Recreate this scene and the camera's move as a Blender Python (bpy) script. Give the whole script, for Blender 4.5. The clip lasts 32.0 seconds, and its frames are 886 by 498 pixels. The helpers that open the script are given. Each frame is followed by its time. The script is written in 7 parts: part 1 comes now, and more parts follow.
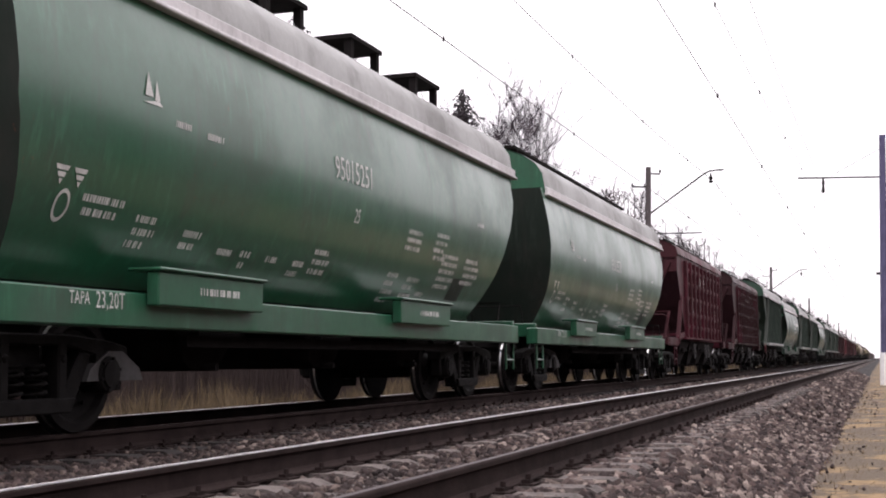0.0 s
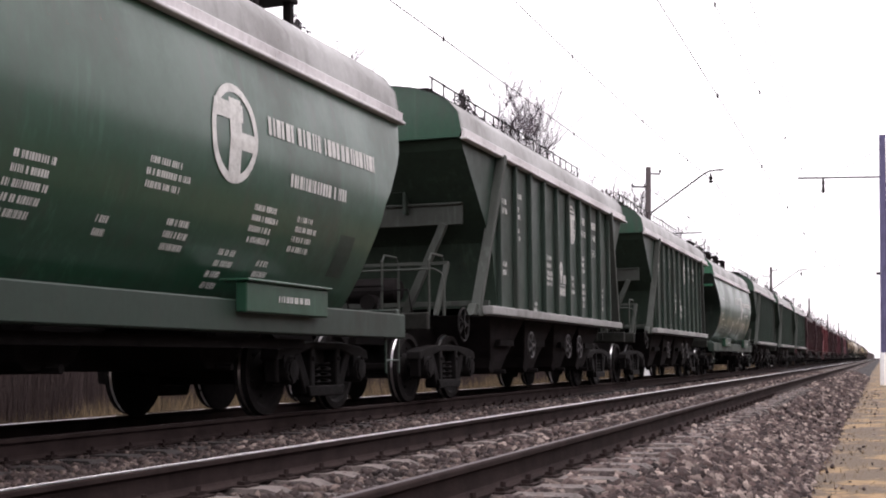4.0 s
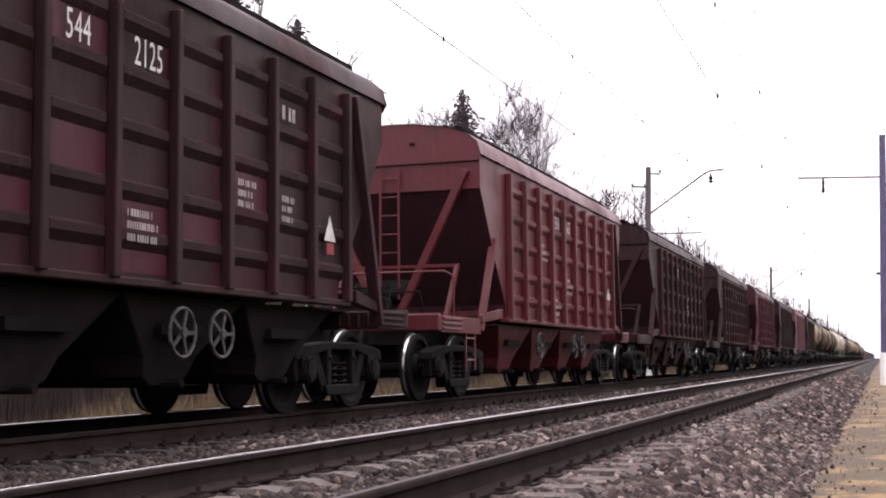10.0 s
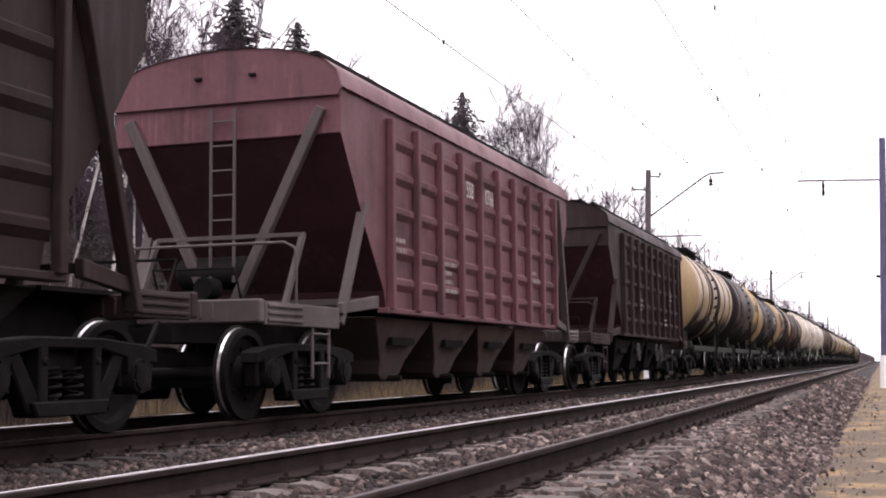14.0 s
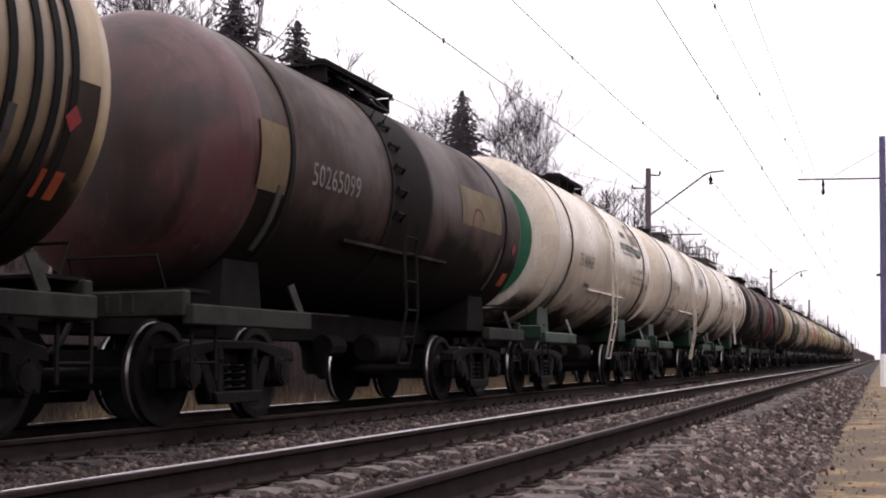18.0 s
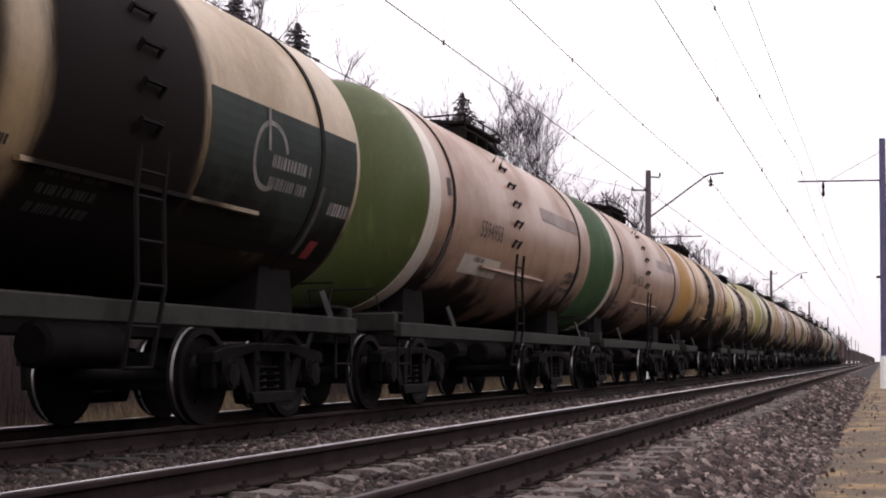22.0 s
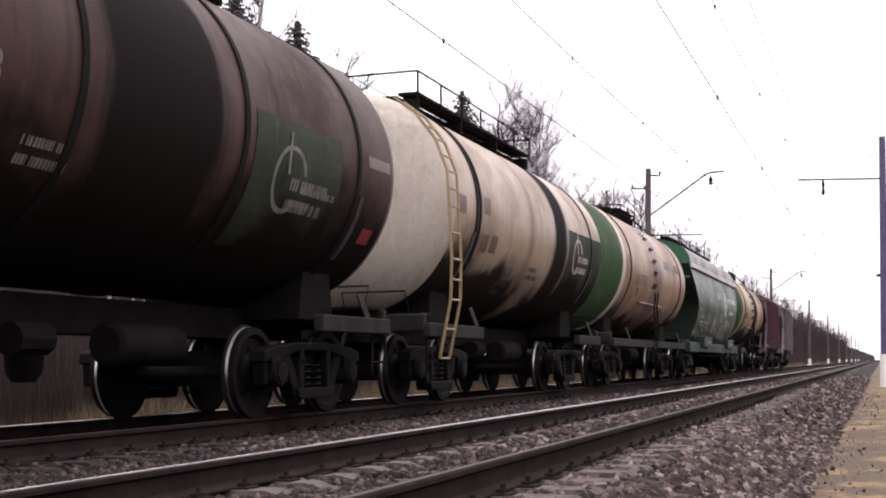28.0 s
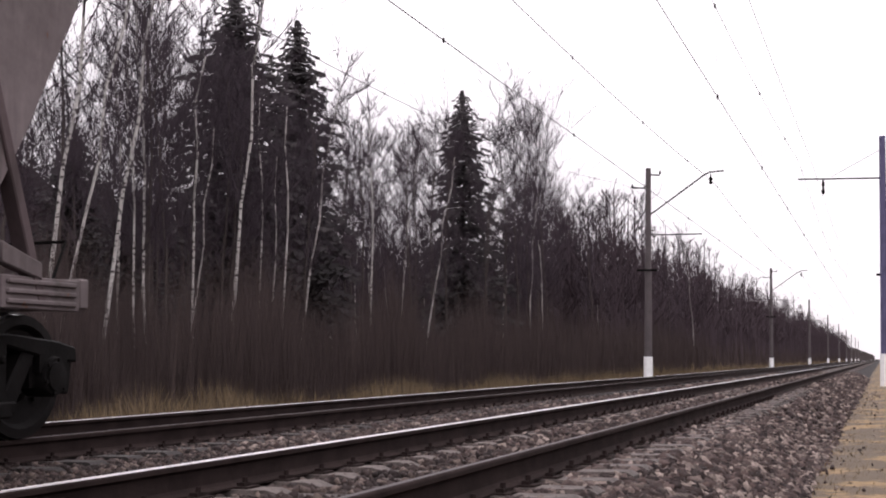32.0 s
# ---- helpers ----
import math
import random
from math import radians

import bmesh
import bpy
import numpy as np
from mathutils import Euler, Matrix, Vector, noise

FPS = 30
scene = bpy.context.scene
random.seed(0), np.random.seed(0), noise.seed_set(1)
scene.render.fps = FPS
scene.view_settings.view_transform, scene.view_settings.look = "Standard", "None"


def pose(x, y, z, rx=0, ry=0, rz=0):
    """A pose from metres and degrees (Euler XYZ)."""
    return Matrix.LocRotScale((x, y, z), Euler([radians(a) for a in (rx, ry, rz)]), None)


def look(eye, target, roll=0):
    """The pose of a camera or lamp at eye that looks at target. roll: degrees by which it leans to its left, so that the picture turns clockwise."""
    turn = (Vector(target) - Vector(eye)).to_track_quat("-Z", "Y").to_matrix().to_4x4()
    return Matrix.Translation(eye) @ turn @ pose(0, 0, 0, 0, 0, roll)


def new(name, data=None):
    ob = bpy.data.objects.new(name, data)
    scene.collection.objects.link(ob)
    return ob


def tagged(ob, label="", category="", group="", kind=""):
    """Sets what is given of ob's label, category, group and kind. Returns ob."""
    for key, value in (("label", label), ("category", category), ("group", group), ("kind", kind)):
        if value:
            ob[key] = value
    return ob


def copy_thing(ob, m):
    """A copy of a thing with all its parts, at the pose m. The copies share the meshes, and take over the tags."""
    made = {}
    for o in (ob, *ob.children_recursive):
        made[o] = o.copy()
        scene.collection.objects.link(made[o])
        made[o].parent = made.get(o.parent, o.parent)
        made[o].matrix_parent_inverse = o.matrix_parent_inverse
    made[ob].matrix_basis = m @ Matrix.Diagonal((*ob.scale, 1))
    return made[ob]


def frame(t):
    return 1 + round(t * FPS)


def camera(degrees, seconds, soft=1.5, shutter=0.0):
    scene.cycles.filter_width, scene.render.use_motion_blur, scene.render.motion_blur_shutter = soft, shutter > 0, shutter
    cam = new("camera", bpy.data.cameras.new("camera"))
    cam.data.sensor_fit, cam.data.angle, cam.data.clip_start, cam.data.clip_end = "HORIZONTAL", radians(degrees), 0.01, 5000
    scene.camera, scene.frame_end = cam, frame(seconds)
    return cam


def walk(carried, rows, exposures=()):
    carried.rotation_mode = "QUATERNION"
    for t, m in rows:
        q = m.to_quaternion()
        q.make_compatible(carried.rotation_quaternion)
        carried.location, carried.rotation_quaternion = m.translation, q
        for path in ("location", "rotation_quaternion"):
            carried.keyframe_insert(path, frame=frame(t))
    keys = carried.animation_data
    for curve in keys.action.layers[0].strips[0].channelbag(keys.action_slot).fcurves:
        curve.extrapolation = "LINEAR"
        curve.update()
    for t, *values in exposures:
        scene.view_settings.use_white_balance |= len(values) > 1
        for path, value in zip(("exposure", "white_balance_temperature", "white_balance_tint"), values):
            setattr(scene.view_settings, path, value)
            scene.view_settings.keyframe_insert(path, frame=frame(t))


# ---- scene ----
# --- camera on a low stand beside the line; z = 0 is the top of the rails, y runs along the track ---
cam = camera(38.6, 32.0, soft=2.0)
YAW, PITCH, ROLL, EYE = 19.02, 5.15, -0.55, (0.0, 0.0, 0.548)


def view(up=0.0, side=0.0):
    """The camera's pose, tilted up and turned left by some thousandths of a radian."""
    a, b = radians(YAW) + side / 1000, radians(PITCH) + up / 1000
    way = Vector((-math.sin(a) * math.cos(b), math.cos(a) * math.cos(b), math.sin(b)))
    return look(EYE, Vector(EYE) + way, ROLL)


NODS = [(0, -2), (12.5, -2), (13, 0), (13.5, -2), (14, 3), (14.5, 1), (17, 1), (17.5, 0), (18, 0.5), (19, 1), (19.5, 0), (20, 4), (20.5, 5), (21, 6), (21.5, 2.5), (22, 4), (22.5, 2),
        (23, 0), (23.5, 1), (26.5, 1), (27, 0), (28, 1), (29, 1), (29.5, 3), (30, 1), (31.5, 1), (32, 0)]
# the camera's own exposure drifts as pale and dark wagons pass
STOPS = [(t, e, 6500, tint) for t, e, tint in ((0, 0.0, 11), (1, -0.05, 11), (3, 0.25, 12), (6, 0.05, 12), (8, 0.2, 13), (10, 0.3, 15), (13, 0.45, 15), (14, 0.25, 15), (17, -0.15, 13), (18, -0.2, 13), (19, -0.48, 13), (21, -0.47, 13), (22, -0.33, 13), (24, -0.2, 13), (27, -0.1, 13), (28, 0.0, 13), (30, -0.1, 13), (32, -0.2, 12))]
walk(cam, [(t, view(0.446 * k)) for t, k in NODS], STOPS)

# --- overcast daylight ---
world = bpy.data.worlds.new("world")
scene.world = world
world.use_nodes = True
wn, wl = world.node_tree.nodes, world.node_tree.links
wn.clear()
w_out, w_bg, w_sky, w_mix = (wn.new("ShaderNodeOutputWorld"), wn.new("ShaderNodeBackground"),
                             wn.new("ShaderNodeTexSky"), wn.new("ShaderNodeMix"))
w_sky.sky_type, w_sky.sun_disc = "NISHITA", False
w_sky.sun_elevation, w_sky.sun_rotation = radians(66), radians(160)
w_mix.data_type = "RGBA"
w_mix.inputs["Factor"].default_value = 0.93
w_mix.inputs["B"].default_value = (12.4, 11.6, 12.1, 1.0)
# an overcast sky is brighter overhead than at the horizon
w_co, w_sep, w_up = wn.new("ShaderNodeTexCoord"), wn.new("ShaderNodeSeparateXYZ"), wn.new("ShaderNodeMapRange")
for key, val in (("From Min", 0.0), ("From Max", 1.0), ("To Min", 0.105), ("To Max", 0.265)):
    w_up.inputs[key].default_value = val
wl.new(w_co.outputs["Generated"], w_sep.inputs[0])
wl.new(w_sep.outputs["Z"], w_up.inputs["Value"])
wl.new(w_up.outputs["Result"], w_bg.inputs["Strength"])
wl.new(w_sky.outputs["Color"], w_mix.inputs["A"])
wl.new(w_mix.outputs["Result"], w_bg.inputs["Color"])
wl.new(w_bg.outputs["Background"], w_out.inputs["Surface"])
sun = new("sun", bpy.data.lights.new("sun", "SUN"))
sun.data.energy, sun.data.angle, sun.data.color = 0.8, radians(50), (1.0, 0.96, 0.92)
sun.matrix_world = look((10, -10, 60), (0, 10, 0))


# --- helpers for meshes ---
def box(bm, x0, x1, y0, y1, z0, z1):
    v = [bm.verts.new((x, y, z)) for z in (z0, z1) for x, y in ((x0, y0), (x1, y0), (x1, y1), (x0, y1))]
    for f in ((3, 2, 1, 0), (4, 5, 6, 7), (0, 1, 5, 4), (1, 2, 6, 5), (2, 3, 7, 6), (3, 0, 4, 7)):
        bm.faces.new([v[i] for i in f])
    return v


def beam(bm, p, q, w, h, up=(0, 0, 1)):
    """A bar of section w x h from p to q."""
    p, q = Vector(p), Vector(q)
    way = (q - p).normalized()
    side = way.cross(Vector(up))
    if side.length < 1e-4:
        side = way.cross(Vector((1, 0, 0)))
    side.normalize()
    top = side.cross(way)
    v = [bm.verts.new(e + side * (sx * w / 2) + top * (sz * h / 2)) for e in (p, q) for sx, sz in ((-1, -1), (1, -1), (1, 1), (-1, 1))]
    for f in ((0, 1, 2, 3), (7, 6, 5, 4), (0, 4, 5, 1), (1, 5, 6, 2), (2, 6, 7, 3), (3, 7, 4, 0)):
        bm.faces.new([v[i] for i in f])


def tube(bm, pts, r, n=6, r2=None):
    """A round bar along points; r2: the radius at its end."""
    pts = [Vector(p) for p in pts]
    rings = []
    for i, p in enumerate(pts):
        way = (pts[min(i + 1, len(pts) - 1)] - pts[max(i - 1, 0)]).normalized()
        a = way.cross(Vector((0.13, 0.31, 1.0) if abs(way.z) < 0.9 else (1.0, 0.1, 0))).normalized()
        b = way.cross(a)
        rr = r if r2 is None else r + (r2 - r) * i / (len(pts) - 1)
        rings.append([bm.verts.new(p + (a * math.cos(k * 2 * math.pi / n) + b * math.sin(k * 2 * math.pi / n)) * rr) for k in range(n)])
    for lo, hi in zip(rings, rings[1:]):
        for k in range(n):
            bm.faces.new((lo[k], lo[(k + 1) % n], hi[(k + 1) % n], hi[k]))
    bm.faces.new(rings[0][::-1])
    bm.faces.new(rings[-1])


def spin(bm, prof, axis="x", n=24, c=(0, 0, 0)):
    """A turned body: prof is a list of (along, radius) round the axis through c."""
    c, rings = Vector(c), []
    for a, r in prof:
        ring = []
        for k in range(n):
            t = 2 * math.pi * k / n
            u, w = r * math.cos(t), r * math.sin(t)
            ring.append(bm.verts.new(c + Vector({"x": (a, u, w), "y": (u, a, w), "z": (u, w, a)}[axis])))
        rings.append(ring)
    for lo, hi in zip(rings, rings[1:]):
        for k in range(n):
            bm.faces.new((lo[k], lo[(k + 1) % n], hi[(k + 1) % n], hi[k]))
    for ring in (rings[0], rings[-1]):
        bm.faces.new(ring)


def plate(bm, outline, x0, x1):
    """A flat plate with an outline of (y, z), from x0 to x1."""
    a = [bm.verts.new((x0, y, z)) for y, z in outline]
    b = [bm.verts.new((x1, y, z)) for y, z in outline]
    bm.faces.new(a[::-1])
    bm.faces.new(b)
    for i in range(len(a)):
        j = (i + 1) % len(a)
        bm.faces.new((a[i], a[j], b[j], b[i]))


def finish(bm, name, mats, smooth=35, bevel=0.0):
    """bmesh to mesh, with outward normals, and smooth below an angle."""
    bmesh.ops.recalc_face_normals(bm, faces=bm.faces)
    if bevel:
        bmesh.ops.bevel(bm, geom=[e for e in bm.edges if e.calc_face_angle(0) > 0.7], offset=bevel, segments=1, affect="EDGES", clamp_overlap=True)
    me = bpy.data.meshes.new(name)
    bm.to_mesh(me)
    bm.free()
    for m in mats if isinstance(mats, (list, tuple)) else [mats]:
        me.materials.append(m)
    if smooth:
        me.polygons.foreach_set("use_smooth", [True] * len(me.polygons))
        me.set_sharp_from_angle(angle=radians(smooth))
    return me


def put(name, me, parent=None, m=None, label=""):
    ob = new(name, me)
    if parent is not None:
        ob.parent = parent
    if m is not None:
        ob.matrix_basis = m
    if label:
        ob["label"] = label
    return ob


def part(name, bm, material, parent, label="", smooth=35, bevel=0.0, m=None):
    return put(name, finish(bm, name, material, smooth, bevel), parent, m, label)


# --- materials ---
def mat_new(name):
    m = bpy.data.materials.new(name)
    m.use_nodes = True
    n = m.node_tree.nodes
    return m, n, m.node_tree.links, n["Principled BSDF"]


def n_noise(n, l, vec, scale, detail=4.0, rough=0.6, stretch=None):
    t = n.new("ShaderNodeTexNoise")
    t.inputs["Scale"].default_value, t.inputs["Detail"].default_value, t.inputs["Roughness"].default_value = scale, detail, rough
    if stretch:
        mp = n.new("ShaderNodeMapping")
        mp.inputs["Scale"].default_value = stretch
        l.new(vec, mp.inputs["Vector"])
        vec = mp.outputs["Vector"]
    l.new(vec, t.inputs["Vector"])
    return t.outputs["Fac"]


def n_range(n, l, val, a, b, lo=0.0, hi=1.0):
    r = n.new("ShaderNodeMapRange")
    r.interpolation_type = "SMOOTHSTEP"
    for k, v in (("From Min", a), ("From Max", b), ("To Min", lo), ("To Max", hi)):
        r.inputs[k].default_value = v
    l.new(val, r.inputs["Value"])
    return r.outputs["Result"]


def n_mix(n, l, fac, a, b, how="MIX"):
    x = n.new("ShaderNodeMix")
    x.data_type, x.blend_type = "RGBA", how
    for sock, v in (("Factor", fac), ("A", a), ("B", b)):
        if isinstance(v, (int, float)):
            x.inputs[sock].default_value = v
        elif isinstance(v, (tuple, list)):
            x.inputs[sock].default_value = (*v, 1.0)
        else:
            l.new(v, x.inputs[sock])
    return x.outputs["Result"]


def n_math(n, l, op, a, b):
    x = n.new("ShaderNodeMath")
    x.operation = op
    for i, v in enumerate((a, b)):
        if isinstance(v, (int, float)):
            x.inputs[i].default_value = v
        else:
            l.new(v, x.inputs[i])
    return x.outputs[0]


def n_bump(n, l, bsdf, height, strength, dist=0.02):
    b = n.new("ShaderNodeBump")
    b.inputs["Strength"].default_value, b.inputs["Distance"].default_value = strength, dist
    l.new(height, b.inputs["Height"])
    l.new(b.outputs["Normal"], bsdf.inputs["Normal"])


def plain(name, col, rough=0.6, metal=0.0, var=0.35, scale=6.0, bump=0.15, bscale=40.0, dark=None, spec=0.3):
    """A worn surface of one colour, uneven at two scales."""
    m, n, l, b = mat_new(name)
    co = n.new("ShaderNodeTexCoord").outputs["Object"]
    big, fine = n_noise(n, l, co, scale, 5), n_noise(n, l, co, bscale, 4)
    dk = dark or tuple(c * (1 - var) for c in col)
    c1 = n_mix(n, l, n_range(n, l, big, 0.38, 0.66), col, dk)
    c2 = n_mix(n, l, n_range(n, l, fine, 0.3, 0.7, 0.0, 0.35), c1, tuple(min(1, c * 1.35) for c in col))
    l.new(c2, b.inputs["Base Color"])
    l.new(n_range(n, l, fine, 0.3, 0.7, rough - 0.08, min(1.0, rough + 0.1)), b.inputs["Roughness"])
    b.inputs["Metallic"].default_value = metal
    b.inputs["Specular IOR Level"].default_value = spec
    n_bump(n, l, b, fine, bump, 0.01)
    return m


def paint(name, col, dirt=(0.035, 0.03, 0.028), amount=0.35, rust=0.15, rough=0.42, bands=(), spec=0.3, coat=0.0, mottle=None, mud_shade=0.0):
    """Wagon paint with dirt, runs from above, rust and, low on tanks, mud with painted shade; bands: spills round the
    body (y, half width, colour, raggedness).
    """
    m, n, l, b = mat_new(name)
    tc = n.new("ShaderNodeTexCoord")
    oi = n.new("ShaderNodeObjectInfo")
    add = n.new("ShaderNodeVectorMath")
    add.operation = "ADD"
    l.new(tc.outputs["Object"], add.inputs[0])
    l.new(oi.outputs["Random"], add.inputs[1])
    co, raw = add.outputs["Vector"], tc.outputs["Object"]
    big = n_noise(n, l, co, 0.7, 6, 0.62)
    runs = n_noise(n, l, co, 1.0, 5, 0.6, (5.0, 5.0, 0.5))
    fine = n_noise(n, l, co, 14.0, 5, 0.65)
    c = n_mix(n, l, n_range(n, l, fine, 0.3, 0.75, 0.0, 0.5), col, tuple(x * 0.72 for x in col))
    if mottle:
        patches = n_noise(n, l, co, 0.55, 5, 0.55, (1.0, 1.3, 1.0))
        c = n_mix(n, l, n_range(n, l, patches, 0.5, 0.6, 0.0, 0.9), c, mottle)
        streaks = n_noise(n, l, co, 1.0, 4, 0.6, (0.6, 6.0, 0.4))
        c = n_mix(n, l, n_range(n, l, streaks, 0.56, 0.7, 0.0, 0.7), c, tuple(x * 0.35 for x in mottle))
    c = n_mix(n, l, n_range(n, l, big, 0.42, 0.72, 0.0, amount), c, dirt)
    c = n_mix(n, l, n_range(n, l, runs, 0.5, 0.78, 0.0, amount), c, dirt)
    wash = n_math(n, l, "MULTIPLY", n_range(n, l, n_noise(n, l, co, 1.0, 6, 0.65, (11.0, 11.0, 0.8)), 0.48, 0.7), n_range(n, l, n_noise(n, l, co, 1.3, 4, 0.6), 0.42, 0.62))
    c = n_mix(n, l, n_math(n, l, "MULTIPLY", wash, 0.55 if sum(col) < 0.3 else 0.25), c, tuple(min(0.8, x * 1.6 + 0.012) for x in col))
    spots = n_math(n, l, "MULTIPLY", n_range(n, l, fine, 0.62, 0.72), n_range(n, l, big, 0.5, 0.6))
    c = n_mix(n, l, n_math(n, l, "MULTIPLY", spots, rust * 3), c, (0.13, 0.05, 0.025))
    dulled = None
    if bands:
        sep = n.new("ShaderNodeSeparateXYZ")
        l.new(raw, sep.inputs[0])
        wob = n_noise(n, l, co, 1.0, 6, 0.7, (1.2, 3.5, 0.6))
        for y0, half, bcol, rag in bands:
            away = n_math(n, l, "ABSOLUTE", n_math(n, l, "SUBTRACT", sep.outputs["Y"], y0), 0.0)
            away = n_math(n, l, "ADD", away, n_math(n, l, "MULTIPLY", n_math(n, l, "SUBTRACT", wob, 0.5), rag))
            mask = n_range(n, l, away, half + 0.2, half - 0.1)
            c = n_mix(n, l, mask, c, bcol)
            if sum(bcol) < 0.1:
                dulled = mask if dulled is None else n_math(n, l, "MAXIMUM", dulled, mask)
    if mud_shade:
        # mud and oil thrown up by the bogies' wheels, with underside shade painted in
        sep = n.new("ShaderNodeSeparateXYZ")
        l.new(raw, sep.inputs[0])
        edge_noise = n_noise(n, l, co, 0.8, 4, 0.55)
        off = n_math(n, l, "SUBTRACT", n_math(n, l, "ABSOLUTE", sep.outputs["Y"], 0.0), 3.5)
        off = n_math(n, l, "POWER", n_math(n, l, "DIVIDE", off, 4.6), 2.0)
        up = n_math(n, l, "MULTIPLY", n_math(n, l, "SUBTRACT", sep.outputs["Z"], 1.1 - 0.8 * (1 - mud_shade)), 0.95)
        reach = n_math(n, l, "ADD", n_math(n, l, "ADD", off, up), n_math(n, l, "MULTIPLY", n_math(n, l, "SUBTRACT", edge_noise, 0.5), 1.9))
        grime_shade = n_range(n, l, reach, 1.5, 0.85, 0.0, 0.97)
        c = n_mix(n, l, grime_shade, c, (0.0085, 0.0065, 0.006))
        dulled = grime_shade if dulled is None else n_math(n, l, "MAXIMUM", dulled, grime_shade)
    l.new(c, b.inputs["Base Color"])
    l.new(n_range(n, l, big, 0.35, 0.7, rough - 0.06, rough + 0.2), b.inputs["Roughness"])
    b.inputs["Specular IOR Level"].default_value = spec
    if dulled is not None:
        l.new(n_range(n, l, dulled, 0.0, 1.0, spec, 0.05), b.inputs["Specular IOR Level"])
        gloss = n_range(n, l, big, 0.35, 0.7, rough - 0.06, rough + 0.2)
        l.new(n_math(n, l, "MAXIMUM", gloss, n_math(n, l, "MULTIPLY", dulled, 0.75)), b.inputs["Roughness"])
    b.inputs["Coat Weight"].default_value, b.inputs["Coat Roughness"].default_value = coat, 0.22
    n_bump(n, l, b, n_noise(n, l, co, 2.2, 3), 0.12, 0.03)
    return m


M_IRON = plain("blackened cast iron", (0.0088, 0.0078, 0.0078), 0.6, 0.0, 0.55, 5, 0.3, 30, None, 0.06)
M_UNDER = plain("grimy dark steel", (0.0125, 0.011, 0.011), 0.8, 0.0, 0.4, 3, 0.25, 25, None, 0.03)
def brushed(name, col, rough, axis, turn):
    """Steel worn bright in one direction: its gloss spreads across the fine grooves."""
    m, n, l, b = mat_new(name)
    worn = n_noise(n, l, n.new("ShaderNodeTexCoord").outputs["Object"], 3.0, 4)
    l.new(n_mix(n, l, n_range(n, l, worn, 0.35, 0.7), col, tuple(c * 0.8 for c in col)), b.inputs["Base Color"])
    b.inputs["Metallic"].default_value, b.inputs["Roughness"].default_value = 1.0, rough
    b.inputs["Anisotropic"].default_value, b.inputs["Anisotropic Rotation"].default_value = 0.9, turn
    along = n.new("ShaderNodeTangent")
    along.direction_type, along.axis = "RADIAL", axis
    l.new(along.outputs["Tangent"], b.inputs["Tangent"])
    return m


M_TREAD = brushed("polished wheel steel", (0.74, 0.73, 0.73), 0.42, "X", 0.25)
M_WHEEL = plain("dark wheel steel", (0.0115, 0.01, 0.01), 0.6, 0.0, 0.4, 8, 0.2, 30, None, 0.06)
M_RAILSIDE = plain("brown rail steel", (0.026, 0.0185, 0.0175), 0.9, 0.0, 0.45, 3, 0.3, 60, None, 0.04)
M_RAILTOP = brushed("worn rail head", (0.85, 0.83, 0.84), 0.4, "Z", 0.0)
# same rail steel, with its dimmer reflection put into the colour
M_RAILMID = plain("half-dimmed rail head", (0.09, 0.08, 0.078), 0.5, 0.7, 0.4, 2, 0.05, 80)
M_RAILDIM = plain("dimmed rail head", (0.04, 0.031, 0.033), 0.6, 0.0, 0.3, 2, 0.1, 80)
M_POCKET = plain("dusty dark hopper steel", (0.0165, 0.0138, 0.014), 0.8, 0.0, 0.5, 2, 0.25, 25, None, 0.05)
M_WHITE = plain("white stencil paint", (0.5, 0.5, 0.48), 0.6, 0, 0.3, 9, 0.05)
M_BLACK = plain("black stencil paint", (0.03, 0.028, 0.028), 0.6, 0, 0.3, 9, 0.05)
M_GREYBEAM = plain("grey painted beam", (0.025, 0.0255, 0.0225), 0.7, 0, 0.6, 3, 0.2, 25, None, 0.08)
M_RED = plain("red enamel", (0.22, 0.022, 0.025), 0.5, 0, 0.3, 9, 0.1)
M_WHEELRED = plain("dull red enamel", (0.065, 0.011, 0.014), 0.6, 0, 0.4, 9, 0.1)
M_FADED = plain("faded white stencil paint", (0.17, 0.16, 0.15), 0.7, 0, 0.5, 5, 0.05)
M_SOOTBEAM = plain("sooty frame steel", (0.013, 0.012, 0.0115), 0.75, 0, 0.45, 3, 0.2, 25, None, 0.06)
M_CHALK = plain("worn chalky white paint", (0.3, 0.27, 0.265), 0.7, 0, 0.5, 7, 0.05)
M_ORANGE = plain("faded orange plate", (0.3, 0.06, 0.022), 0.6, 0, 0.4, 9, 0.1)
M_HAND = plain("grey worn steel", (0.055, 0.052, 0.053), 0.5, 0.3, 0.4, 9, 0.15)
M_CONCRETE = plain("weathered concrete", (0.1, 0.083, 0.077), 0.9, 0, 0.7, 7, 0.6, 34)
# darker tone for the sleepers of the far track
M_DARKCONCRETE = plain("darker concrete", (0.033, 0.028, 0.027), 0.9, 0, 0.4, 4, 0.4, 50)
M_LIME = plain("whitewash", (0.75, 0.75, 0.75), 0.85, 0, 0.15, 5, 0.2)
M_POLE = plain("grey concrete mast", (0.085, 0.072, 0.075), 0.85, 0, 0.25, 3, 0.3)
M_POLEBLUE = plain("blue-grey painted mast", (0.085, 0.078, 0.15), 0.7, 0, 0.25, 3, 0.2)
M_WIRE = plain("copper wire dark with age", (0.03, 0.026, 0.028), 0.8, 0.0, 0.2, 2, 0.05)
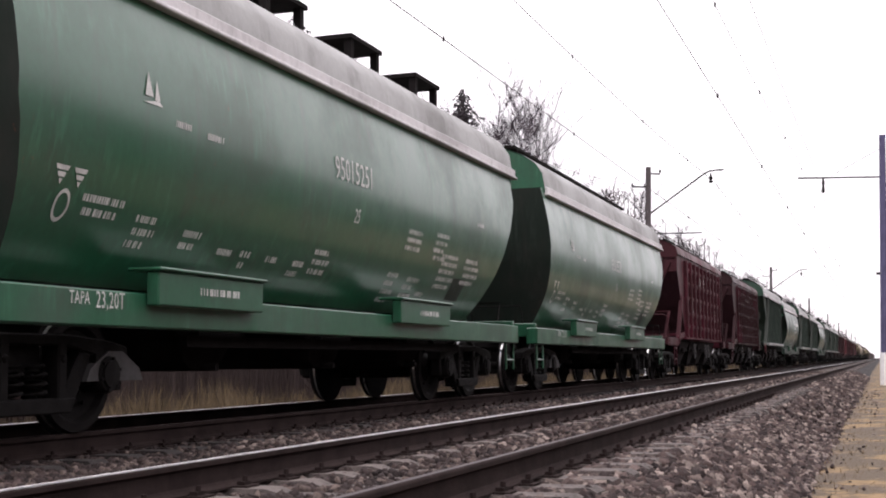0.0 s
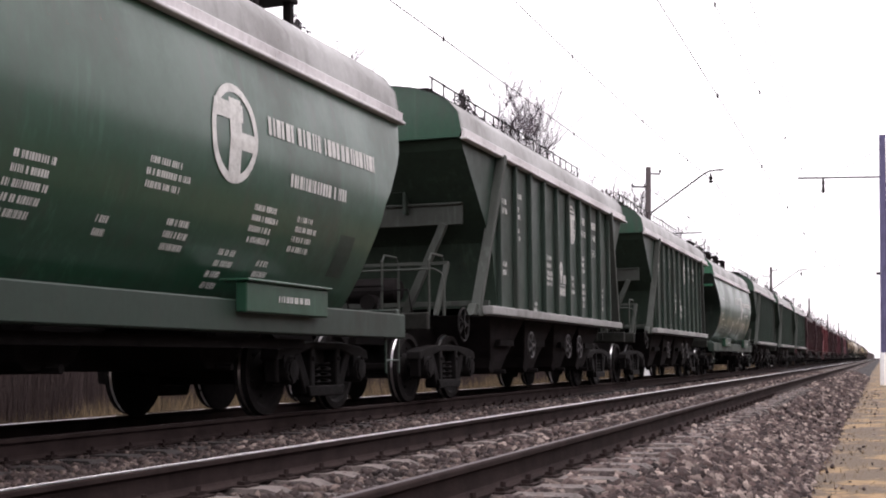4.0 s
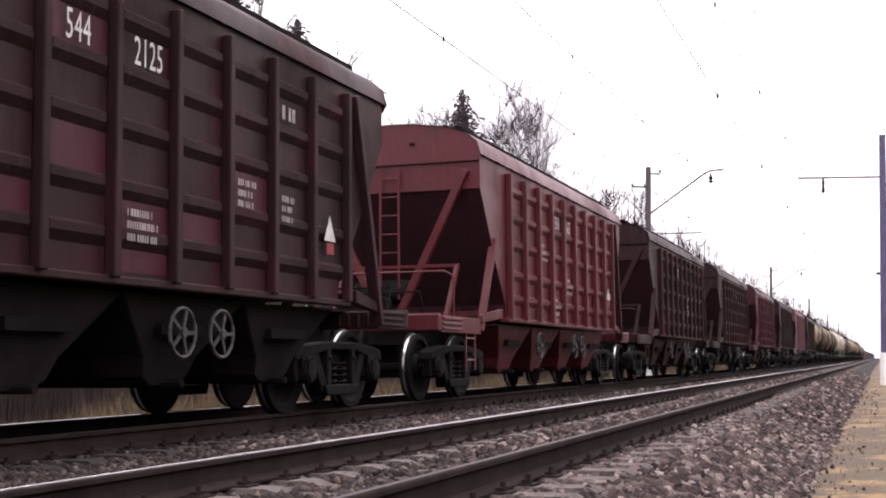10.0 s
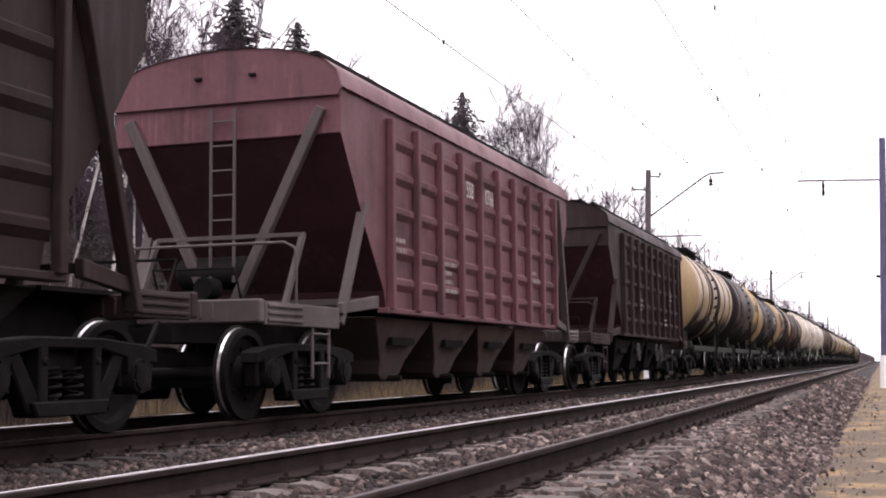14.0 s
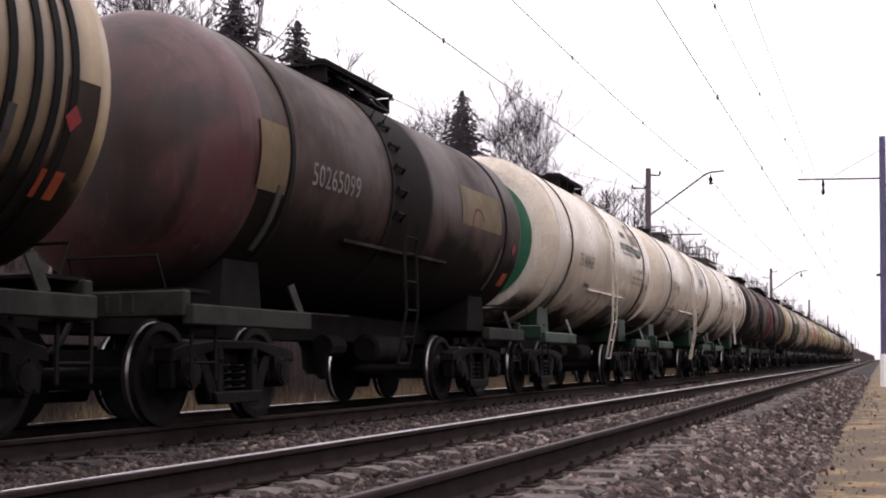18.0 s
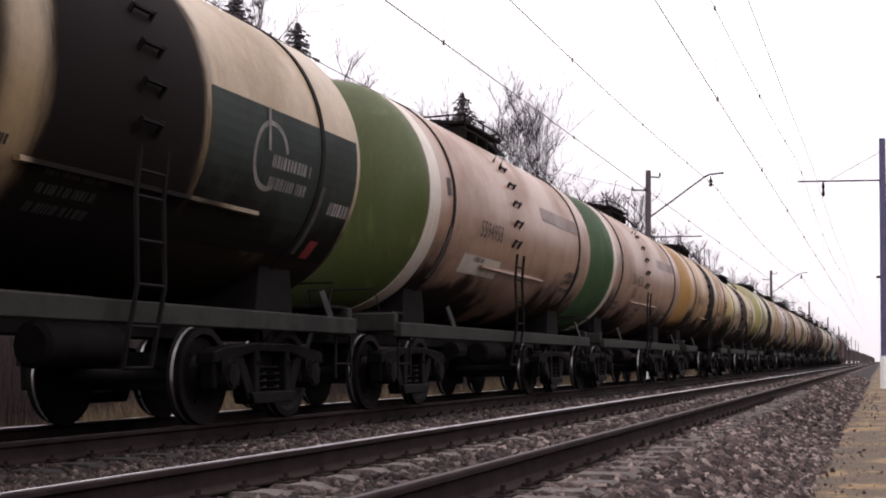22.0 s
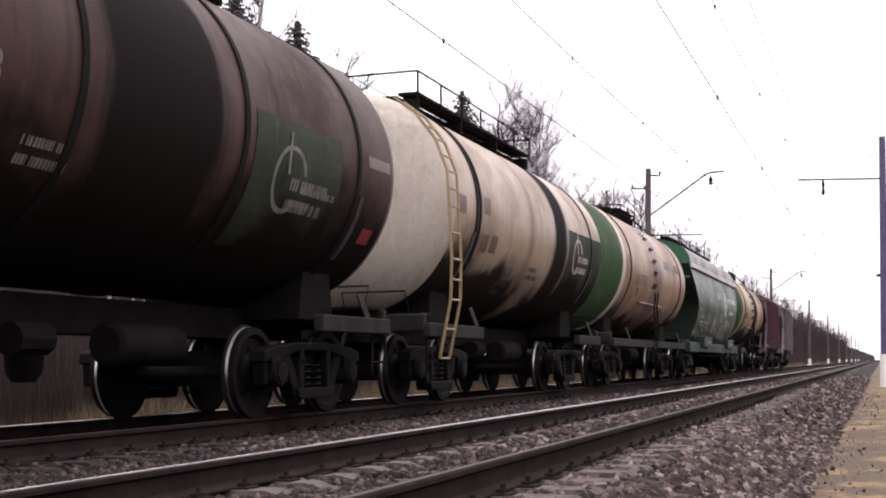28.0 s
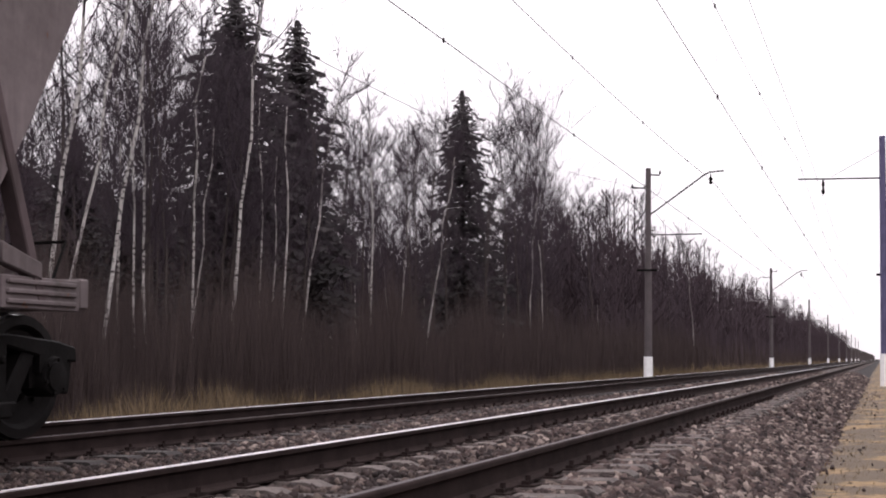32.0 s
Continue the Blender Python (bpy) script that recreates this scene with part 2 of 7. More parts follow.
# near-black: the shade between loose stones is put into the bed's colour
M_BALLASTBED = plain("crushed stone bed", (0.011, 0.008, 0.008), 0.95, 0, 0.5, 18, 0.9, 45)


def island_mat(name, cols, rough=0.9, bump=0.5, bscale=60.0, spread=1.0):
    """Many small pieces in one mesh, each in its own tone."""
    m, n, l, b = mat_new(name)
    g = n.new("ShaderNodeNewGeometry")
    ramp = n.new("ShaderNodeValToRGB")
    el = ramp.color_ramp.elements
    while len(el) < len(cols):
        el.new(0.5)
    for i, c in enumerate(cols):
        el[i].position, el[i].color = i / (len(cols) - 1), (*c, 1)
    l.new(g.outputs["Random Per Island"], ramp.inputs["Fac"])
    co = n.new("ShaderNodeTexCoord").outputs["Object"]
    fine = n_noise(n, l, co, bscale, 4)
    c = n_mix(n, l, n_range(n, l, fine, 0.3, 0.7, 0, 0.5), ramp.outputs["Color"], (0.03, 0.025, 0.025))
    l.new(c, b.inputs["Base Color"])
    b.inputs["Roughness"].default_value = rough
    b.inputs["Specular IOR Level"].default_value = 0.15
    n_bump(n, l, b, fine, bump, 0.01)
    return m


M_STONE = island_mat("ballast stones", [(0.009, 0.006, 0.006), (0.035, 0.024, 0.022), (0.1, 0.07, 0.063), (0.014, 0.01, 0.01), (0.31, 0.25, 0.22), (0.052, 0.036, 0.034), (0.019, 0.013, 0.013), (0.15, 0.111, 0.1)])
M_STONEOILY = island_mat("oily ballast stones", [(0.0095, 0.0067, 0.0065), (0.03, 0.021, 0.0197), (0.058, 0.041, 0.037), (0.015, 0.0105, 0.0105), (0.17, 0.132, 0.115), (0.039, 0.0275, 0.0258), (0.02, 0.0142, 0.0138), (0.087, 0.062, 0.056)])
M_STRAW = island_mat("dry grass", [(0.21, 0.15, 0.082), (0.085, 0.061, 0.04), (0.3, 0.225, 0.13), (0.05, 0.038, 0.026), (0.15, 0.104, 0.058), (0.055, 0.045, 0.026)], 0.9, 0.1)
M_BRUSH = island_mat("bare brown brush", [(0.055, 0.039, 0.037), (0.038, 0.027, 0.027), (0.072, 0.052, 0.048), (0.045, 0.032, 0.033), (0.085, 0.062, 0.055)], 0.9, 0.1)
M_HAZE = island_mat("distant bare twigs", [(0.05, 0.035, 0.043), (0.038, 0.026, 0.032), (0.07, 0.05, 0.06), (0.045, 0.031, 0.039)], 0.9, 0.1)
M_TWIG = plain("bare twigs", (0.038, 0.027, 0.035), 0.9, 0, 0.3, 3, 0.1)
M_BARK = plain("grey-brown bark", (0.06, 0.048, 0.045), 0.95, 0, 0.4, 6, 0.5, 25)


def birch_mat():
    m, n, l, b = mat_new("birch bark")
    co = n.new("ShaderNodeTexCoord").outputs["Object"]
    a = n_noise(n, l, co, 1.0, 4, 0.6, (6, 6, 9))
    big = n_noise(n, l, co, 0.5, 4)
    c = n_mix(n, l, n_range(n, l, a, 0.52, 0.62), (0.47, 0.44, 0.425), (0.05, 0.042, 0.042))
    c = n_mix(n, l, n_range(n, l, big, 0.48, 0.68, 0, 0.6), c, (0.12, 0.1, 0.096))
    l.new(c, b.inputs["Base Color"])
    b.inputs["Roughness"].default_value = 0.85
    return m


M_BIRCH = birch_mat()
M_NEEDLE = island_mat("spruce needles", [(0.06, 0.055, 0.058), (0.042, 0.039, 0.043), (0.082, 0.075, 0.075), (0.068, 0.06, 0.066)], 0.9, 0.1)


def ground_mat():
    m, n, l, b = mat_new("ground")
    co = n.new("ShaderNodeTexCoord").outputs["Object"]
    sep = n.new("ShaderNodeSeparateXYZ")
    l.new(co, sep.inputs[0])
    big, fine = n_noise(n, l, co, 0.35, 6, 0.65), n_noise(n, l, co, 9, 6, 0.7)
    # sandy path beside the ballast, leaf litter and straw elsewhere
    away = n_math(n, l, "ADD", sep.outputs["X"], n_math(n, l, "MULTIPLY", big, 0.9))
    sand = n_mix(n, l, n_range(n, l, fine, 0.35, 0.7), (0.24, 0.155, 0.07), (0.115, 0.076, 0.04))
    sand = n_mix(n, l, n_range(n, l, n_noise(n, l, co, 1.1, 6, 0.72), 0.43, 0.52, 0, 0.9), sand, (0.06, 0.045, 0.03))
    soil = n_mix(n, l, n_range(n, l, fine, 0.35, 0.7), (0.07, 0.05, 0.034), (0.03, 0.023, 0.019))
    c = n_mix(n, l, n_range(n, l, away, -0.55, 0.1), soil, sand)
    l.new(c, b.inputs["Base Color"])
    b.inputs["Roughness"].default_value = 0.95
    n_bump(n, l, b, fine, 0.7, 0.05)
    return m


M_GROUND = ground_mat()

# --- the line: two tracks, 1.52 m gauge ---
NEAR_AXIS, FAR_AXIS = -2.92, -7.07
RAIL_X = (-2.124, -3.719, -6.274, -7.869)
SLEEPER_STEP = 0.545


def ground():
    xs = [-3000, -400, -120, -60, -40, -28, -20, -15, -11.2, -10.2, -9, -6, -3, -1.1, -0.75, -0.4, 0.2, 1.0, 2.5, 5, 12, 40, 150, 600, 3000]
    zs = {-20: -0.85, -15: -0.9, -11.2: -0.95, -10.2: -0.85, -9: -0.8, -6: -0.7, -3: -0.6, -1.1: -0.6, -0.75: -0.57, -0.4: -0.545, 0.2: -0.53, 1.0: -0.54, 2.5: -0.6, 5: -0.9, 12: -1.1}
    ys = [-3000, -700, -200, -60, -20] + [i * 0.5 for i in range(-8, 60)] + [i * 4 for i in range(8, 60)] + [300, 500, 900, 1600, 3500]
    bm = bmesh.new()
    grid = []
    for y in ys:
        row = []
        for x in xs:
            z = zs.get(x, -0.9)
            if -1 < x < 6:
                z += 0.035 * noise.noise((x * 1.3, y * 0.7, 3.0))
            row.append(bm.verts.new((x, y, z)))
        grid.append(row)
    for a, b in zip(grid, grid[1:]):
        for i in range(len(xs) - 1):
            bm.faces.new((a[i], a[i + 1], b[i + 1], b[i]))
    tagged(part("ground", bm, M_GROUND, None, smooth=60), "sandy brown ground with a worn path beside the ballast", "ground", kind="structure")


def ballast():
    """The stone bed under both tracks, uneven on top and sloped to both sides."""
    prof = [(1.025 * x, 1.03 * z) for x, z in ((-10.6, -0.92), (-10.1, -0.72), (-9.5, -0.42), (-9.1, -0.26), (-8.6, -0.235), (-8.2, -0.235), (-7.9, -0.235), (-6.9, -0.235), (-6.0, -0.235), (-5.5, -0.255), (-5.0, -0.26), (-4.7, -0.25),
            (-4.2, -0.255), (-3.8, -0.25), (-3.2, -0.25), (-2.5, -0.25), (-1.9, -0.25), (-1.55, -0.26), (-1.25, -0.31), (-1.05, -0.4), (-0.85, -0.5), (-0.6, -0.6), (-0.35, -0.75))]
    ys = [-900, -300, -60] + [i * 0.15 for i in range(-20, 160)] + [24 + i * 0.6 for i in range(1, 100)] + [90 + i * 6 for i in range(20)] + [260, 400, 700, 1500]
    bm = bmesh.new()
    rows = []
    for y in ys:
        rows.append([bm.verts.new((x, y, z + 0.02 * noise.noise((x * 4, y * 4, 1.0)) + 0.02 * noise.noise((x * 1.1, y * 0.9, 7.0)))) for x, z in prof])
    for a, b in zip(rows, rows[1:]):
        for i in range(len(prof) - 1):
            bm.faces.new((a[i], a[i + 1], b[i + 1], b[i]))
    tagged(part("ballast_bed", bm, M_BALLASTBED, None, smooth=60), "bed of crushed stone under two tracks, darkened for shaded gaps", "ballast", kind="structure")
    return prof


def stones(name, zone, count, size, prof, seed, label, mat=None):
    """Angular stones strewn over the bed; zone: x0, x1, y0, y1."""
    rng = np.random.default_rng(seed)
    x, y = rng.uniform(zone[0], zone[1], count), zone[2] + (zone[3] - zone[2]) * rng.random(count) ** 1.35
    z = np.interp(x, [p[0] for p in prof], [p[1] for p in prof])
    keep = np.ones(count, bool)
    for rx in RAIL_X:
        keep &= np.abs(x - rx) > 0.09
    for axis in (NEAR_AXIS, FAR_AXIS):
        on = (np.abs(x - axis) < 1.4) & (np.abs((y / SLEEPER_STEP) % 1 - 0.5) < 0.25)
        keep &= ~(on & (rng.random(count) < 0.86))
    x, y, z = x[keep], y[keep], z[keep]
    n = len(x)
    cube = np.array([[a, b, c] for c in (-1, 1) for a, b in ((-1, -1), (1, -1), (1, 1), (-1, 1))], float)
    v = cube[None] * rng.uniform(0.45, 1.0, (n, 8, 3))
    s = size * rng.uniform(0.5, 1.25, (n, 1, 1)) * 0.62
    v = v * s * np.array([1.15, 1.0, 0.8])
    q = rng.normal(size=(n, 4))
    q /= np.linalg.norm(q, axis=1)[:, None]
    w, a, b, c = q.T
    rot = np.stack([np.stack([1 - 2 * (b * b + c * c), 2 * (a * b - w * c), 2 * (a * c + w * b)], -1),
                    np.stack([2 * (a * b + w * c), 1 - 2 * (a * a + c * c), 2 * (b * c - w * a)], -1),
                    np.stack([2 * (a * c - w * b), 2 * (b * c + w * a), 1 - 2 * (a * a + b * b)], -1)], 1)
    v = np.einsum("nij,nkj->nki", rot, v) + np.stack([x, y, z + rng.uniform(-0.01, 0.05, n)], -1)[:, None, :]
    f = np.array([[0, 3, 2, 1], [4, 5, 6, 7], [0, 1, 5, 4], [1, 2, 6, 5], [2, 3, 7, 6], [3, 0, 4, 7]])
    faces = (np.arange(n)[:, None, None] * 8 + f[None]).reshape(-1)
    me = bpy.data.meshes.new(name)
    me.vertices.add(n * 8)
    me.vertices.foreach_set("co", v.reshape(-1))
    me.loops.add(len(faces))
    me.loops.foreach_set("vertex_index", faces)
    me.polygons.add(n * 6)
    me.polygons.foreach_set("loop_start", np.arange(n * 6) * 4)
    me.update(calc_edges=True)
    me.materials.append(mat or M_STONE)
    tagged(new(name, me), label, "stones", kind="stuff")


def rails():
    half = [(0.0, 0.0), (0.019, 0.0), (0.032, -0.003), (0.037, -0.012), (0.037, -0.034), (0.012, -0.05), (0.009, -0.09), (0.012, -0.14), (0.03, -0.155), (0.075, -0.168), (0.075, -0.18)]
    outline = half[1:] + [(-x, z) for x, z in half[:0:-1]]
    for k, rx in enumerate(RAIL_X):
        bm = bmesh.new()
        ys = [-900, -100, -10, 0, 10, 25, 60, 150, 400, 1500]
        rings = [[bm.verts.new((rx + x, y, z)) for x, z in outline] for y in ys]
        for a, b in zip(rings, rings[1:]):
            for i in range(len(outline)):
                j = (i + 1) % len(outline)
                f = bm.faces.new((a[i], a[j], b[j], b[i]))
                if i == len(outline) - 1 or (i == 0 and k in (1, 3)):
                    f.material_index = 1
        tagged(part("rail", bm, [M_RAILSIDE, (M_RAILDIM, M_RAILTOP, M_RAILMID, M_RAILTOP)[k]], None, smooth=8), "brown steel rail with a bright worn head", "rail", "rails of the line", "structure")


def sleeper_mesh():
    bm = bmesh.new()
    sec = [(-1.35, 0.15, -0.21), (-1.3, 0.145, -0.185), (-0.5, 0.145, -0.185), (-0.4, 0.12, -0.215), (0.4, 0.12, -0.215), (0.5, 0.145, -0.185), (1.3, 0.145, -0.185), (1.35, 0.15, -0.21)]
    rings = [[bm.verts.new(p) for p in ((x, -w, -0.38), (x, w, -0.38), (x, w - 0.035, z), (x, -w + 0.035, z))] for x, w, z in sec]
    for a, b in zip(rings, rings[1:]):
        for i in range(4):
            bm.faces.new((a[i], a[(i + 1) % 4], b[(i + 1) % 4], b[i]))
    bm.faces.new(rings[0])
    bm.faces.new(rings[-1])
    return finish(bm, "sleeper", M_CONCRETE, 20)


def fastening_mesh():
    bm = bmesh.new()
    box(bm, -0.17, 0.17, -0.08, 0.08, -0.187, -0.172)
    for s in (-1, 1):
        box(bm, s * 0.105 - 0.025, s * 0.105 + 0.025, -0.045, 0.045, -0.174, -0.15)
        spin(bm, [(-0.155, 0.018), (-0.12, 0.016)], "z", 6, (s * 0.11, 0, 0))
    return finish(bm, "fastening", M_RAILSIDE, 20)


def sleepers():
    me, fast = sleeper_mesh(), fastening_mesh()
    dark_mesh = me.copy()
    dark_mesh.materials.clear()
    dark_mesh.materials.append(M_DARKCONCRETE)
    for axis, word, y0 in ((NEAR_AXIS, "track_near", 1), (FAR_AXIS, "track_far", 4)):
        base = tagged(new(word), "row of grey concrete sleepers bedded in ballast", "sleepers", kind="structure")
        base.location = (axis, 0, 0)
        for i in range(62):
            y = (i + y0 + 0.5) * SLEEPER_STEP
            s = put("sleeper", me if axis == NEAR_AXIS else dark_mesh, base, pose(0, y, random.uniform(-0.006, 0.006), 0, 0, random.uniform(-0.6, 0.6)))
            if y < 26:
                for rx in (0.7975, -0.7975):
                    put("fastening", fast, s, pose(rx, 0, 0))
        bm = bmesh.new()
        for i in range(-60, 640):
            if not 0 <= i < 140:
                y = (i + y0 + 0.5) * SLEEPER_STEP
                box(bm, -1.35, 1.35, y - 0.14, y + 0.14, -0.35, -0.187)
        tagged(put("far_sleepers", finish(bm, "far_sleepers", M_CONCRETE if axis == NEAR_AXIS else M_DARKCONCRETE, 0), base), kind="stuff")


# --- masts and wires ---
def mast(x, y, arm, tone, lean=0.0, detail=1, h=9.6, label=""):
    """A catenary mast; arm: +1 or -1, the side of the track it serves."""
    t = tagged(new("catenary_mast"), label or "tall grey concrete catenary mast with a whitewashed foot", "catenary mast", "masts along the line")
    t.matrix_basis = pose(x, y, 0, 0, lean, 0)
    bm = bmesh.new()
    tube(bm, [(0, 0, -1.2), (0, 0, 3), (0, 0, h)], 0.2, 12, 0.125)
    part("post", bm, tone, t)
    bm = bmesh.new()
    tube(bm, [(0, 0, -1.1), (0, 0, 0.75)], 0.212, 12, 0.206)
    part("painted_foot", bm, M_LIME, t, "whitewashed foot of the mast")
    if not detail:
        return t
    if detail == 2:
        # a level boom with a hanging insulator, and a short registration arm
        bm = bmesh.new()
        beam(bm, (0, 0, 7.8), (3.3 * arm, 0, 7.85), 0.05, 0.06)
        tube(bm, [(0, 0, 9.0), (2.0 * arm, 0, 7.9)], 0.012, 5)
        part("boom", bm, M_UNDER, t)
        bm = bmesh.new()
        spin(bm, [(7.2, 0.03), (7.3, 0.07), (7.5, 0.04), (7.6, 0.07), (7.8, 0.03)], "z", 10, (2.3 * arm, 0, 0))
        part("insulator", bm, M_IRON, t)
        bm = bmesh.new()
        beam(bm, (-0.3, 0, 3.9), (0.3, 0, 3.9), 0.06, 0.1)
        part("clamp_bar", bm, M_UNDER, t)
        return t
    bm = bmesh.new()
    z = 7.4
    tube(bm, [(0.1 * arm, 0, z), (2.6 * arm, 0, z + 1.8), (2.85 * arm, 0, z + 1.92), (3.5 * arm, 0, z + 1.97)], 0.038, 6)
    part("bracket", bm, M_UNDER, t)
    bm = bmesh.new()
    tube(bm, [(0.1 * arm, 0, 6.45), (2.5 * arm, 0, 6.45)], 0.03, 6)
    part("steady_arm", bm, M_UNDER, t)
    bm = bmesh.new()
    spin(bm, [(z + 1.35, 0.03), (z + 1.4, 0.1), (z + 1.5, 0.05), (z + 1.58, 0.11), (z + 1.7, 0.04), (z + 1.82, 0.03)], "z", 10, (2.9 * arm, 0, 0))
    part("insulator", bm, M_IRON, t)
    for zz, a, b in ((9.3, 0.0, 0.55 * arm), (8.7, -0.75 * arm, 0.0)):
        bm = bmesh.new()
        beam(bm, (a, 0, zz), (b, 0, zz - 0.05), 0.05, 0.07)
        for e in (a, b):
            if e:
                spin(bm, [(zz, 0.03), (zz + 0.05, 0.06), (zz + 0.18, 0.03)], "z", 8, (e, 0, 0))
        part("crossarm", bm, M_UNDER, t)
    bm = bmesh.new()
    box(bm, -0.5, 0.45, -0.2, -0.13, 4.72, 4.82)
    part("clamp_bar", bm, M_IRON, t)
    return t


def wire(name, x, z_at, y0, y1, r, label, sag=0.0, span=70.0, first=59.0, drop=None):
    """A wire that sags between its masts; drop: height of the wire hung from it and the place of its first dropper."""
    bm = bmesh.new()
    pts = []
    y = y0
    while y <= y1:
        u = ((y - first) / span) % 1.0
        pts.append((x, y, z_at - sag * 4 * u * (1 - u)))
        y += 4.0 if y < 150 else 16.0
    tube(bm, pts, r, 5)
    line = tagged(part(name, bm, M_WIRE, None), label, "wire")
    for k in range(16 if drop else 0):
        y = drop[1] + 10.0 * k
        u = ((y - first) / span) % 1.0
        top = z_at - sag * 4 * u * (1 - u)
        bm = bmesh.new()
        tube(bm, [(x, y, drop[0]), (x, y, top)], 0.0025, 4)
        for z in (drop[0], top):
            spin(bm, [(z - 0.05, 0.012), (z - 0.02, 0.026), (z + 0.03, 0.022), (z + 0.05, 0.012)], "z", 6, (x, y, 0))
        part("dropper", bm, M_WIRE, line)


# --- plants ---
def bare_tree(kind, seed, h, lean, broad=1.0, limbs=28, low=0.32, rise=0.35):
    """Trunk and a bare crown of limbs, branches and fine twigs."""
    rng = random.Random(seed)
    birch = kind == "birch"
    t = tagged(new(f"{kind}_tree"), {"birch": "tall bare birch with a white trunk", "aspen": "tall bare grey-brown deciduous tree"}[kind], "tree", "trees at the wood's edge")
    trunk, crown = bmesh.new(), bmesh.new()
    pts = [Vector((lean * (k / 8) ** 1.5 * h * 0.12 + rng.uniform(-0.07, 0.07) * k / 2.5, rng.uniform(-0.07, 0.07) * k / 2.5, h * k / 8)) for k in range(9)]
    tube(trunk, pts[:8], h * 0.0038, 8, h * 0.0018)
    tube(crown, pts[7:], h * 0.0018, 4, 0.006)

    def limb(p, way, length, r, depth):
        bits = [p]
        for k in range(3):
            way = (way + Vector((rng.gauss(0, 0.14), rng.gauss(0, 0.14), 0.12 + rng.gauss(0, 0.08)))).normalized()
            bits.append(bits[-1] + way * length / 3)
        if depth == 0:
            tube(crown, bits, r, 4, r * 0.4)
        else:
            for p0, p1 in zip(bits, bits[1:]) if depth == 1 else ((bits[0], bits[3]),):
                a = (p1 - p0).cross(Vector((rng.gauss(0, 1), rng.gauss(0, 1), 0.3))).normalized() * r
                crown.faces.new([crown.verts.new(q) for q in (p0 - a, p0 + a, p1 + a * 0.5, p1 - a * 0.5)])
        if depth < 2:
            for k in range(rng.randint(7, 9) if depth == 0 else rng.randint(5, 8)):
                i = rng.randint(1, 3)
                side = Vector((rng.gauss(0, 1), rng.gauss(0, 1), rng.gauss(0.35, 0.5))).normalized()
                limb(bits[i] - (bits[i] - bits[i - 1]) * rng.random(), (way + side * 0.8).normalized(), length * rng.uniform(0.32, 0.6), max(0.0065, r * 0.42), depth + 1)

    for k in range(limbs):
        u = rng.uniform(low, 0.97)
        i = min(7, int(u * 8))
        p = pts[i].lerp(pts[i + 1], u * 8 - i)
        a = rng.uniform(0, 2 * math.pi)
        limb(p, Vector((math.cos(a) * 0.75, math.sin(a) * 0.75, rng.uniform(rise, rise + 0.75))).normalized(), h * rng.uniform(0.1, 0.2) * broad * (1.0 if birch else 1.25) * (1.25 - u * 0.6), h * 0.0013, 0)
    part("trunk", trunk, M_BIRCH if birch else M_BARK, t)
    part("crown", crown, M_TWIG, t, smooth=0)
    return t


def spruce_tree(seed, h):
    """A dark conifer: trunk and tiers of drooping boughs with small sprays."""
    rng = random.Random(seed)
    t = tagged(new("spruce_tree"), "tall dark green spruce with drooping boughs", "tree", "trees at the wood's edge")
    trunk, crown = bmesh.new(), bmesh.new()
    tube(trunk, [(0, 0, -0.5), (0, 0, h * 0.5), (0, 0, h)], h * 0.01, 7, 0.02)
    z = h * 0.2
    while z < h - 0.15:
        u = 1 - (z / h)
        reach = min(h * 0.47 * u ** 0.85, 1.7 + 3.4 * u) * rng.uniform(0.6, 1.15) + 0.12
        n = 9 if u > 0.12 else 6
        a0 = rng.uniform(0, 6.28)
        for k in range(n):
            a = a0 + k * 6.283 / n + rng.uniform(-0.25, 0.25)
            L = reach * rng.uniform(0.5, 1.2)
            c, s = math.cos(a), math.sin(a)
            for j in range(8):
                # sprays along the bough, hanging at its end
                f0 = 0.06 + 0.115 * j
                r0, r1 = L * f0, L * (f0 + rng.uniform(0.14, 0.26))
                drop = -0.24 * L * (f0 + 0.2) ** 1.5 + (0.16 * L if f0 > 0.6 else 0)
                w = (min(L * 0.16, 0.26) * (1.1 - f0) + 0.05) * rng.uniform(0.6, 1.3)
                zz = z + drop * 0.8
                for sg in (-1, 1):
                    p = [(c * r0, s * r0, zz + 0.04), (c * r1 - s * w * sg * 0.5, s * r1 + c * w * sg * 0.5, zz - rng.uniform(0.02, 0.14)),
                         (c * (r0 * 0.6 + r1 * 0.4) - s * w * sg * 1.5, s * (r0 * 0.6 + r1 * 0.4) + c * w * sg * 1.5, zz - rng.uniform(0.1, 0.35) * (0.4 + u))]
                    crown.faces.new([crown.verts.new(q) for q in p])
                hang = rng.uniform(0.15, 0.4) * (0.4 + u)
                p = [(c * r0, s * r0, zz + 0.02), (c * r1, s * r1, zz), (c * (r0 + r1) / 2 + rng.uniform(-0.1, 0.1), s * (r0 + r1) / 2, zz - hang)]
                crown.faces.new([crown.verts.new(q) for q in p])
        z += 0.16 + 0.42 * u * rng.uniform(0.5, 1.4)
    part("trunk", trunk, M_BARK, t)
    me = bpy.data.meshes.new("crown")
    crown.to_mesh(me)
    crown.free()
    me.materials.append(M_NEEDLE)
    put("crown", me, t)
    return t


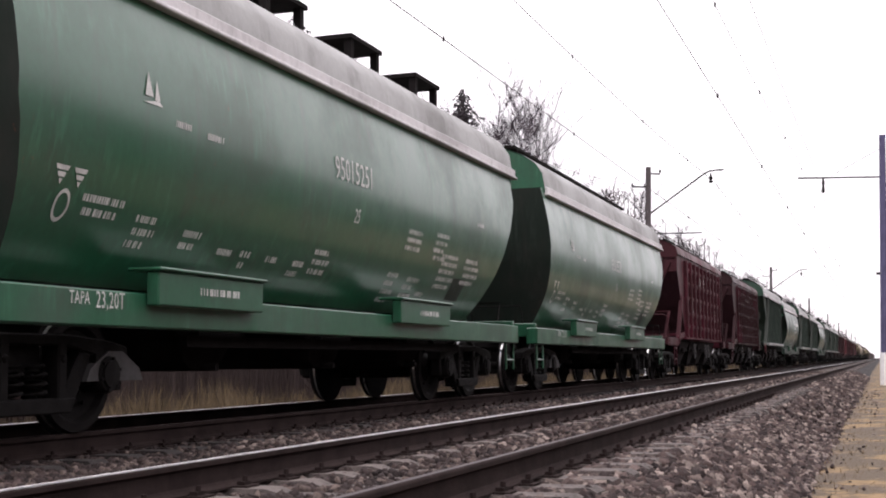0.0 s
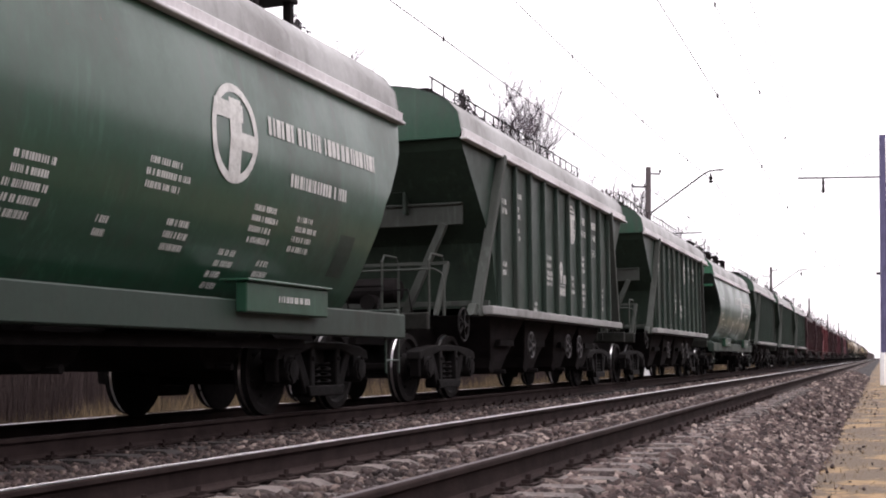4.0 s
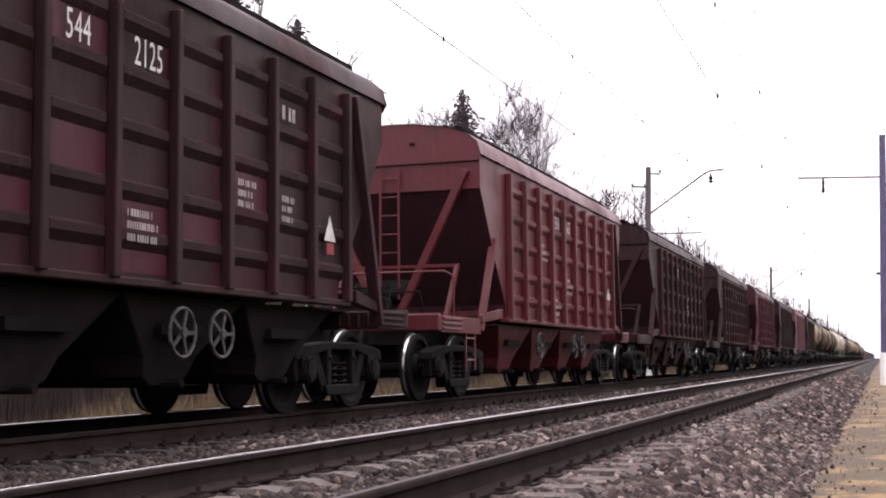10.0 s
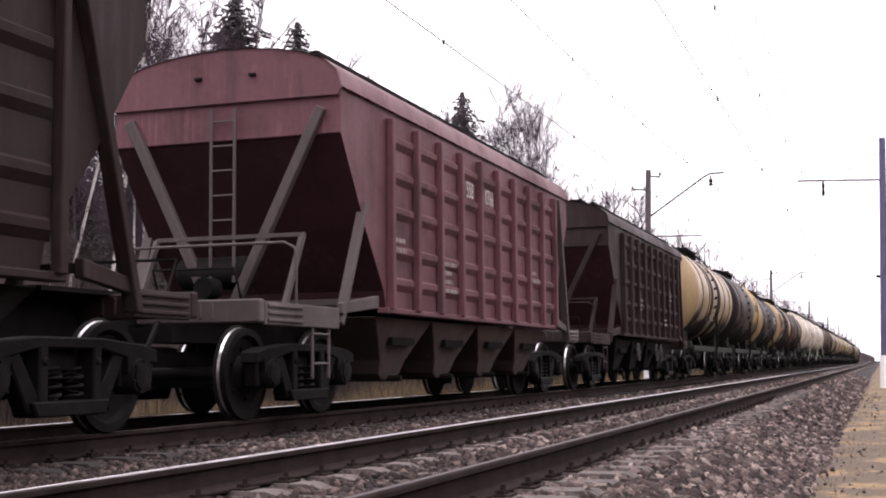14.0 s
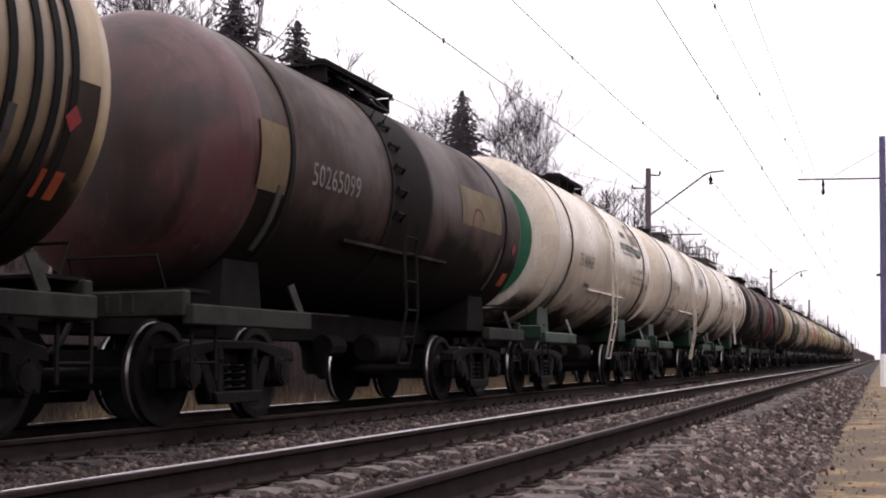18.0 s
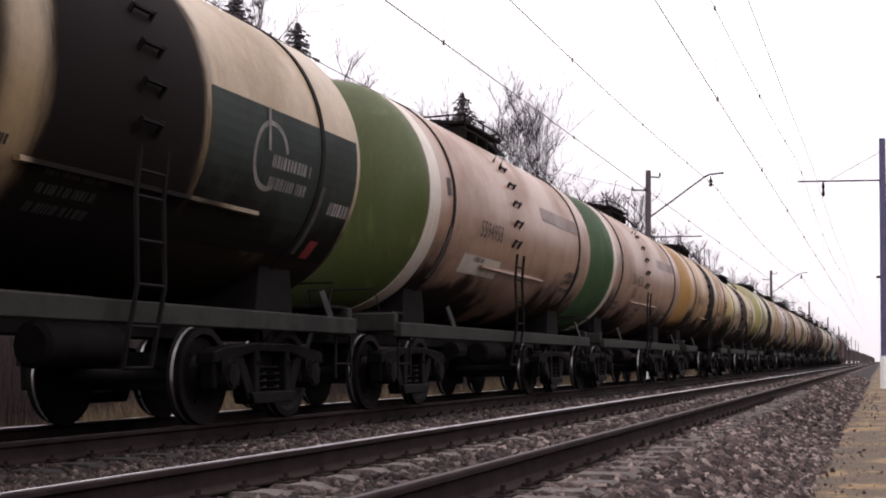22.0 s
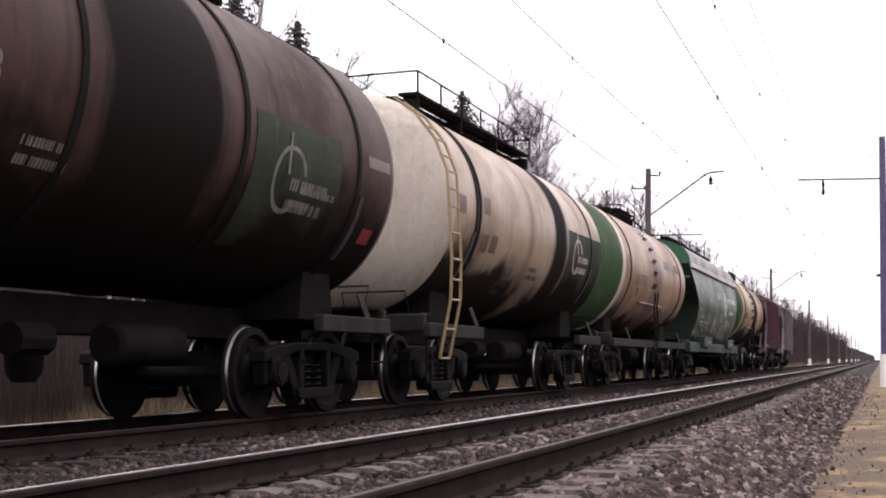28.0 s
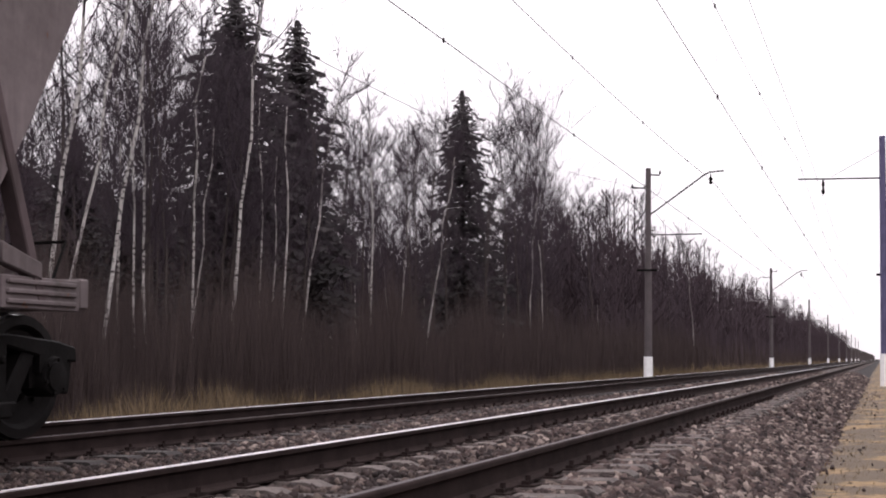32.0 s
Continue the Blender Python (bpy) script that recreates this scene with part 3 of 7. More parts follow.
def blades(name, zone, count, hmin, hmax, wide, mat, seed, label, cat, lean=0.25, power=1.0, ground_z=-0.9, bits=1):
    """Thin upright blades or rods in one mesh: dry grass, sapling brush."""
    rng = np.random.default_rng(seed)
    x = rng.uniform(zone[0], zone[1], count)
    y = zone[2] + (zone[3] - zone[2]) * rng.random(count) ** power
    h = rng.uniform(hmin, hmax, count) * (0.55 + 0.45 * np.sin(y * 0.9 + x * 1.3) * np.sin(y * 0.37 + 1) + 0.2)
    h = np.maximum(h, hmin * 0.5)
    a = rng.uniform(0, 6.283, count)
    w = wide * rng.uniform(0.5, 1.4, count)
    dx, dy = rng.normal(0, lean, count) * h, rng.normal(0, lean, count) * h
    ca, sa = np.cos(a) * w, np.sin(a) * w
    z0 = np.full(count, ground_z)
    mid = 0.55
    P = np.stack([np.stack([x - ca, y - sa, z0], -1), np.stack([x + ca, y + sa, z0], -1),
                  np.stack([x + ca * .7 + dx * mid * .6, y + sa * .7 + dy * mid * .6, z0 + h * mid], -1), np.stack([x - ca * .7 + dx * mid * .6, y - sa * .7 + dy * mid * .6, z0 + h * mid], -1),
                  np.stack([x + dx, y + dy, z0 + h], -1)], 1)
    me = bpy.data.meshes.new(name)
    me.vertices.add(count * 5)
    me.vertices.foreach_set("co", P.reshape(-1))
    loops = (np.arange(count)[:, None] * 5 + np.array([0, 1, 2, 3, 3, 2, 4])[None]).reshape(-1)
    me.loops.add(len(loops))
    me.loops.foreach_set("vertex_index", loops)
    me.polygons.add(count * 2)
    me.polygons.foreach_set("loop_start", (np.arange(count)[:, None] * 7 + np.array([0, 4])[None]).reshape(-1))
    me.update(calc_edges=True)
    me.materials.append(mat)
    tagged(new(name, me), label, cat, kind="stuff")


def far_wood(name, zone, count, seed, label, tall=(11, 18.5), thick=1.0):
    """Distant trees in one mesh: a stem and a fan of bare limbs each."""
    rng = random.Random(seed)
    v, f = [], []

    def stick(p, q, w):
        i = len(v)
        v.extend([(p[0] - w, p[1] - w, p[2]), (p[0] + w, p[1] + w, p[2]), (q[0] + w * 0.3, q[1] + w * 0.3, q[2]), (q[0] - w * 0.3, q[1] - w * 0.3, q[2])])
        f.append((i, i + 1, i + 2, i + 3))

    for _ in range(count):
        x, y = rng.uniform(zone[0], zone[1]), zone[2] + (zone[3] - zone[2]) * rng.random() ** 1.3
        h = rng.uniform(*tall)
        stick((x, y, -0.9), (x + rng.uniform(-0.6, 0.6), y + rng.uniform(-0.6, 0.6), h), 0.085 * thick)
        for k in range(26):
            u = rng.uniform(0.3, 0.98)
            p = (x, y, h * u)
            L = h * 0.2 * (1.2 - u) + 0.5
            a = rng.uniform(0, 6.28)
            q = (x + math.cos(a) * L * 0.7, y + math.sin(a) * L * 0.7, h * u + L * rng.uniform(0.5, 1.1))
            stick(p, q, 0.025 * thick)
            for j in range(4):
                e = rng.uniform(0.4, 0.9)
                m = tuple(p[i] + (q[i] - p[i]) * e for i in range(3))
                stick(m, (m[0] + rng.uniform(-0.6, 0.6), m[1] + rng.uniform(-0.6, 0.6), m[2] + rng.uniform(0.1, 0.9)), 0.015 * thick)
    me = bpy.data.meshes.new(name)
    me.from_pydata(v, [], f)
    me.materials.append(M_HAZE)
    tagged(new(name, me), label, "wood", kind="stuff")


def wood():
    rng = random.Random(7)
    kinds = [bare_tree("birch", 11, 15.5, 0.6), bare_tree("birch", 12, 14.0, -0.3), bare_tree("aspen", 13, 14.5, 0.3), bare_tree("aspen", 14, 13.0, -0.4), bare_tree("birch", 15, 13.0, 1.0), bare_tree("aspen", 16, 15.5, 0.1), bare_tree("aspen", 17, 15.0, 0.1, 1.5, 60, 0.33, 0.75)]
    spruces = [spruce_tree(21, 19.5), spruce_tree(22, 18.5)]

    def place(src, x, y, s, rz, slim=1.0):
        copy_thing(src, pose(x + 0.0048 * y, y, -0.9, 0, 0, rz) @ Matrix.Diagonal((s * slim, s * slim, s, 1)))

    # the spruces that stand out over the edge
    for x, y, s, k, slim in SPRUCES:
        place(spruces[k], x, y, s, rng.uniform(0, 360), slim)
    for a, d, s, k, lean in BIRCHES:
        copy_thing(kinds[k], pose(-d, d / math.tan(radians(a - 0.275)), -0.9) @ Matrix.Rotation(radians(lean), 4, Vector((-0.33, 0.944, 0))) @ Matrix.Diagonal((s, s, s, 1)))
    for i in range(105):
        y = 22 + 130 * rng.random() ** 1.15
        x = -21.0 - 19 * rng.random() ** 1.1
        k = rng.choice((0, 2, 2, 3, 3, 3, 4, 5, 5, 5))
        place(kinds[k], x, y, rng.uniform(0.85, 1.2), rng.uniform(0, 360))
    for i in range(14):
        y = 26 + 110 * rng.random()
        place(spruces[i % 2], -33 - 10 * rng.random(), y, rng.uniform(0.5, 0.72), rng.uniform(0, 360))
    for k, ob in enumerate(kinds + spruces):
        ob.matrix_basis = pose(-38 - 2 * k, 12 + 5 * k, -0.9)


SPRUCES = [(-30.0, 54.9, 1.03, 0, 1.0), (-30.0, 61.9, 1.11, 1, 0.76), (-27.0, 81.6, 1.1, 1, 0.74), (-33.0, 46.0, 0.62, 0, 1.0), (-33.0, 66.0, 0.8, 0, 0.9)]
# the pale stems that stand out: bearing from the line in degrees, metres aside, size, kind, lean
BIRCHES = [(34.7, 22, 1.15, 0, 5), (33.7, 25, 1.1, 1, 1), (32.5, 23, 1.15, 1, 0), (29.0, 22, 1.25, 0, 2), (27.6, 26, 1.1, 1, 2), (26.6, 22, 0.95, 1, 3), (22.6, 23, 1.1, 1, 2),
           (20.3, 23, 1.1, 4, 3), (15.0, 25, 1.34, 6, -1), (15.5, 24, 1.0, 0, 0), (37.2, 21, 1.15, 0, 4), (36.6, 21, 1.1, 4, 5), (17.6, 24, 1.1, 2, 2),
           (32.95, 23, 0.95, 1, 0), (30.7, 24, 0.9, 4, 0), (27.2, 23, 0.8, 1, 4), (26.0, 24, 1.0, 0, 5), (16.7, 25, 0.95, 0, 0), (14.75, 24, 1.1, 1, 0), (12.3, 25, 0.9, 1, 0), (8.6, 24, 1.0, 0, 0)]


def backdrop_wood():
    """The shaded depth of the wood, stood in for by flat ragged sheets far back."""
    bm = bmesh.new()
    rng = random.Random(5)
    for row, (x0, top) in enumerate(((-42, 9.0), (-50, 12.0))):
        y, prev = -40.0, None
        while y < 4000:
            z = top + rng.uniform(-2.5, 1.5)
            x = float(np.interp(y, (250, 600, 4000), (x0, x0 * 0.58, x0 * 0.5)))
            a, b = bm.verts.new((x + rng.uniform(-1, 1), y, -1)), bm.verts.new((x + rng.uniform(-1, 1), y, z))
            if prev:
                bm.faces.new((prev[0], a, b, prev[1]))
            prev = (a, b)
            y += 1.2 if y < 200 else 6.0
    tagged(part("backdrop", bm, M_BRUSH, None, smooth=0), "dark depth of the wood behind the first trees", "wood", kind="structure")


def unseen_side_wood():
    """Unseen wood added on the other side of the line, to block low sky light."""
    bm = bmesh.new()
    rng = random.Random(8)
    for x, top in ((24, 8.0), (29, 12.0)):
        y, prev = -400.0, None
        while y < 900:
            z = top + rng.uniform(-2.5, 2.0)
            a, b = bm.verts.new((x + rng.uniform(-1, 1), y, -1.2)), bm.verts.new((x + rng.uniform(-1, 1), y, z))
            if prev:
                bm.faces.new((prev[0], a, b, prev[1]))
            prev = (a, b)
            y += 1.5 if abs(y) < 100 else 6.0
    tagged(part("backdrop", bm, M_BRUSH, None, smooth=0), "unseen dark wood added to dim the open side of the line", "wood", kind="structure")


ground()
bed = ballast()
stones("shoulder_stones", (-2.0, -0.58, 2.0, 18), 26000, 0.063, bed, 1, "loose crushed stones on the ballast shoulder")
stones("track_stones", (-6.2, -2.2, 3.0, 26), 70000, 0.05, bed, 2, "crushed stones between the sleepers and the tracks", M_STONEOILY)
stones("distant_stones", (-5.8, -0.6, 10, 75), 30000, 0.075, bed, 3, "crushed stones of the distant ballast")
stones("side_stones", (-9.6, -6.2, -10, 70), 6000, 0.085, bed, 6, "oily crushed stones beyond the loaded track", M_STONEOILY)
stones("rear_stones", (-6.05, -0.6, -10, 4), 24000, 0.07, bed, 7, "crushed grey stones between the sleepers")
stones("path_stones", (-0.75, -0.1, 2.0, 45), 160, 0.03, [(-0.75, -0.56), (0.2, -0.53), (1.0, -0.54)], 4, "stones strewn over the sandy path")
rails()
sleepers()
for k in range(9):
    mast(-10.3, 59.0 + 70 * k, 1, M_POLE, 1.4, 1 if k < 2 else 0)
for k in range(3):
    mast(0.12 if k == 0 else 0.95, 53.5 + 70 * k, -1, M_POLEBLUE, 1.4, 2 if k < 1 else 0, 9.5, "blue-grey catenary mast beside the gravel path")
wire("contact_wire", FAR_AXIS, 6.2, -60, 900, 0.011, "thin dark contact wire over the track")
wire("messenger_wire", FAR_AXIS, 8.8, -60, 900, 0.011, "sagging messenger wire over the track", 0.65, drop=(6.2, 0.65))
wire("contact_wire", -2.92, 5.82, -60, 900, 0.0085, "thin dark contact wire over the track")
wire("messenger_wire", -2.92, 8.7, -60, 900, 0.007, "sagging messenger wire over the track", 1.05, first=53.5, drop=(5.82, 5.5))
wire("feeder_wire", -2.7, 9.6, -60, 900, 0.009, "thin feeder wire high over the track", 0.4)
wire("feeder_wire", -10.84, 8.86, -60, 900, 0.011, "slack feeder wire on the outer side of the masts", 2.0)
wood()
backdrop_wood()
unseen_side_wood()
# unseen trees added around the light-blocking sheets
far_wood("unseen_trees", (22, 36, -90, 160), 320, 9, "unseen bare trees added along the open side of the line", (7, 12))
far_wood("deep_wood", (-60, -36, 25, 260), 760, 4, "dim bare stems deep in the wood", (8, 14))
far_wood("distant_wood", (-38, -20, 105, 900), 1500, 3, "bare distant wood along the line", (10, 16.5), 1.3)
blades("sapling_brush", (-24, -16.2, 18, 130), 100000, 2.2, 5.4, 0.007, M_BRUSH, 31, "dense thicket of thin bare saplings", "brush", 0.13, 1.3)
blades("distant_brush", (-26, -16.5, 110, 700), 9000, 2.2, 4.4, 0.05, M_BRUSH, 32, "distant thicket of bare saplings", "brush", 0.06, 1.5)
blades("path_grass", (-0.72, 0.7, 6, 60), 3000, 0.02, 0.06, 0.005, M_STRAW, 35, "short dry grass on the sandy path", "grass", 0.5, 1.5, -0.55)
blades("dry_grass", (-17.5, -9.9, 8, 90), 60000, 0.3, 1.1, 0.008, M_STRAW, 33, "tall dry yellow grass along the line", "grass", 0.19, 1.3)
blades("distant_grass", (-17.0, -9.9, 80, 500), 9000, 0.6, 1.4, 0.03, M_STRAW, 34, "distant dry grass along the line", "grass", 0.2, 1.4)

# --- rolling stock: y runs along the wagon, its leading end at -y, z from the rails ---
def spring_mesh():
    bm = bmesh.new()
    for x, y in ((0.0, -0.14), (0.0, 0.14)):
        pts = [(x + 0.085 * math.cos(a), y + 0.085 * math.sin(a), 0.27 + 0.033 * a / 6.283 * 2.1) for a in [i * 0.7 for i in range(37)]]
        tube(bm, pts, 0.017, 4)
    return finish(bm, "spring", M_IRON, 60)


def side_frame_mesh():
    """Cast truss side: a flanged arch over two pedestals, with a window for the springs and two lightening holes."""
    bm = bmesh.new()
    x0, x1 = -0.06, 0.06
    plate(bm, [(-1.24, 0.58), (-1.22, 0.7), (-0.98, 0.745), (-0.42, 0.79), (0.42, 0.79), (0.98, 0.745), (1.22, 0.7), (1.24, 0.58), (0.76, 0.63), (0.4, 0.7), (-0.4, 0.7), (-0.76, 0.63)], x0 - 0.03, x1 + 0.05)
    for s in (-1, 1):
        plate(bm, [(s * 0.76, 0.66), (s * 0.6, 0.66), (s * 0.33, 0.27), (s * 0.5, 0.21)], x0, x1 + 0.03)
        plate(bm, [(s * 0.29, 0.74), (s * 0.4, 0.74), (s * 0.4, 0.28), (s * 0.29, 0.28)], x0, x1 + 0.05)
        plate(bm, [(s * 1.22, 0.64), (s * 1.12, 0.64), (s * 1.1, 0.34), (s * 1.18, 0.34)], x0, x1 + 0.02)
        plate(bm, [(s * 0.76, 0.66), (s * 0.7, 0.66), (s * 0.74, 0.38), (s * 0.8, 0.4)], x0, x1)
        spin(bm, [(x1, 0.04), (x1 + 0.07, 0.035)], "x", 8, (0, s * 0.345, 0.6))
    plate(bm, [(-0.5, 0.3), (0.5, 0.3), (0.44, 0.18), (-0.44, 0.18)], x0 - 0.04, x1 + 0.07)
    return finish(bm, "side_frame", M_IRON, 25, 0.014)


def axle_box_mesh():
    bm = bmesh.new()
    spin(bm, [(-0.1, 0.155), (0.1, 0.155), (0.125, 0.14), (0.125, 0.115), (0.145, 0.11), (0.15, 0.05)], "x", 16)
    box(bm, -0.1, 0.1, -0.17, 0.17, 0.03, 0.16)
    for k in range(6):
        a = k * 1.0472 + 0.3
        spin(bm, [(0.12, 0.018), (0.14, 0.016)], "x", 6, (0, 0.128 * math.cos(a), 0.128 * math.sin(a)))
    return finish(bm, "axle_box", M_IRON, 35)


def wheelset_mesh():
    bm = bmesh.new()
    spin(bm, [(-1.1, 0.07), (1.1, 0.07)], "x", 10)
    for s in (-1, 1):
        p = [(0.72, 0.12), (0.72, 0.38), (0.72, 0.495), (0.738, 0.505), (0.752, 0.482), (0.76, 0.48), (0.79, 0.4765), (0.852, 0.471), (0.855, 0.4), (0.81, 0.36), (0.79, 0.2), (0.85, 0.13), (0.85, 0.09)]
        before = len(bm.faces)
        spin(bm, [(s * a, r) for a, r in p], "x", 28)
        bm.faces.ensure_lookup_table()
        for f in list(bm.faces)[before:]:
            r = max((v.co.yz.length for v in f.verts))
            lo = min((v.co.yz.length for v in f.verts))
            if lo > 0.476 and r < 0.481:
                f.material_index = 1
        for k in range(6):
            a = k * 1.0472
            spin(bm, [(s * 0.79, 0.02), (s * 0.822, 0.018)], "x", 6, (0, 0.27 * math.cos(a), 0.27 * math.sin(a)))
    return finish(bm, "wheelset", [M_WHEEL, M_TREAD], 40)


def bolster_mesh():
    bm = bmesh.new()
    plate(bm, [(-0.22, 0.5), (0.22, 0.5), (0.22, 0.72), (-0.22, 0.72)], -1.0, 1.0)
    spin(bm, [(0.7, 0.25), (0.85, 0.25)], "z", 12)
    return finish(bm, "bogie", M_IRON, 25)


def brake_beam_mesh():
    bm = bmesh.new()
    box(bm, -0.9, 0.9, -0.06, 0.06, 0.32, 0.44)
    for e in (-1, 1):
        box(bm, e * 0.79 - 0.05, e * 0.79 + 0.05, 0.07, 0.13, 0.22, 0.5)
    return finish(bm, "brake_beam", M_IRON, 25)


BOG = {"bogie": bolster_mesh(), "brake": brake_beam_mesh(), "side": side_frame_mesh(), "spring": spring_mesh(), "box": axle_box_mesh(), "wheels": wheelset_mesh()}
axles = []


def bogie(parent, y):
    b = put("bogie", BOG["bogie"], parent, pose(0, y, 0))
    for s in (-1, 1):
        put("side_frame", BOG["side"], b, pose(s * 1.02, 0, 0))
        put("spring_nest", BOG["spring"], b, pose(s * 1.02, 0, 0))
        for e in (-1, 1):
            put("axle_box", BOG["box"], b, pose(s * 1.04, e * 0.925, 0.475, 0, 0, 0 if s > 0 else 180))
    for e in (-1, 1):
        put("brake_beam", BOG["brake"], b, pose(0, e * 0.44, 0, 0, 0, 0 if e > 0 else 180))
        w = put("wheelset", BOG["wheels"], b, pose(0, e * 0.925, 0.475))
        axles.append((w, e))


def coupler_mesh():
    bm = bmesh.new()
    box(bm, -0.1, 0.1, 0, 0.55, 0.95, 1.13)
    plate(bm, [(-0.35, 0.9), (0.0, 0.86), (0.0, 1.2), (-0.3, 1.18)], -0.17, 0.2)
    tube(bm, [(0.35, 0.3, 1.0), (0.36, 0.1, 0.75), (0.3, -0.1, 0.62), (0.2, -0.3, 0.72)], 0.03, 6)
    return finish(bm, "coupler", M_IRON, 30)


def handwheel_mesh(r=0.23):
    bm = bmesh.new()
    ring = [(0, r * math.cos(a), r * math.sin(a)) for a in [k * 6.2832 / 20 for k in range(21)]]
    tube(bm, ring, 0.018, 6)
    for k in range(5):
        a = k * 6.2832 / 5
        beam(bm, (0, 0, 0), (0, r * math.cos(a), r * math.sin(a)), 0.035, 0.018, (1, 0, 0))
    spin(bm, [(-0.05, 0.05), (0.03, 0.05)], "x", 8)
    return finish(bm, "handwheel", M_HAND, 40)


def ladder_mesh(h, w=0.42, n=5):
    bm = bmesh.new()
    for s in (-1, 1):
        beam(bm, (0, s * w / 2, 0), (0, s * w / 2, h), 0.035, 0.02)
    for k in range(n):
        tube(bm, [(0, -w / 2, h * (k + 0.5) / n), (0, w / 2, h * (k + 0.5) / n)], 0.014, 5)
    return finish(bm, "ladder", M_HAND, 40)


KIT = {"coupler": coupler_mesh(), "handwheel": handwheel_mesh(), "ladder": ladder_mesh(1.0), "step": ladder_mesh(0.62, 0.42, 2), "tall": ladder_mesh(2.0, 0.3, 7)}


def with_mat(key, mat):
    """One of the kit's meshes in another paint."""
    k = (key, mat.name)
    if k not in KIT:
        KIT[k] = KIT[key].copy()
        KIT[k].materials.clear()
        KIT[k].materials.append(mat)
    return KIT[k]


TEXTS = {}


def text_flat(s):
    """The outline of a word as vertices (across, up) and faces, 1 high."""
    if s not in TEXTS:
        cu = bpy.data.curves.new("word", "FONT")
        cu.body, cu.size, cu.resolution_u, cu.space_character = s, 1.4, 2, 1.05
        ob = bpy.data.objects.new("word", cu)
        me = bpy.data.meshes.new_from_object(ob)
        TEXTS[s] = ([(v.co.x, v.co.y) for v in me.vertices], [tuple(p.vertices) for p in me.polygons])
        bpy.data.objects.remove(ob)
        bpy.data.curves.remove(cu)
        bpy.data.meshes.remove(me)
    return TEXTS[s]


def lettering(parent, s, y, z, h, surf, mat, squeeze=0.72, off=0.012, slope=0.0):
    """A word on the wagon's side; surf(z) gives the side's half width."""
    vs, fs = text_flat(s)
    me = bpy.data.meshes.new("lettering")
    me.from_pydata([(surf(z + v * h) + off, y + u * h * squeeze, z + v * h) for u, v in vs], [], fs)
    me.materials.append(mat)
    return put("lettering", me, parent, None, f"painted number {s}" if any(c.isdigit() for c in s) else "painted lettering")


def bars(parent, rows, surf, mat, seed=0, off=0.006, name="stencil_mark"):
    """Unreadable small writing as broken bars: rows of (y, z, length, height)."""
    rng = random.Random(seed)
    bm = bmesh.new()
    for y, z, L, h in rows:
        lift = off + 0.11 * h * h
        e = y
        while e < y + L - 0.02:
            w = min(rng.uniform(0.16, 0.55) * h, y + L - e)
            a = [bm.verts.new((surf(zz) + lift, yy, zz)) for yy, zz in ((e, z), (e + w, z), (e + w, z + h), (e, z + h))]
            bm.faces.new(a)
            e += w + h * rng.choice((0.12, 0.16, 0.2, 0.25, 0.6))
    return tagged(part(name, bm, mat, parent, "faded stencilled markings", smooth=0), kind="stuff")


def patch(parent, name, y0, y1, z0, z1, surf, mat, off=0.008, label="", n=6):
    bm = bmesh.new()
    cols = []
    for k in range(n + 1):
        z = z0 + (z1 - z0) * k / n
        cols.append([bm.verts.new((surf(z) + off, y, z)) for y in (y0, y1)])
    for a, b in zip(cols, cols[1:]):
        bm.faces.new((a[0], a[1], b[1], b[0]))
    return part(name, bm, mat, parent, label, smooth=0)


def ring_mark(parent, y, z, ry, rz, surf, mat, wide=0.06, a0=0.0, a1=6.2832, off=0.008):
    """A painted ring or arc on the side."""
    bm = bmesh.new()
    prev = None
    for k in range(29):
        a = a0 + (a1 - a0) * k / 28
        pair = []
        for f in (1.0, 1.0 - wide / rz):
            zz = z + rz * f * math.sin(a)
            pair.append(bm.verts.new((surf(zz) + off, y + ry * f * math.cos(a), zz)))
        if prev:
            bm.faces.new((prev[0], pair[0], pair[1], prev[1]))
        prev = pair
    part("emblem", bm, mat, parent, "round painted emblem", smooth=0)


def emblem(parent, y, z, r, surf):
    """The operator's round mark, as plain white shapes."""
    ring_mark(parent, y, z, r * 0.95, r, surf, M_WHITE, 0.08)
    patch(parent, "emblem", y - 0.1, y + 0.12, z - r * 0.85, z + r * 0.7, surf, M_WHITE, 0.007, "white painted emblem")
    patch(parent, "emblem", y - 0.38, y + 0.15, z + r * 0.25, z + r * 0.6, surf, M_WHITE, 0.009, "white painted emblem")
    patch(parent, "emblem", y + 0.05, y + 0.42, z - r * 0.3, z + r * 0.05, surf, M_WHITE, 0.009, "white painted emblem")


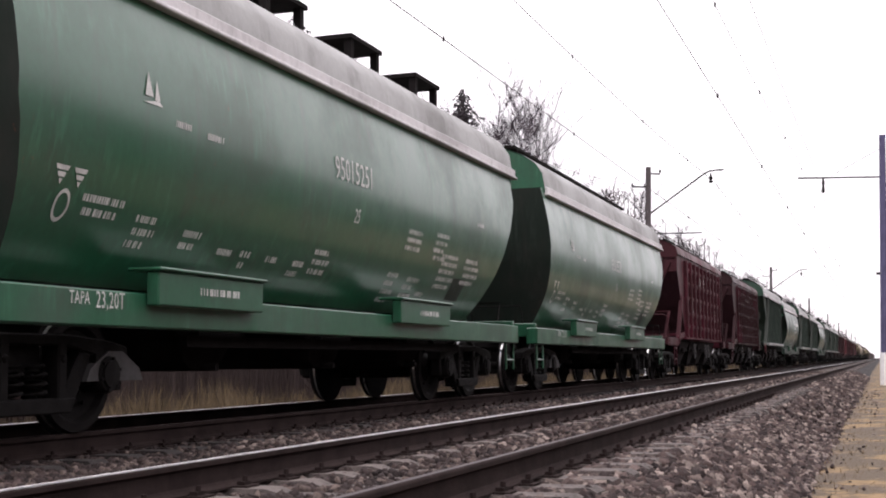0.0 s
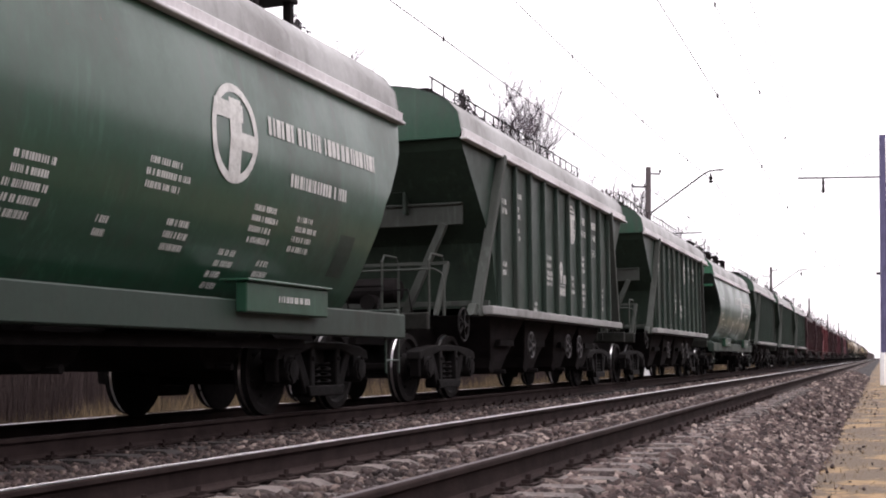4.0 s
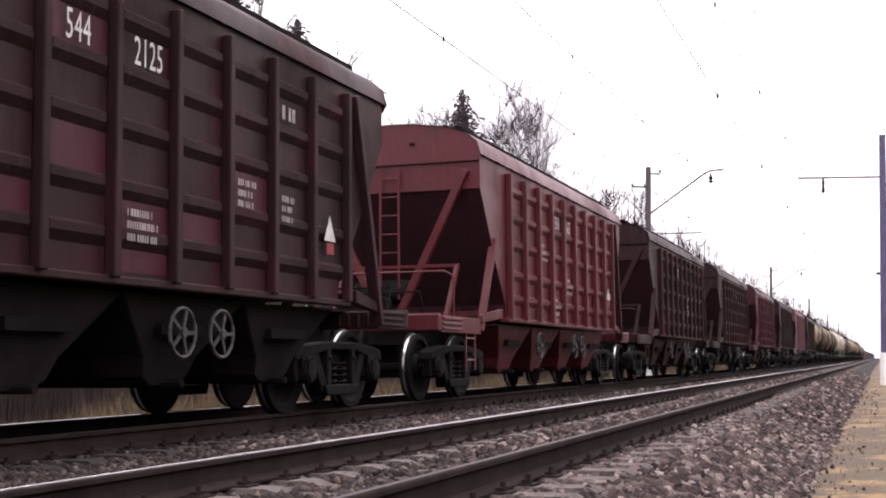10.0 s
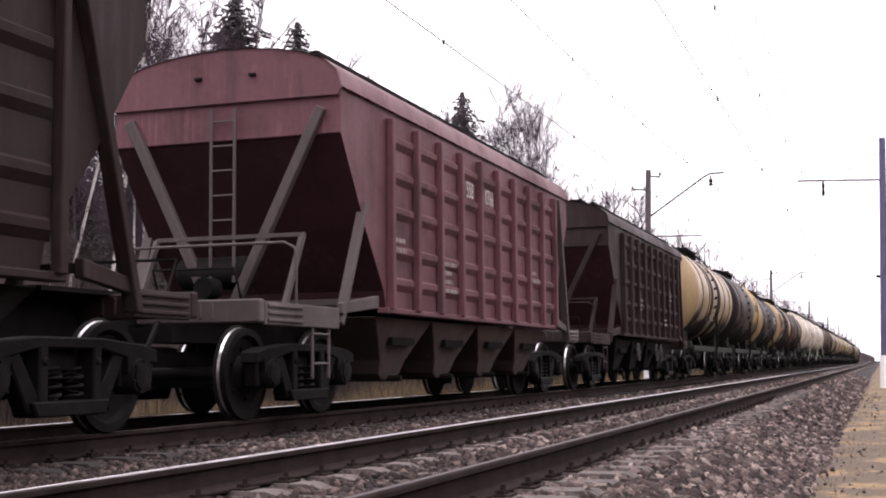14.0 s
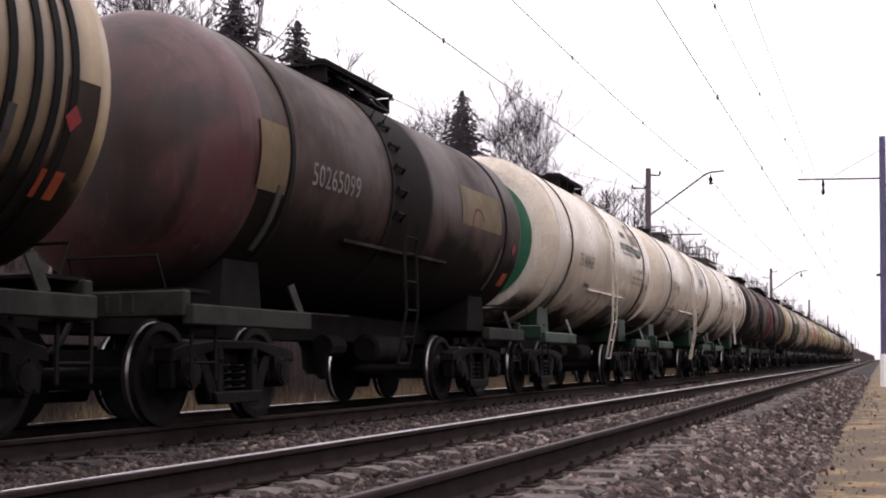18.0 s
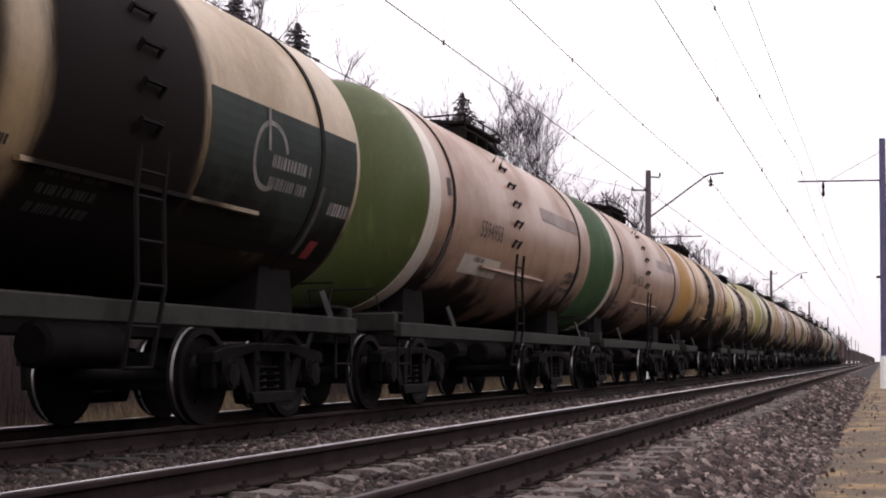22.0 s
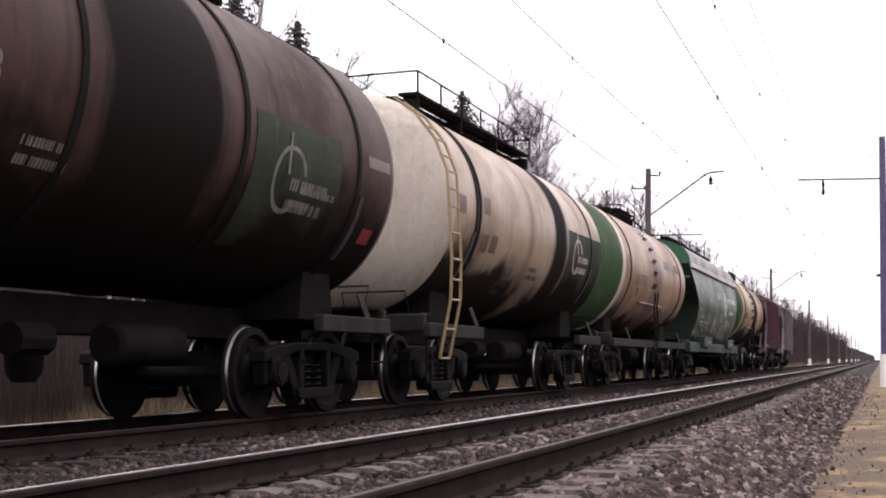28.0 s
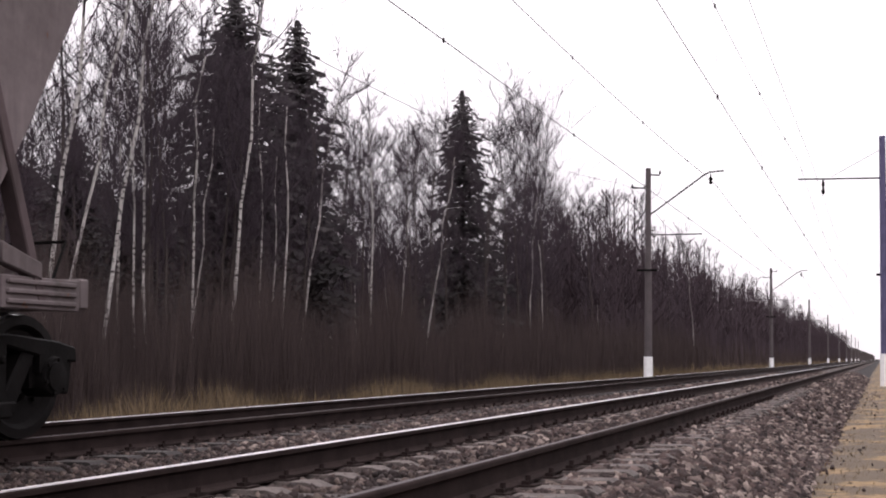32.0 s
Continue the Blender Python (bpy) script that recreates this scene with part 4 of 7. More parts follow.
def end_gear(t, half, mat, wheel=None, last_step=True, step=None, ends=None, step_y=None):
    """Couplers, buffer beams with ribbed sill plates behind them, steps and the brake wheel at both ends."""
    ends = ends or (-half + 0.72 + AHEAD, half - 0.72 + AHEAD)
    for e, y in zip((-1, 1), ends):
        put("coupler", KIT["coupler"], t, pose(0, y + e * 0.37, 0, 0, 0, 0 if e < 0 else 180))
        bm = bmesh.new()
        box(bm, -1.45, 1.45, y - 0.06, y + 0.06, 0.97, 1.2)
        for x in (0.55, 0.68, 0.81, 0.94):
            box(bm, x - 0.02, x + 0.02, y - 0.075, y + 0.06, 1.0, 1.17)
        part("buffer_beam", bm, mat, t, bevel=0.015)
        if step_y:
            inner = y - e * (1.85 if e < 0 else 0.95)
            for s in (-1, 1):
                bm = bmesh.new()
                box(bm, s * 1.38, s * 1.45, min(y - e * 0.065, inner), max(y - e * 0.065, inner), 0.95, 1.18)
                near, far = y - e * 0.12, y - e * 0.9
                for z in (1.0, 1.07, 1.14):
                    box(bm, s * 1.44, s * 1.47, min(near, far), max(near, far), z - 0.018, z + 0.018)
                part("sill_plate", bm, mat, t, bevel=0.008)
        bm = bmesh.new()
        tube(bm, [(1.2, y - e * 0.05, 1.2), (1.2, y + e * 0.1, 1.5), (0.3, y + e * 0.1, 1.5), (0.3, y - e * 0.05, 1.2)], 0.014, 5)
        part("release_rod", bm, M_IRON, t)
    step = step or mat
    if step_y != 0:
        put("step", with_mat("step", step), t, pose(1.42, step_y or -half + 1.05 + AHEAD, 0.42))
    if last_step:
        put("step", with_mat("step", step), t, pose(1.42, half - 0.85 + AHEAD, 0.42))
    if wheel:
        put("brake_wheel", with_mat("handwheel", wheel), t, pose(1.5, -half + 1.3, 1.07), "spoked brake wheel")


AHEAD = -0.42  # shifts the running gear ahead of the body's middle to fit the view


def tank_wagon(p):
    """A four-axle tank wagon."""
    L = p.get("len", 12.02)
    half, R = L / 2, p.get("radius", 1.59)
    # the older, slimmer tanks; their deeper leading end and set-back fit the camera's view
    slim = R < 1.55
    zc, hl, hf, aft = 1.24 + R, 5.45 if slim else 5.28, 5.05 if slim else 5.28, 0.25 if slim else 0.0
    deep, curl = (0.75, 0.85) if slim else (0.5, 0.55)
    t = tagged(new("tank_wagon"), p["label"], "tank wagon", "wagons of the freight train")
    surf = lambda z: math.sqrt(max(0.05, R * R - (z - zc) ** 2))
    paint_m, frame = p["paint"], p.get("frame", M_UNDER)

    # shell, and the two dished ends
    bm = bmesh.new()
    prof = [(-hf + deep, R)] + [(y, R) for y in np.linspace(-hl + 1.2, hl - 1.2, 9)] + [(hl - 0.5, R)]
    spin(bm, prof, "y", 64, (0, 0, zc))
    part("shell", bm, paint_m, t)
    for e in (-1, 1):
        bm = bmesh.new()
        he, dp, cu = (hf - deep, deep, curl) if e < 0 else (hl - 0.5, 0.5, 0.55)
        dish = [(e * he, R)] + [(e * (he + dp * math.sin(a)), 0.12 + (R - 0.12) * math.cos(a) ** cu) for a in (0.25, 0.5, 0.8, 1.1, 1.35, 1.52)]
        spin(bm, dish, "y", 64, (0, 0, zc))
        spot = e < 0 and p.get("spot")
        end = part("dished_end", bm, (p.get("rim", paint_m) if spot else p["dome"]) if e < 0 else p.get("tail", paint_m), t, smooth=60)
        if spot:
            if "rim" not in p or "spot_ring" in p:
                bm = bmesh.new()
                spin(bm, [(y - 0.005, r) for y, r in dish[3:]], "y", 64, (0, 0, zc))
                part("end_ring", bm, p.get("spot_ring", T_WHITE), end, "white painted ring", smooth=60)
            bm = bmesh.new()
            inner = [(-(he + dp * math.sin(a)) - 0.01, 0.12 + (R - 0.12) * math.cos(a) ** cu) for a in (1.0, 1.1, 1.22, 1.35, 1.52)]
            spin(bm, inner, "y", 64, (0, 0, zc))
            part("end_spot", bm, p["dome"], end, "painted spot", smooth=60)
    for y in p.get("hoops", (-3.83, 3.83)):
        y += aft
        bm = bmesh.new()
        spin(bm, [(y - 0.04, R - 0.01), (y - 0.04, R + 0.018), (y + 0.04, R + 0.018), (y + 0.04, R - 0.01)], "y", 64, (0, 0, zc))
        part("hoop", bm, M_SOOTBEAM, t)
    if "ring" in p:
        bm = bmesh.new()
        w = p.get("ring_width", 0.3)
        spin(bm, [(-hf + deep - 0.04, R - 0.01), (-hf + deep - 0.04, R + 0.006), (-hf + deep - 0.04 + w, R + 0.006), (-hf + deep - 0.04 + w, R - 0.01)], "y", 64, (0, 0, zc))
        part("end_ring", bm, p["ring"], t, "white painted ring at the tank's end")
    # saddles, sole bars, centre sill
    sole = p.get("beam", M_GREYBEAM)
    for y in (-3.9, 3.9):
        bm = bmesh.new()
        plate(bm, [(y - 0.45, 1.05), (y + 0.45, 1.05), (y + 0.36, 1.6), (y - 0.36, 1.6)], -1.0, 1.0)
        part("saddle", bm, frame, t, bevel=0.01)
        for s in (-1, 1):
            bm = bmesh.new()
            beam(bm, (s * 1.44, y + 0.45, 1.08), (s * 1.36, y + 0.38, 1.36), 0.13, 0.02, (1, 0, 0))
            part("saddle_strap", bm, frame if p.get("frame") else sole, t)
        # the clamping band that ties the shell down
        bm = bmesh.new()
        q0, q1 = -0.75, -0.25
        hoop = [(R * math.cos(q) + 0.015, zc + R * math.sin(q)) for q in np.linspace(q0, q1, 5)]
        for (x0, z0), (x1, z1) in zip(hoop, hoop[1:]):
            beam(bm, (x0, y + 0.02, z0), (x1, y + 0.02, z1), 0.09, 0.02, (1, 0, 0.5))
        part("clamp_band", bm, M_HAND, t)
    bm = bmesh.new()
    box(bm, -0.3, 0.3, -half + 0.7 + AHEAD, half - 0.7 + AHEAD, 0.85, 1.18)
    part("centre_sill", bm, M_UNDER, t)
    spans = ((-half + 0.7 + AHEAD, half - 0.7 + AHEAD),) if p.get("full_beam") else ((-half + 0.7 + AHEAD, -3.35), (2.95, half - 0.7 + AHEAD))
    for a, b in spans:
        for s in (-1, 1):
            bm = bmesh.new()
            box(bm, s * 1.46 - 0.06, s * 1.46 + 0.06, a, b, 0.9, 1.08)
            part("sole_bar", bm, sole, t, bevel=0.012)
    for y in (-half + 0.95 + AHEAD, half - 0.95 + AHEAD):
        bm = bmesh.new()
        box(bm, -1.4, 1.4, y - 0.25, y + 0.25, 1.19, 1.22)
        part("end_platform", bm, M_UNDER, t)
    # brake gear below
    bm = bmesh.new()
    spin(bm, [(-0.6, 0.16), (-0.55, 0.2), (0.5, 0.2), (0.55, 0.16)], "y", 12, (0.55, 1.0, 0.75))
    part("air_reservoir", bm, M_UNDER, t)
    bm = bmesh.new()
    spin(bm, [(-0.25, 0.14), (0.2, 0.14)], "y", 10, (0.5, -0.6, 0.78))
    part("brake_valve", bm, M_UNDER, t)
    bm = bmesh.new()
    spin(bm, [(0.42, 0.1), (0.5, 0.16), (0.75, 0.18), (0.95, 0.26), (1.15, 0.26)], "z", 12)
    part("drain_valve", bm, M_UNDER, t)
    # top: dome hatch, walkway and its rails
    bm = bmesh.new()
    spin(bm, [(zc + R - 0.08, 0.34), (zc + R + 0.18, 0.34), (zc + R + 0.2, 0.38), (zc + R + 0.26, 0.36), (zc + R + 0.3, 0.1)], "z", 18)
    part("hatch", bm, M_UNDER, t)
    top = zc + R
    a, b = p.get("deck", (-1.3, 1.0))
    bm = bmesh.new()
    box(bm, -0.4, 0.4, a, b, top + 0.06, top + 0.1)
    deck = part("walkway", bm, p.get("deck_mat", M_UNDER), t)
    for y in np.linspace(a + 0.1, b - 0.1, 4):
        bm = bmesh.new()
        box(bm, -0.72, 0.72, y - 0.03, y + 0.03, top - 0.14, top + 0.06)
        part("support", bm, p.get("deck_mat", M_UNDER), deck)
    for s in (-1, 1):
        for k in range(2):
            x = s * (0.5 + 0.17 * k)
            bm = bmesh.new()
            box(bm, x - 0.075, x + 0.075, a, b, top + 0.1, top + 0.14)
            part("plank", bm, p.get("deck_mat", M_UNDER), deck)
    bm = bmesh.new()
    hh = p.get("rail_height", 0.07)
    for s in (-1, 1):
        n = max(3, int((b - a) / 0.9) + 1)
        for y in np.linspace(a, b, n):
            tube(bm, [(s * 0.74, y, top + 0.05), (s * 0.74, y, top + hh)], 0.018, 5)
        tube(bm, [(s * 0.74, a, top + hh), (s * 0.74, b, top + hh)], 0.016, 5)
    for y in (a, b):
        tube(bm, [(-0.74, y, top + hh), (0.74, y, top + hh)], 0.016, 5)
    part("railing", bm, p.get("deck_mat", M_UNDER), t)
    # side ladder that follows the shell
    yl = p.get("ladder", -0.65)
    lad = p.get("ladder_mat", M_IRON)
    bm = bmesh.new()
    if p.get("full_ladder"):
        path = [(1.5, 0.62), (1.66, 1.4), (1.68, 1.95)] + [(R * math.cos(q) + 0.07, zc + R * math.sin(q)) for q in (-0.1, 0.2, 0.5, 0.8, 1.05)]
    else:
        path = ([(1.5, 0.55)] if p.get("low_ladder", True) else []) + [(1.62, 1.2), (1.6, 1.9), (1.64, 2.3)]
        for k in range(5):
            q = -0.2 + 0.2 * k
            foot = bmesh.new()
            x, z = R * math.cos(q), zc + R * math.sin(q)
            beam(foot, (x + 0.05, yl - 0.16, z), (x + 0.05, yl + 0.16, z), 0.05, 0.02)
            for s in (-1, 1):
                beam(foot, (x - 0.02, yl + s * 0.15, z - 0.1), (x + 0.07, yl + s * 0.15, z + 0.02), 0.03, 0.03)
            part("foothold", foot, lad, t)
        grab = bmesh.new()
        arc = [(R + 0.16) * Vector((math.cos(q), math.sin(q))) for q in (0.7, 0.85, 1.0, 1.15)]
        for s in (-1, 1):
            tube(grab, [(R * math.cos(0.66), yl + s * 0.2, zc + R * math.sin(0.66))] + [(v.x, yl + s * 0.2, zc + v.y) for v in arc], 0.02, 5)
        for v in arc[::3] + arc[1:2]:
            tube(grab, [(v.x, yl - 0.2, zc + v.y), (v.x, yl + 0.2, zc + v.y)], 0.018, 5)
        part("grab_frame", grab, lad, t)
    for s in (-1, 1):
        tube(bm, [(x, yl + s * 0.2, z) for x, z in path], 0.022, 5)
    for (x0, z0), (x1, z1) in zip(path, path[1:]):
        for f in (0.0, 0.5):
            tube(bm, [(x0 + (x1 - x0) * f, yl - 0.2, z0 + (z1 - z0) * f), (x0 + (x1 - x0) * f, yl + 0.2, z0 + (z1 - z0) * f)], 0.016, 5)
    part("ladder", bm, lad if "ladder_mat" in p else M_UNDER, t)
    if p.get("shelf", True):
        bm = bmesh.new()
        q = -0.53
        beam(bm, (R * math.cos(q) + 0.03, yl - 1.4, zc + R * math.sin(q)), (R * math.cos(q) + 0.03, yl + 2.2, zc + R * math.sin(q)), 0.06, 0.04)
        part("side_rail", bm, paint_m, t)
    end_gear(t, half, sole, None, True, M_UNDER)
    for y in (-3.9, 3.9):
        bogie(t, y + AHEAD * 0.7)
    # marks
    plain_parts = set(t.children)
    mk = p.get("ink", M_FADED)
    if p.get("no"):
        lettering(t, p["no"], p.get("no_y", -3.2), p.get("no_z", 2.43), p.get("no_h", 0.25), surf, mk, p.get("no_wide", 0.9), 0.027)
    s0 = p.get("seed", 1)
    rng = random.Random(s0)
    rows = []
    for k in range(p.get("marks", 3)):
        y, z = rng.uniform(-4.3, 3.3), rng.uniform(1.85, 2.3)
        for j in range(rng.randint(1, 3)):
            rows.append((y, z - 0.13 * j, rng.uniform(0.4, 0.9), 0.07))
    if rows:
        bars(t, rows, surf, mk, s0)
    for kind, *a in p.get("extra", ()):
        if kind == "patch":
            patch(t, "painted_panel", a[0], a[1], a[2], a[3], surf, a[4], 0.006, a[5], 12)
        elif kind == "word":
            lettering(t, a[0], a[1], a[2], a[3], surf, a[4], 0.72, 0.027)
        elif kind == "bars":
            bars(t, a[0], surf, a[1], s0 + 5)
        elif kind == "ring":
            ring_mark(t, a[0], a[1], a[2], a[3], surf, a[4], *a[5:])
        elif kind == "diamond":
            bm = bmesh.new()
            y, z, r = a[0], a[1], a[2]
            bm.faces.new([bm.verts.new((surf(zz) + 0.02, yy, zz)) for yy, zz in ((y - r, z), (y, z - r), (y + r, z), (y, z + r))])
            part("hazard_plate", bm, a[3], t, "small hazard diamond", smooth=0)
    if aft:
        for ob in t.children:
            if ob not in plain_parts:
                ob.matrix_basis = Matrix.Translation((0, aft, 0)) @ ob.matrix_basis
    return t


def hopper_under(t, half, n, mat, zb=1.3, wheels=(), wide=1.3, floor=0.36):
    """Discharge pockets, centre sill and the handwheels at the side."""
    bm = bmesh.new()
    box(bm, -0.28, 0.28, -half + 0.7 + AHEAD, half - 0.7 + AHEAD, 0.8, 1.12)
    part("centre_sill", bm, M_UNDER, t)
    span = 2 * (half - 2.9 - 0.35)
    for k in range(n):
        y = -span / 2 + span * (k + 0.5) / n
        w = span / n / 2
        bm = bmesh.new()
        top = [(-wide, y - w, zb), (wide, y - w, zb), (wide, y + w, zb), (-wide, y + w, zb)]
        rings = [[bm.verts.new(q) for q in top]]
        for f, e, z in ((0.86, 0.44, floor + 0.25), (0.82, 0.36, floor + 0.08), (0.8, 0.2, floor)):
            rings.append([bm.verts.new(q) for q in ((-wide * f, y - e, z), (wide * f, y - e, z), (wide * f, y + e, z), (-wide * f, y + e, z))])
        bm.faces.new(rings[0])
        bm.faces.new(rings[-1])
        for a, b in zip(rings, rings[1:]):
            for i in range(4):
                bm.faces.new((a[i], a[(i + 1) % 4], b[(i + 1) % 4], b[i]))
        part("discharge_pocket", bm, mat, t, smooth=0, bevel=0.01)
        bm = bmesh.new()
        tube(bm, [(-wide * 0.82, y, floor + 0.02), (wide * 0.95, y, floor + 0.02)], 0.04, 6)
        box(bm, wide * 0.9, wide * 0.98, y - 0.4, y + 0.4, 0.8, 0.9)
        part("gate_shaft", bm, M_UNDER, t)
    for y in wheels:
        put("handwheel", KIT["handwheel"], t, pose(1.42, y, 0.82) @ Matrix.Scale(0.92, 4), "grey spoked handwheel")


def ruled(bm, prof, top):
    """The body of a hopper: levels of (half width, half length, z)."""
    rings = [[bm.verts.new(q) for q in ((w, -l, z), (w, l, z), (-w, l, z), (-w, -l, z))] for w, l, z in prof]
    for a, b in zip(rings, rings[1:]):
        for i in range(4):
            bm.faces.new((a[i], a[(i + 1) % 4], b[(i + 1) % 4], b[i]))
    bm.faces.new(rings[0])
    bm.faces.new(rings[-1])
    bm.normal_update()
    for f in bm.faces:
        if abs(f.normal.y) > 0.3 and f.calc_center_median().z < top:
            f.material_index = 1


def arch_roof(t, w, l, z0, z1, mat, lip=None, end_mat=None, gable=0.3, flat=1.0):
    """Curved roof with a gable at each end and a drip lip along the eaves."""
    bm = bmesh.new()
    rows = []
    n = 12
    for k in range(n + 1):
        a = math.pi * k / n
        x = w * math.cos(a)
        z = z0 + (z1 - z0) * math.sin(a) ** flat
        rows.append([bm.verts.new((x, y, z)) for y in (-l, l)])
    for a, b in zip(rows, rows[1:]):
        bm.faces.new((a[0], a[1], b[1], b[0]))
    part("roof", bm, mat, t, smooth=50)
    for e in (-1, 1):
        bm = bmesh.new()
        pts = [(w * math.cos(math.pi * k / n), z0 + (z1 - z0) * math.sin(math.pi * k / n) ** flat) for k in range(n + 1)]
        pts += [(-w * 0.97, z0 - gable), (w * 0.97, z0 - gable)]
        f = [bm.verts.new((x, e * (l - 0.02), z)) for x, z in pts]
        g = [bm.verts.new((x, e * (l - 0.06), z)) for x, z in pts]
        bm.faces.new(f)
        bm.faces.new(g[::-1])
        for i in range(len(pts)):
            j = (i + 1) % len(pts)
            bm.faces.new((f[i], f[j], g[j], g[i]))
        part("gable", bm, end_mat or mat, t, smooth=0)
    if lip:
        for s in (-1, 1):
            bm = bmesh.new()
            plate(bm, [(-l, z0 - 0.1), (l, z0 - 0.1), (l, z0 + 0.03), (-l, z0 + 0.03)], s * w, s * (w + 0.05))
            box(bm, s * (w - 0.02), s * (w + 0.09), -l, l, z0 - 0.13, z0 - 0.09)
            part("eaves_lip", bm, lip, t, bevel=0.01)


def roof_gear(t, z, kind, l, mat):
    if kind == "boxes":
        for k in range(5):
            y = -5.2 + k * 2.45
            bm = bmesh.new()
            box(bm, -0.55, 0.6, y - 0.55, y + 0.55, z + 0.36, z + 0.42)
            for sx in (-0.4, 0.52):
                for sy in (-0.45, 0.45):
                    box(bm, sx - 0.05, sx + 0.05, y + sy - 0.05, y + sy + 0.05, z - 0.15, z + 0.36)
            spin(bm, [(z - 0.1, 0.33), (z + 0.14, 0.33), (z + 0.18, 0.25)], "z", 14, (0.05, y, 0))
            part("hatch_platform", bm, mat, t, "dark loading hatch under a raised step plate")
    else:
        bm = bmesh.new()
        y = -l + 0.2
        while y < l:
            box(bm, -0.64, 0.64, y - 0.03, y + 0.03, z - 0.12, z + 0.1)
            y += 0.9
        box(bm, 0.2, 0.25, -l, l, z - 0.02, z + 0.06)
        deck = part("walkway", bm, mat, t)
        for s in (-1, 1):
            bm = bmesh.new()
            box(bm, s * 0.5 - 0.14, s * 0.5 + 0.14, -l, l, z + 0.1, z + 0.15)
            part("plank", bm, mat, deck)
        for k in range(4):
            y = -l * 0.72 + k * l * 0.48
            bm = bmesh.new()
            spin(bm, [(z - 0.12, 0.3), (z + 0.08, 0.3), (z + 0.12, 0.22)], "z", 12, (0, y, 0))
            part("hatch", bm, mat, t)
        if kind == "railed":
            bm = bmesh.new()
            y = -l + 0.1
            while y < l:
                tube(bm, [(0.66, y, z + 0.1), (0.66, y, z + 0.32)], 0.014, 5)
                y += 0.55
            tube(bm, [(0.66, -l, z + 0.32), (0.66, l, z + 0.32)], 0.016, 5)
            part("railing", bm, mat, t)


def round_hopper(p):
    """Grain hopper with bulging smooth sides over a full frame."""
    L, half = 14.72, 7.36
    t = tagged(new("hopper_wagon"), p["label"], "hopper wagon", "wagons of the freight train")
    body = p["paint"]
    zz = np.linspace(1.18, 3.64, 15)
    wid = [float(np.interp(z, (1.18, 1.45, 1.8, 2.2, 2.6, 3.0, 3.35, 3.64), (1.09, 1.28, 1.46, 1.56, 1.59, 1.56, 1.49, 1.42))) for z in zz]
    zl = list(zz)
    surf = lambda z: float(np.interp(z, zl, wid))
    lev = (1.18, 1.8, 2.4, 3.1, 3.64)
    front, rear = ((6.1, 6.3, 6.45, 6.5, 6.5), (4.75, 5.1, 5.5, 6.0, 6.1)) if p.get("long") else ((5.36, 5.36, 5.5, 6.2, 6.45), (5.3, 5.25, 5.5, 6.05, 6.3))
    bm = bmesh.new()
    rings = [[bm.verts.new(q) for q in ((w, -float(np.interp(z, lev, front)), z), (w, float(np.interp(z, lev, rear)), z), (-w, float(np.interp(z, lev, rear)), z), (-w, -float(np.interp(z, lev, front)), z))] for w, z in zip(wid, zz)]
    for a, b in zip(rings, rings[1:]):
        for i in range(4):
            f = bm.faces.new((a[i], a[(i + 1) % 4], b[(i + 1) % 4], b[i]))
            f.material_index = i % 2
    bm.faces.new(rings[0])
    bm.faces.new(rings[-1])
    part("body", bm, [body, p.get("grime_shade", SOOT_SHADE)], t, smooth=40)
    arch_roof(t, wid[-1] + 0.03, 6.3, 3.64, 4.5, p.get("roof", body), p.get("lip", M_GREYBEAM), p.get("end", body), 0.45, 0.8)
    roof_gear(t, 4.48, p.get("gear", "boxes"), 5.4, M_UNDER)
    for s in (-1, 1):
        bm = bmesh.new()
        box(bm, s * 1.4 - 0.1, s * 1.4 + 0.1, -half + 0.6 + AHEAD, half - 0.6 + AHEAD, 0.84, 1.12 if p.get("long") else 1.14)
        part("sole_bar", bm, p.get("sole", body), t, bevel=0.015)
    for y0, y1 in ((-4.72, -2.9), (0.7, 2.55) if p.get("long") else (1.95, 3.75)):
        bm = bmesh.new()
        plate(bm, [(y0, 1.02), (y1, 1.02), (y1, 1.3), (y0, 1.3)], 1.504, 1.62)
        box(bm, 1.34, 1.66, y0 - 0.03, y1 + 0.03, 1.3, 1.33)
        part("side_box", bm, body, t, "box step with a lid on the side", bevel=0.012)
        bars(t, [(y0 + (y1 - y0) * 0.35, 1.13, 0.7, 0.06)], lambda z: 1.63, M_WHITE, 3)
    bm = bmesh.new()
    box(bm, 1.2, 1.28, -3.7, 3.9, 0.7, 0.8)
    part("brake_rod_cover", bm, M_UNDER, t)
    bm = bmesh.new()
    plate(bm, [(-5.0, 0.42), (-4.2, 0.42), (-4.25, 0.52), (-4.5, 0.66), (-4.7, 0.66), (-4.95, 0.52)], 1.05, 1.15)
    part("brake_bracket", bm, M_HAND, t)
    hopper_under(t, half, 3, M_UNDER, 1.1, (), 1.1, 0.5)
    put("tall_ladder", with_mat("tall", body), t, pose(0.5, half - 1.2, 1.2, 0, 0, 90))
    end_gear(t, half, p.get("sole", body), p.get("wheel"))
    for y in (-5.2, 5.2):
        bogie(t, y + AHEAD)
    if p.get("no"):
        lettering(t, p["no"], p.get("no_y", 0.3), p.get("no_z", 2.75), p.get("no_h", 0.26), surf, M_WHITE, p.get("no_wide", 0.72))
        if "under" in p:
            lettering(t, p["under"], p["no_y"] + 0.6, p["no_z"] - 0.42, 0.16, surf, M_WHITE)
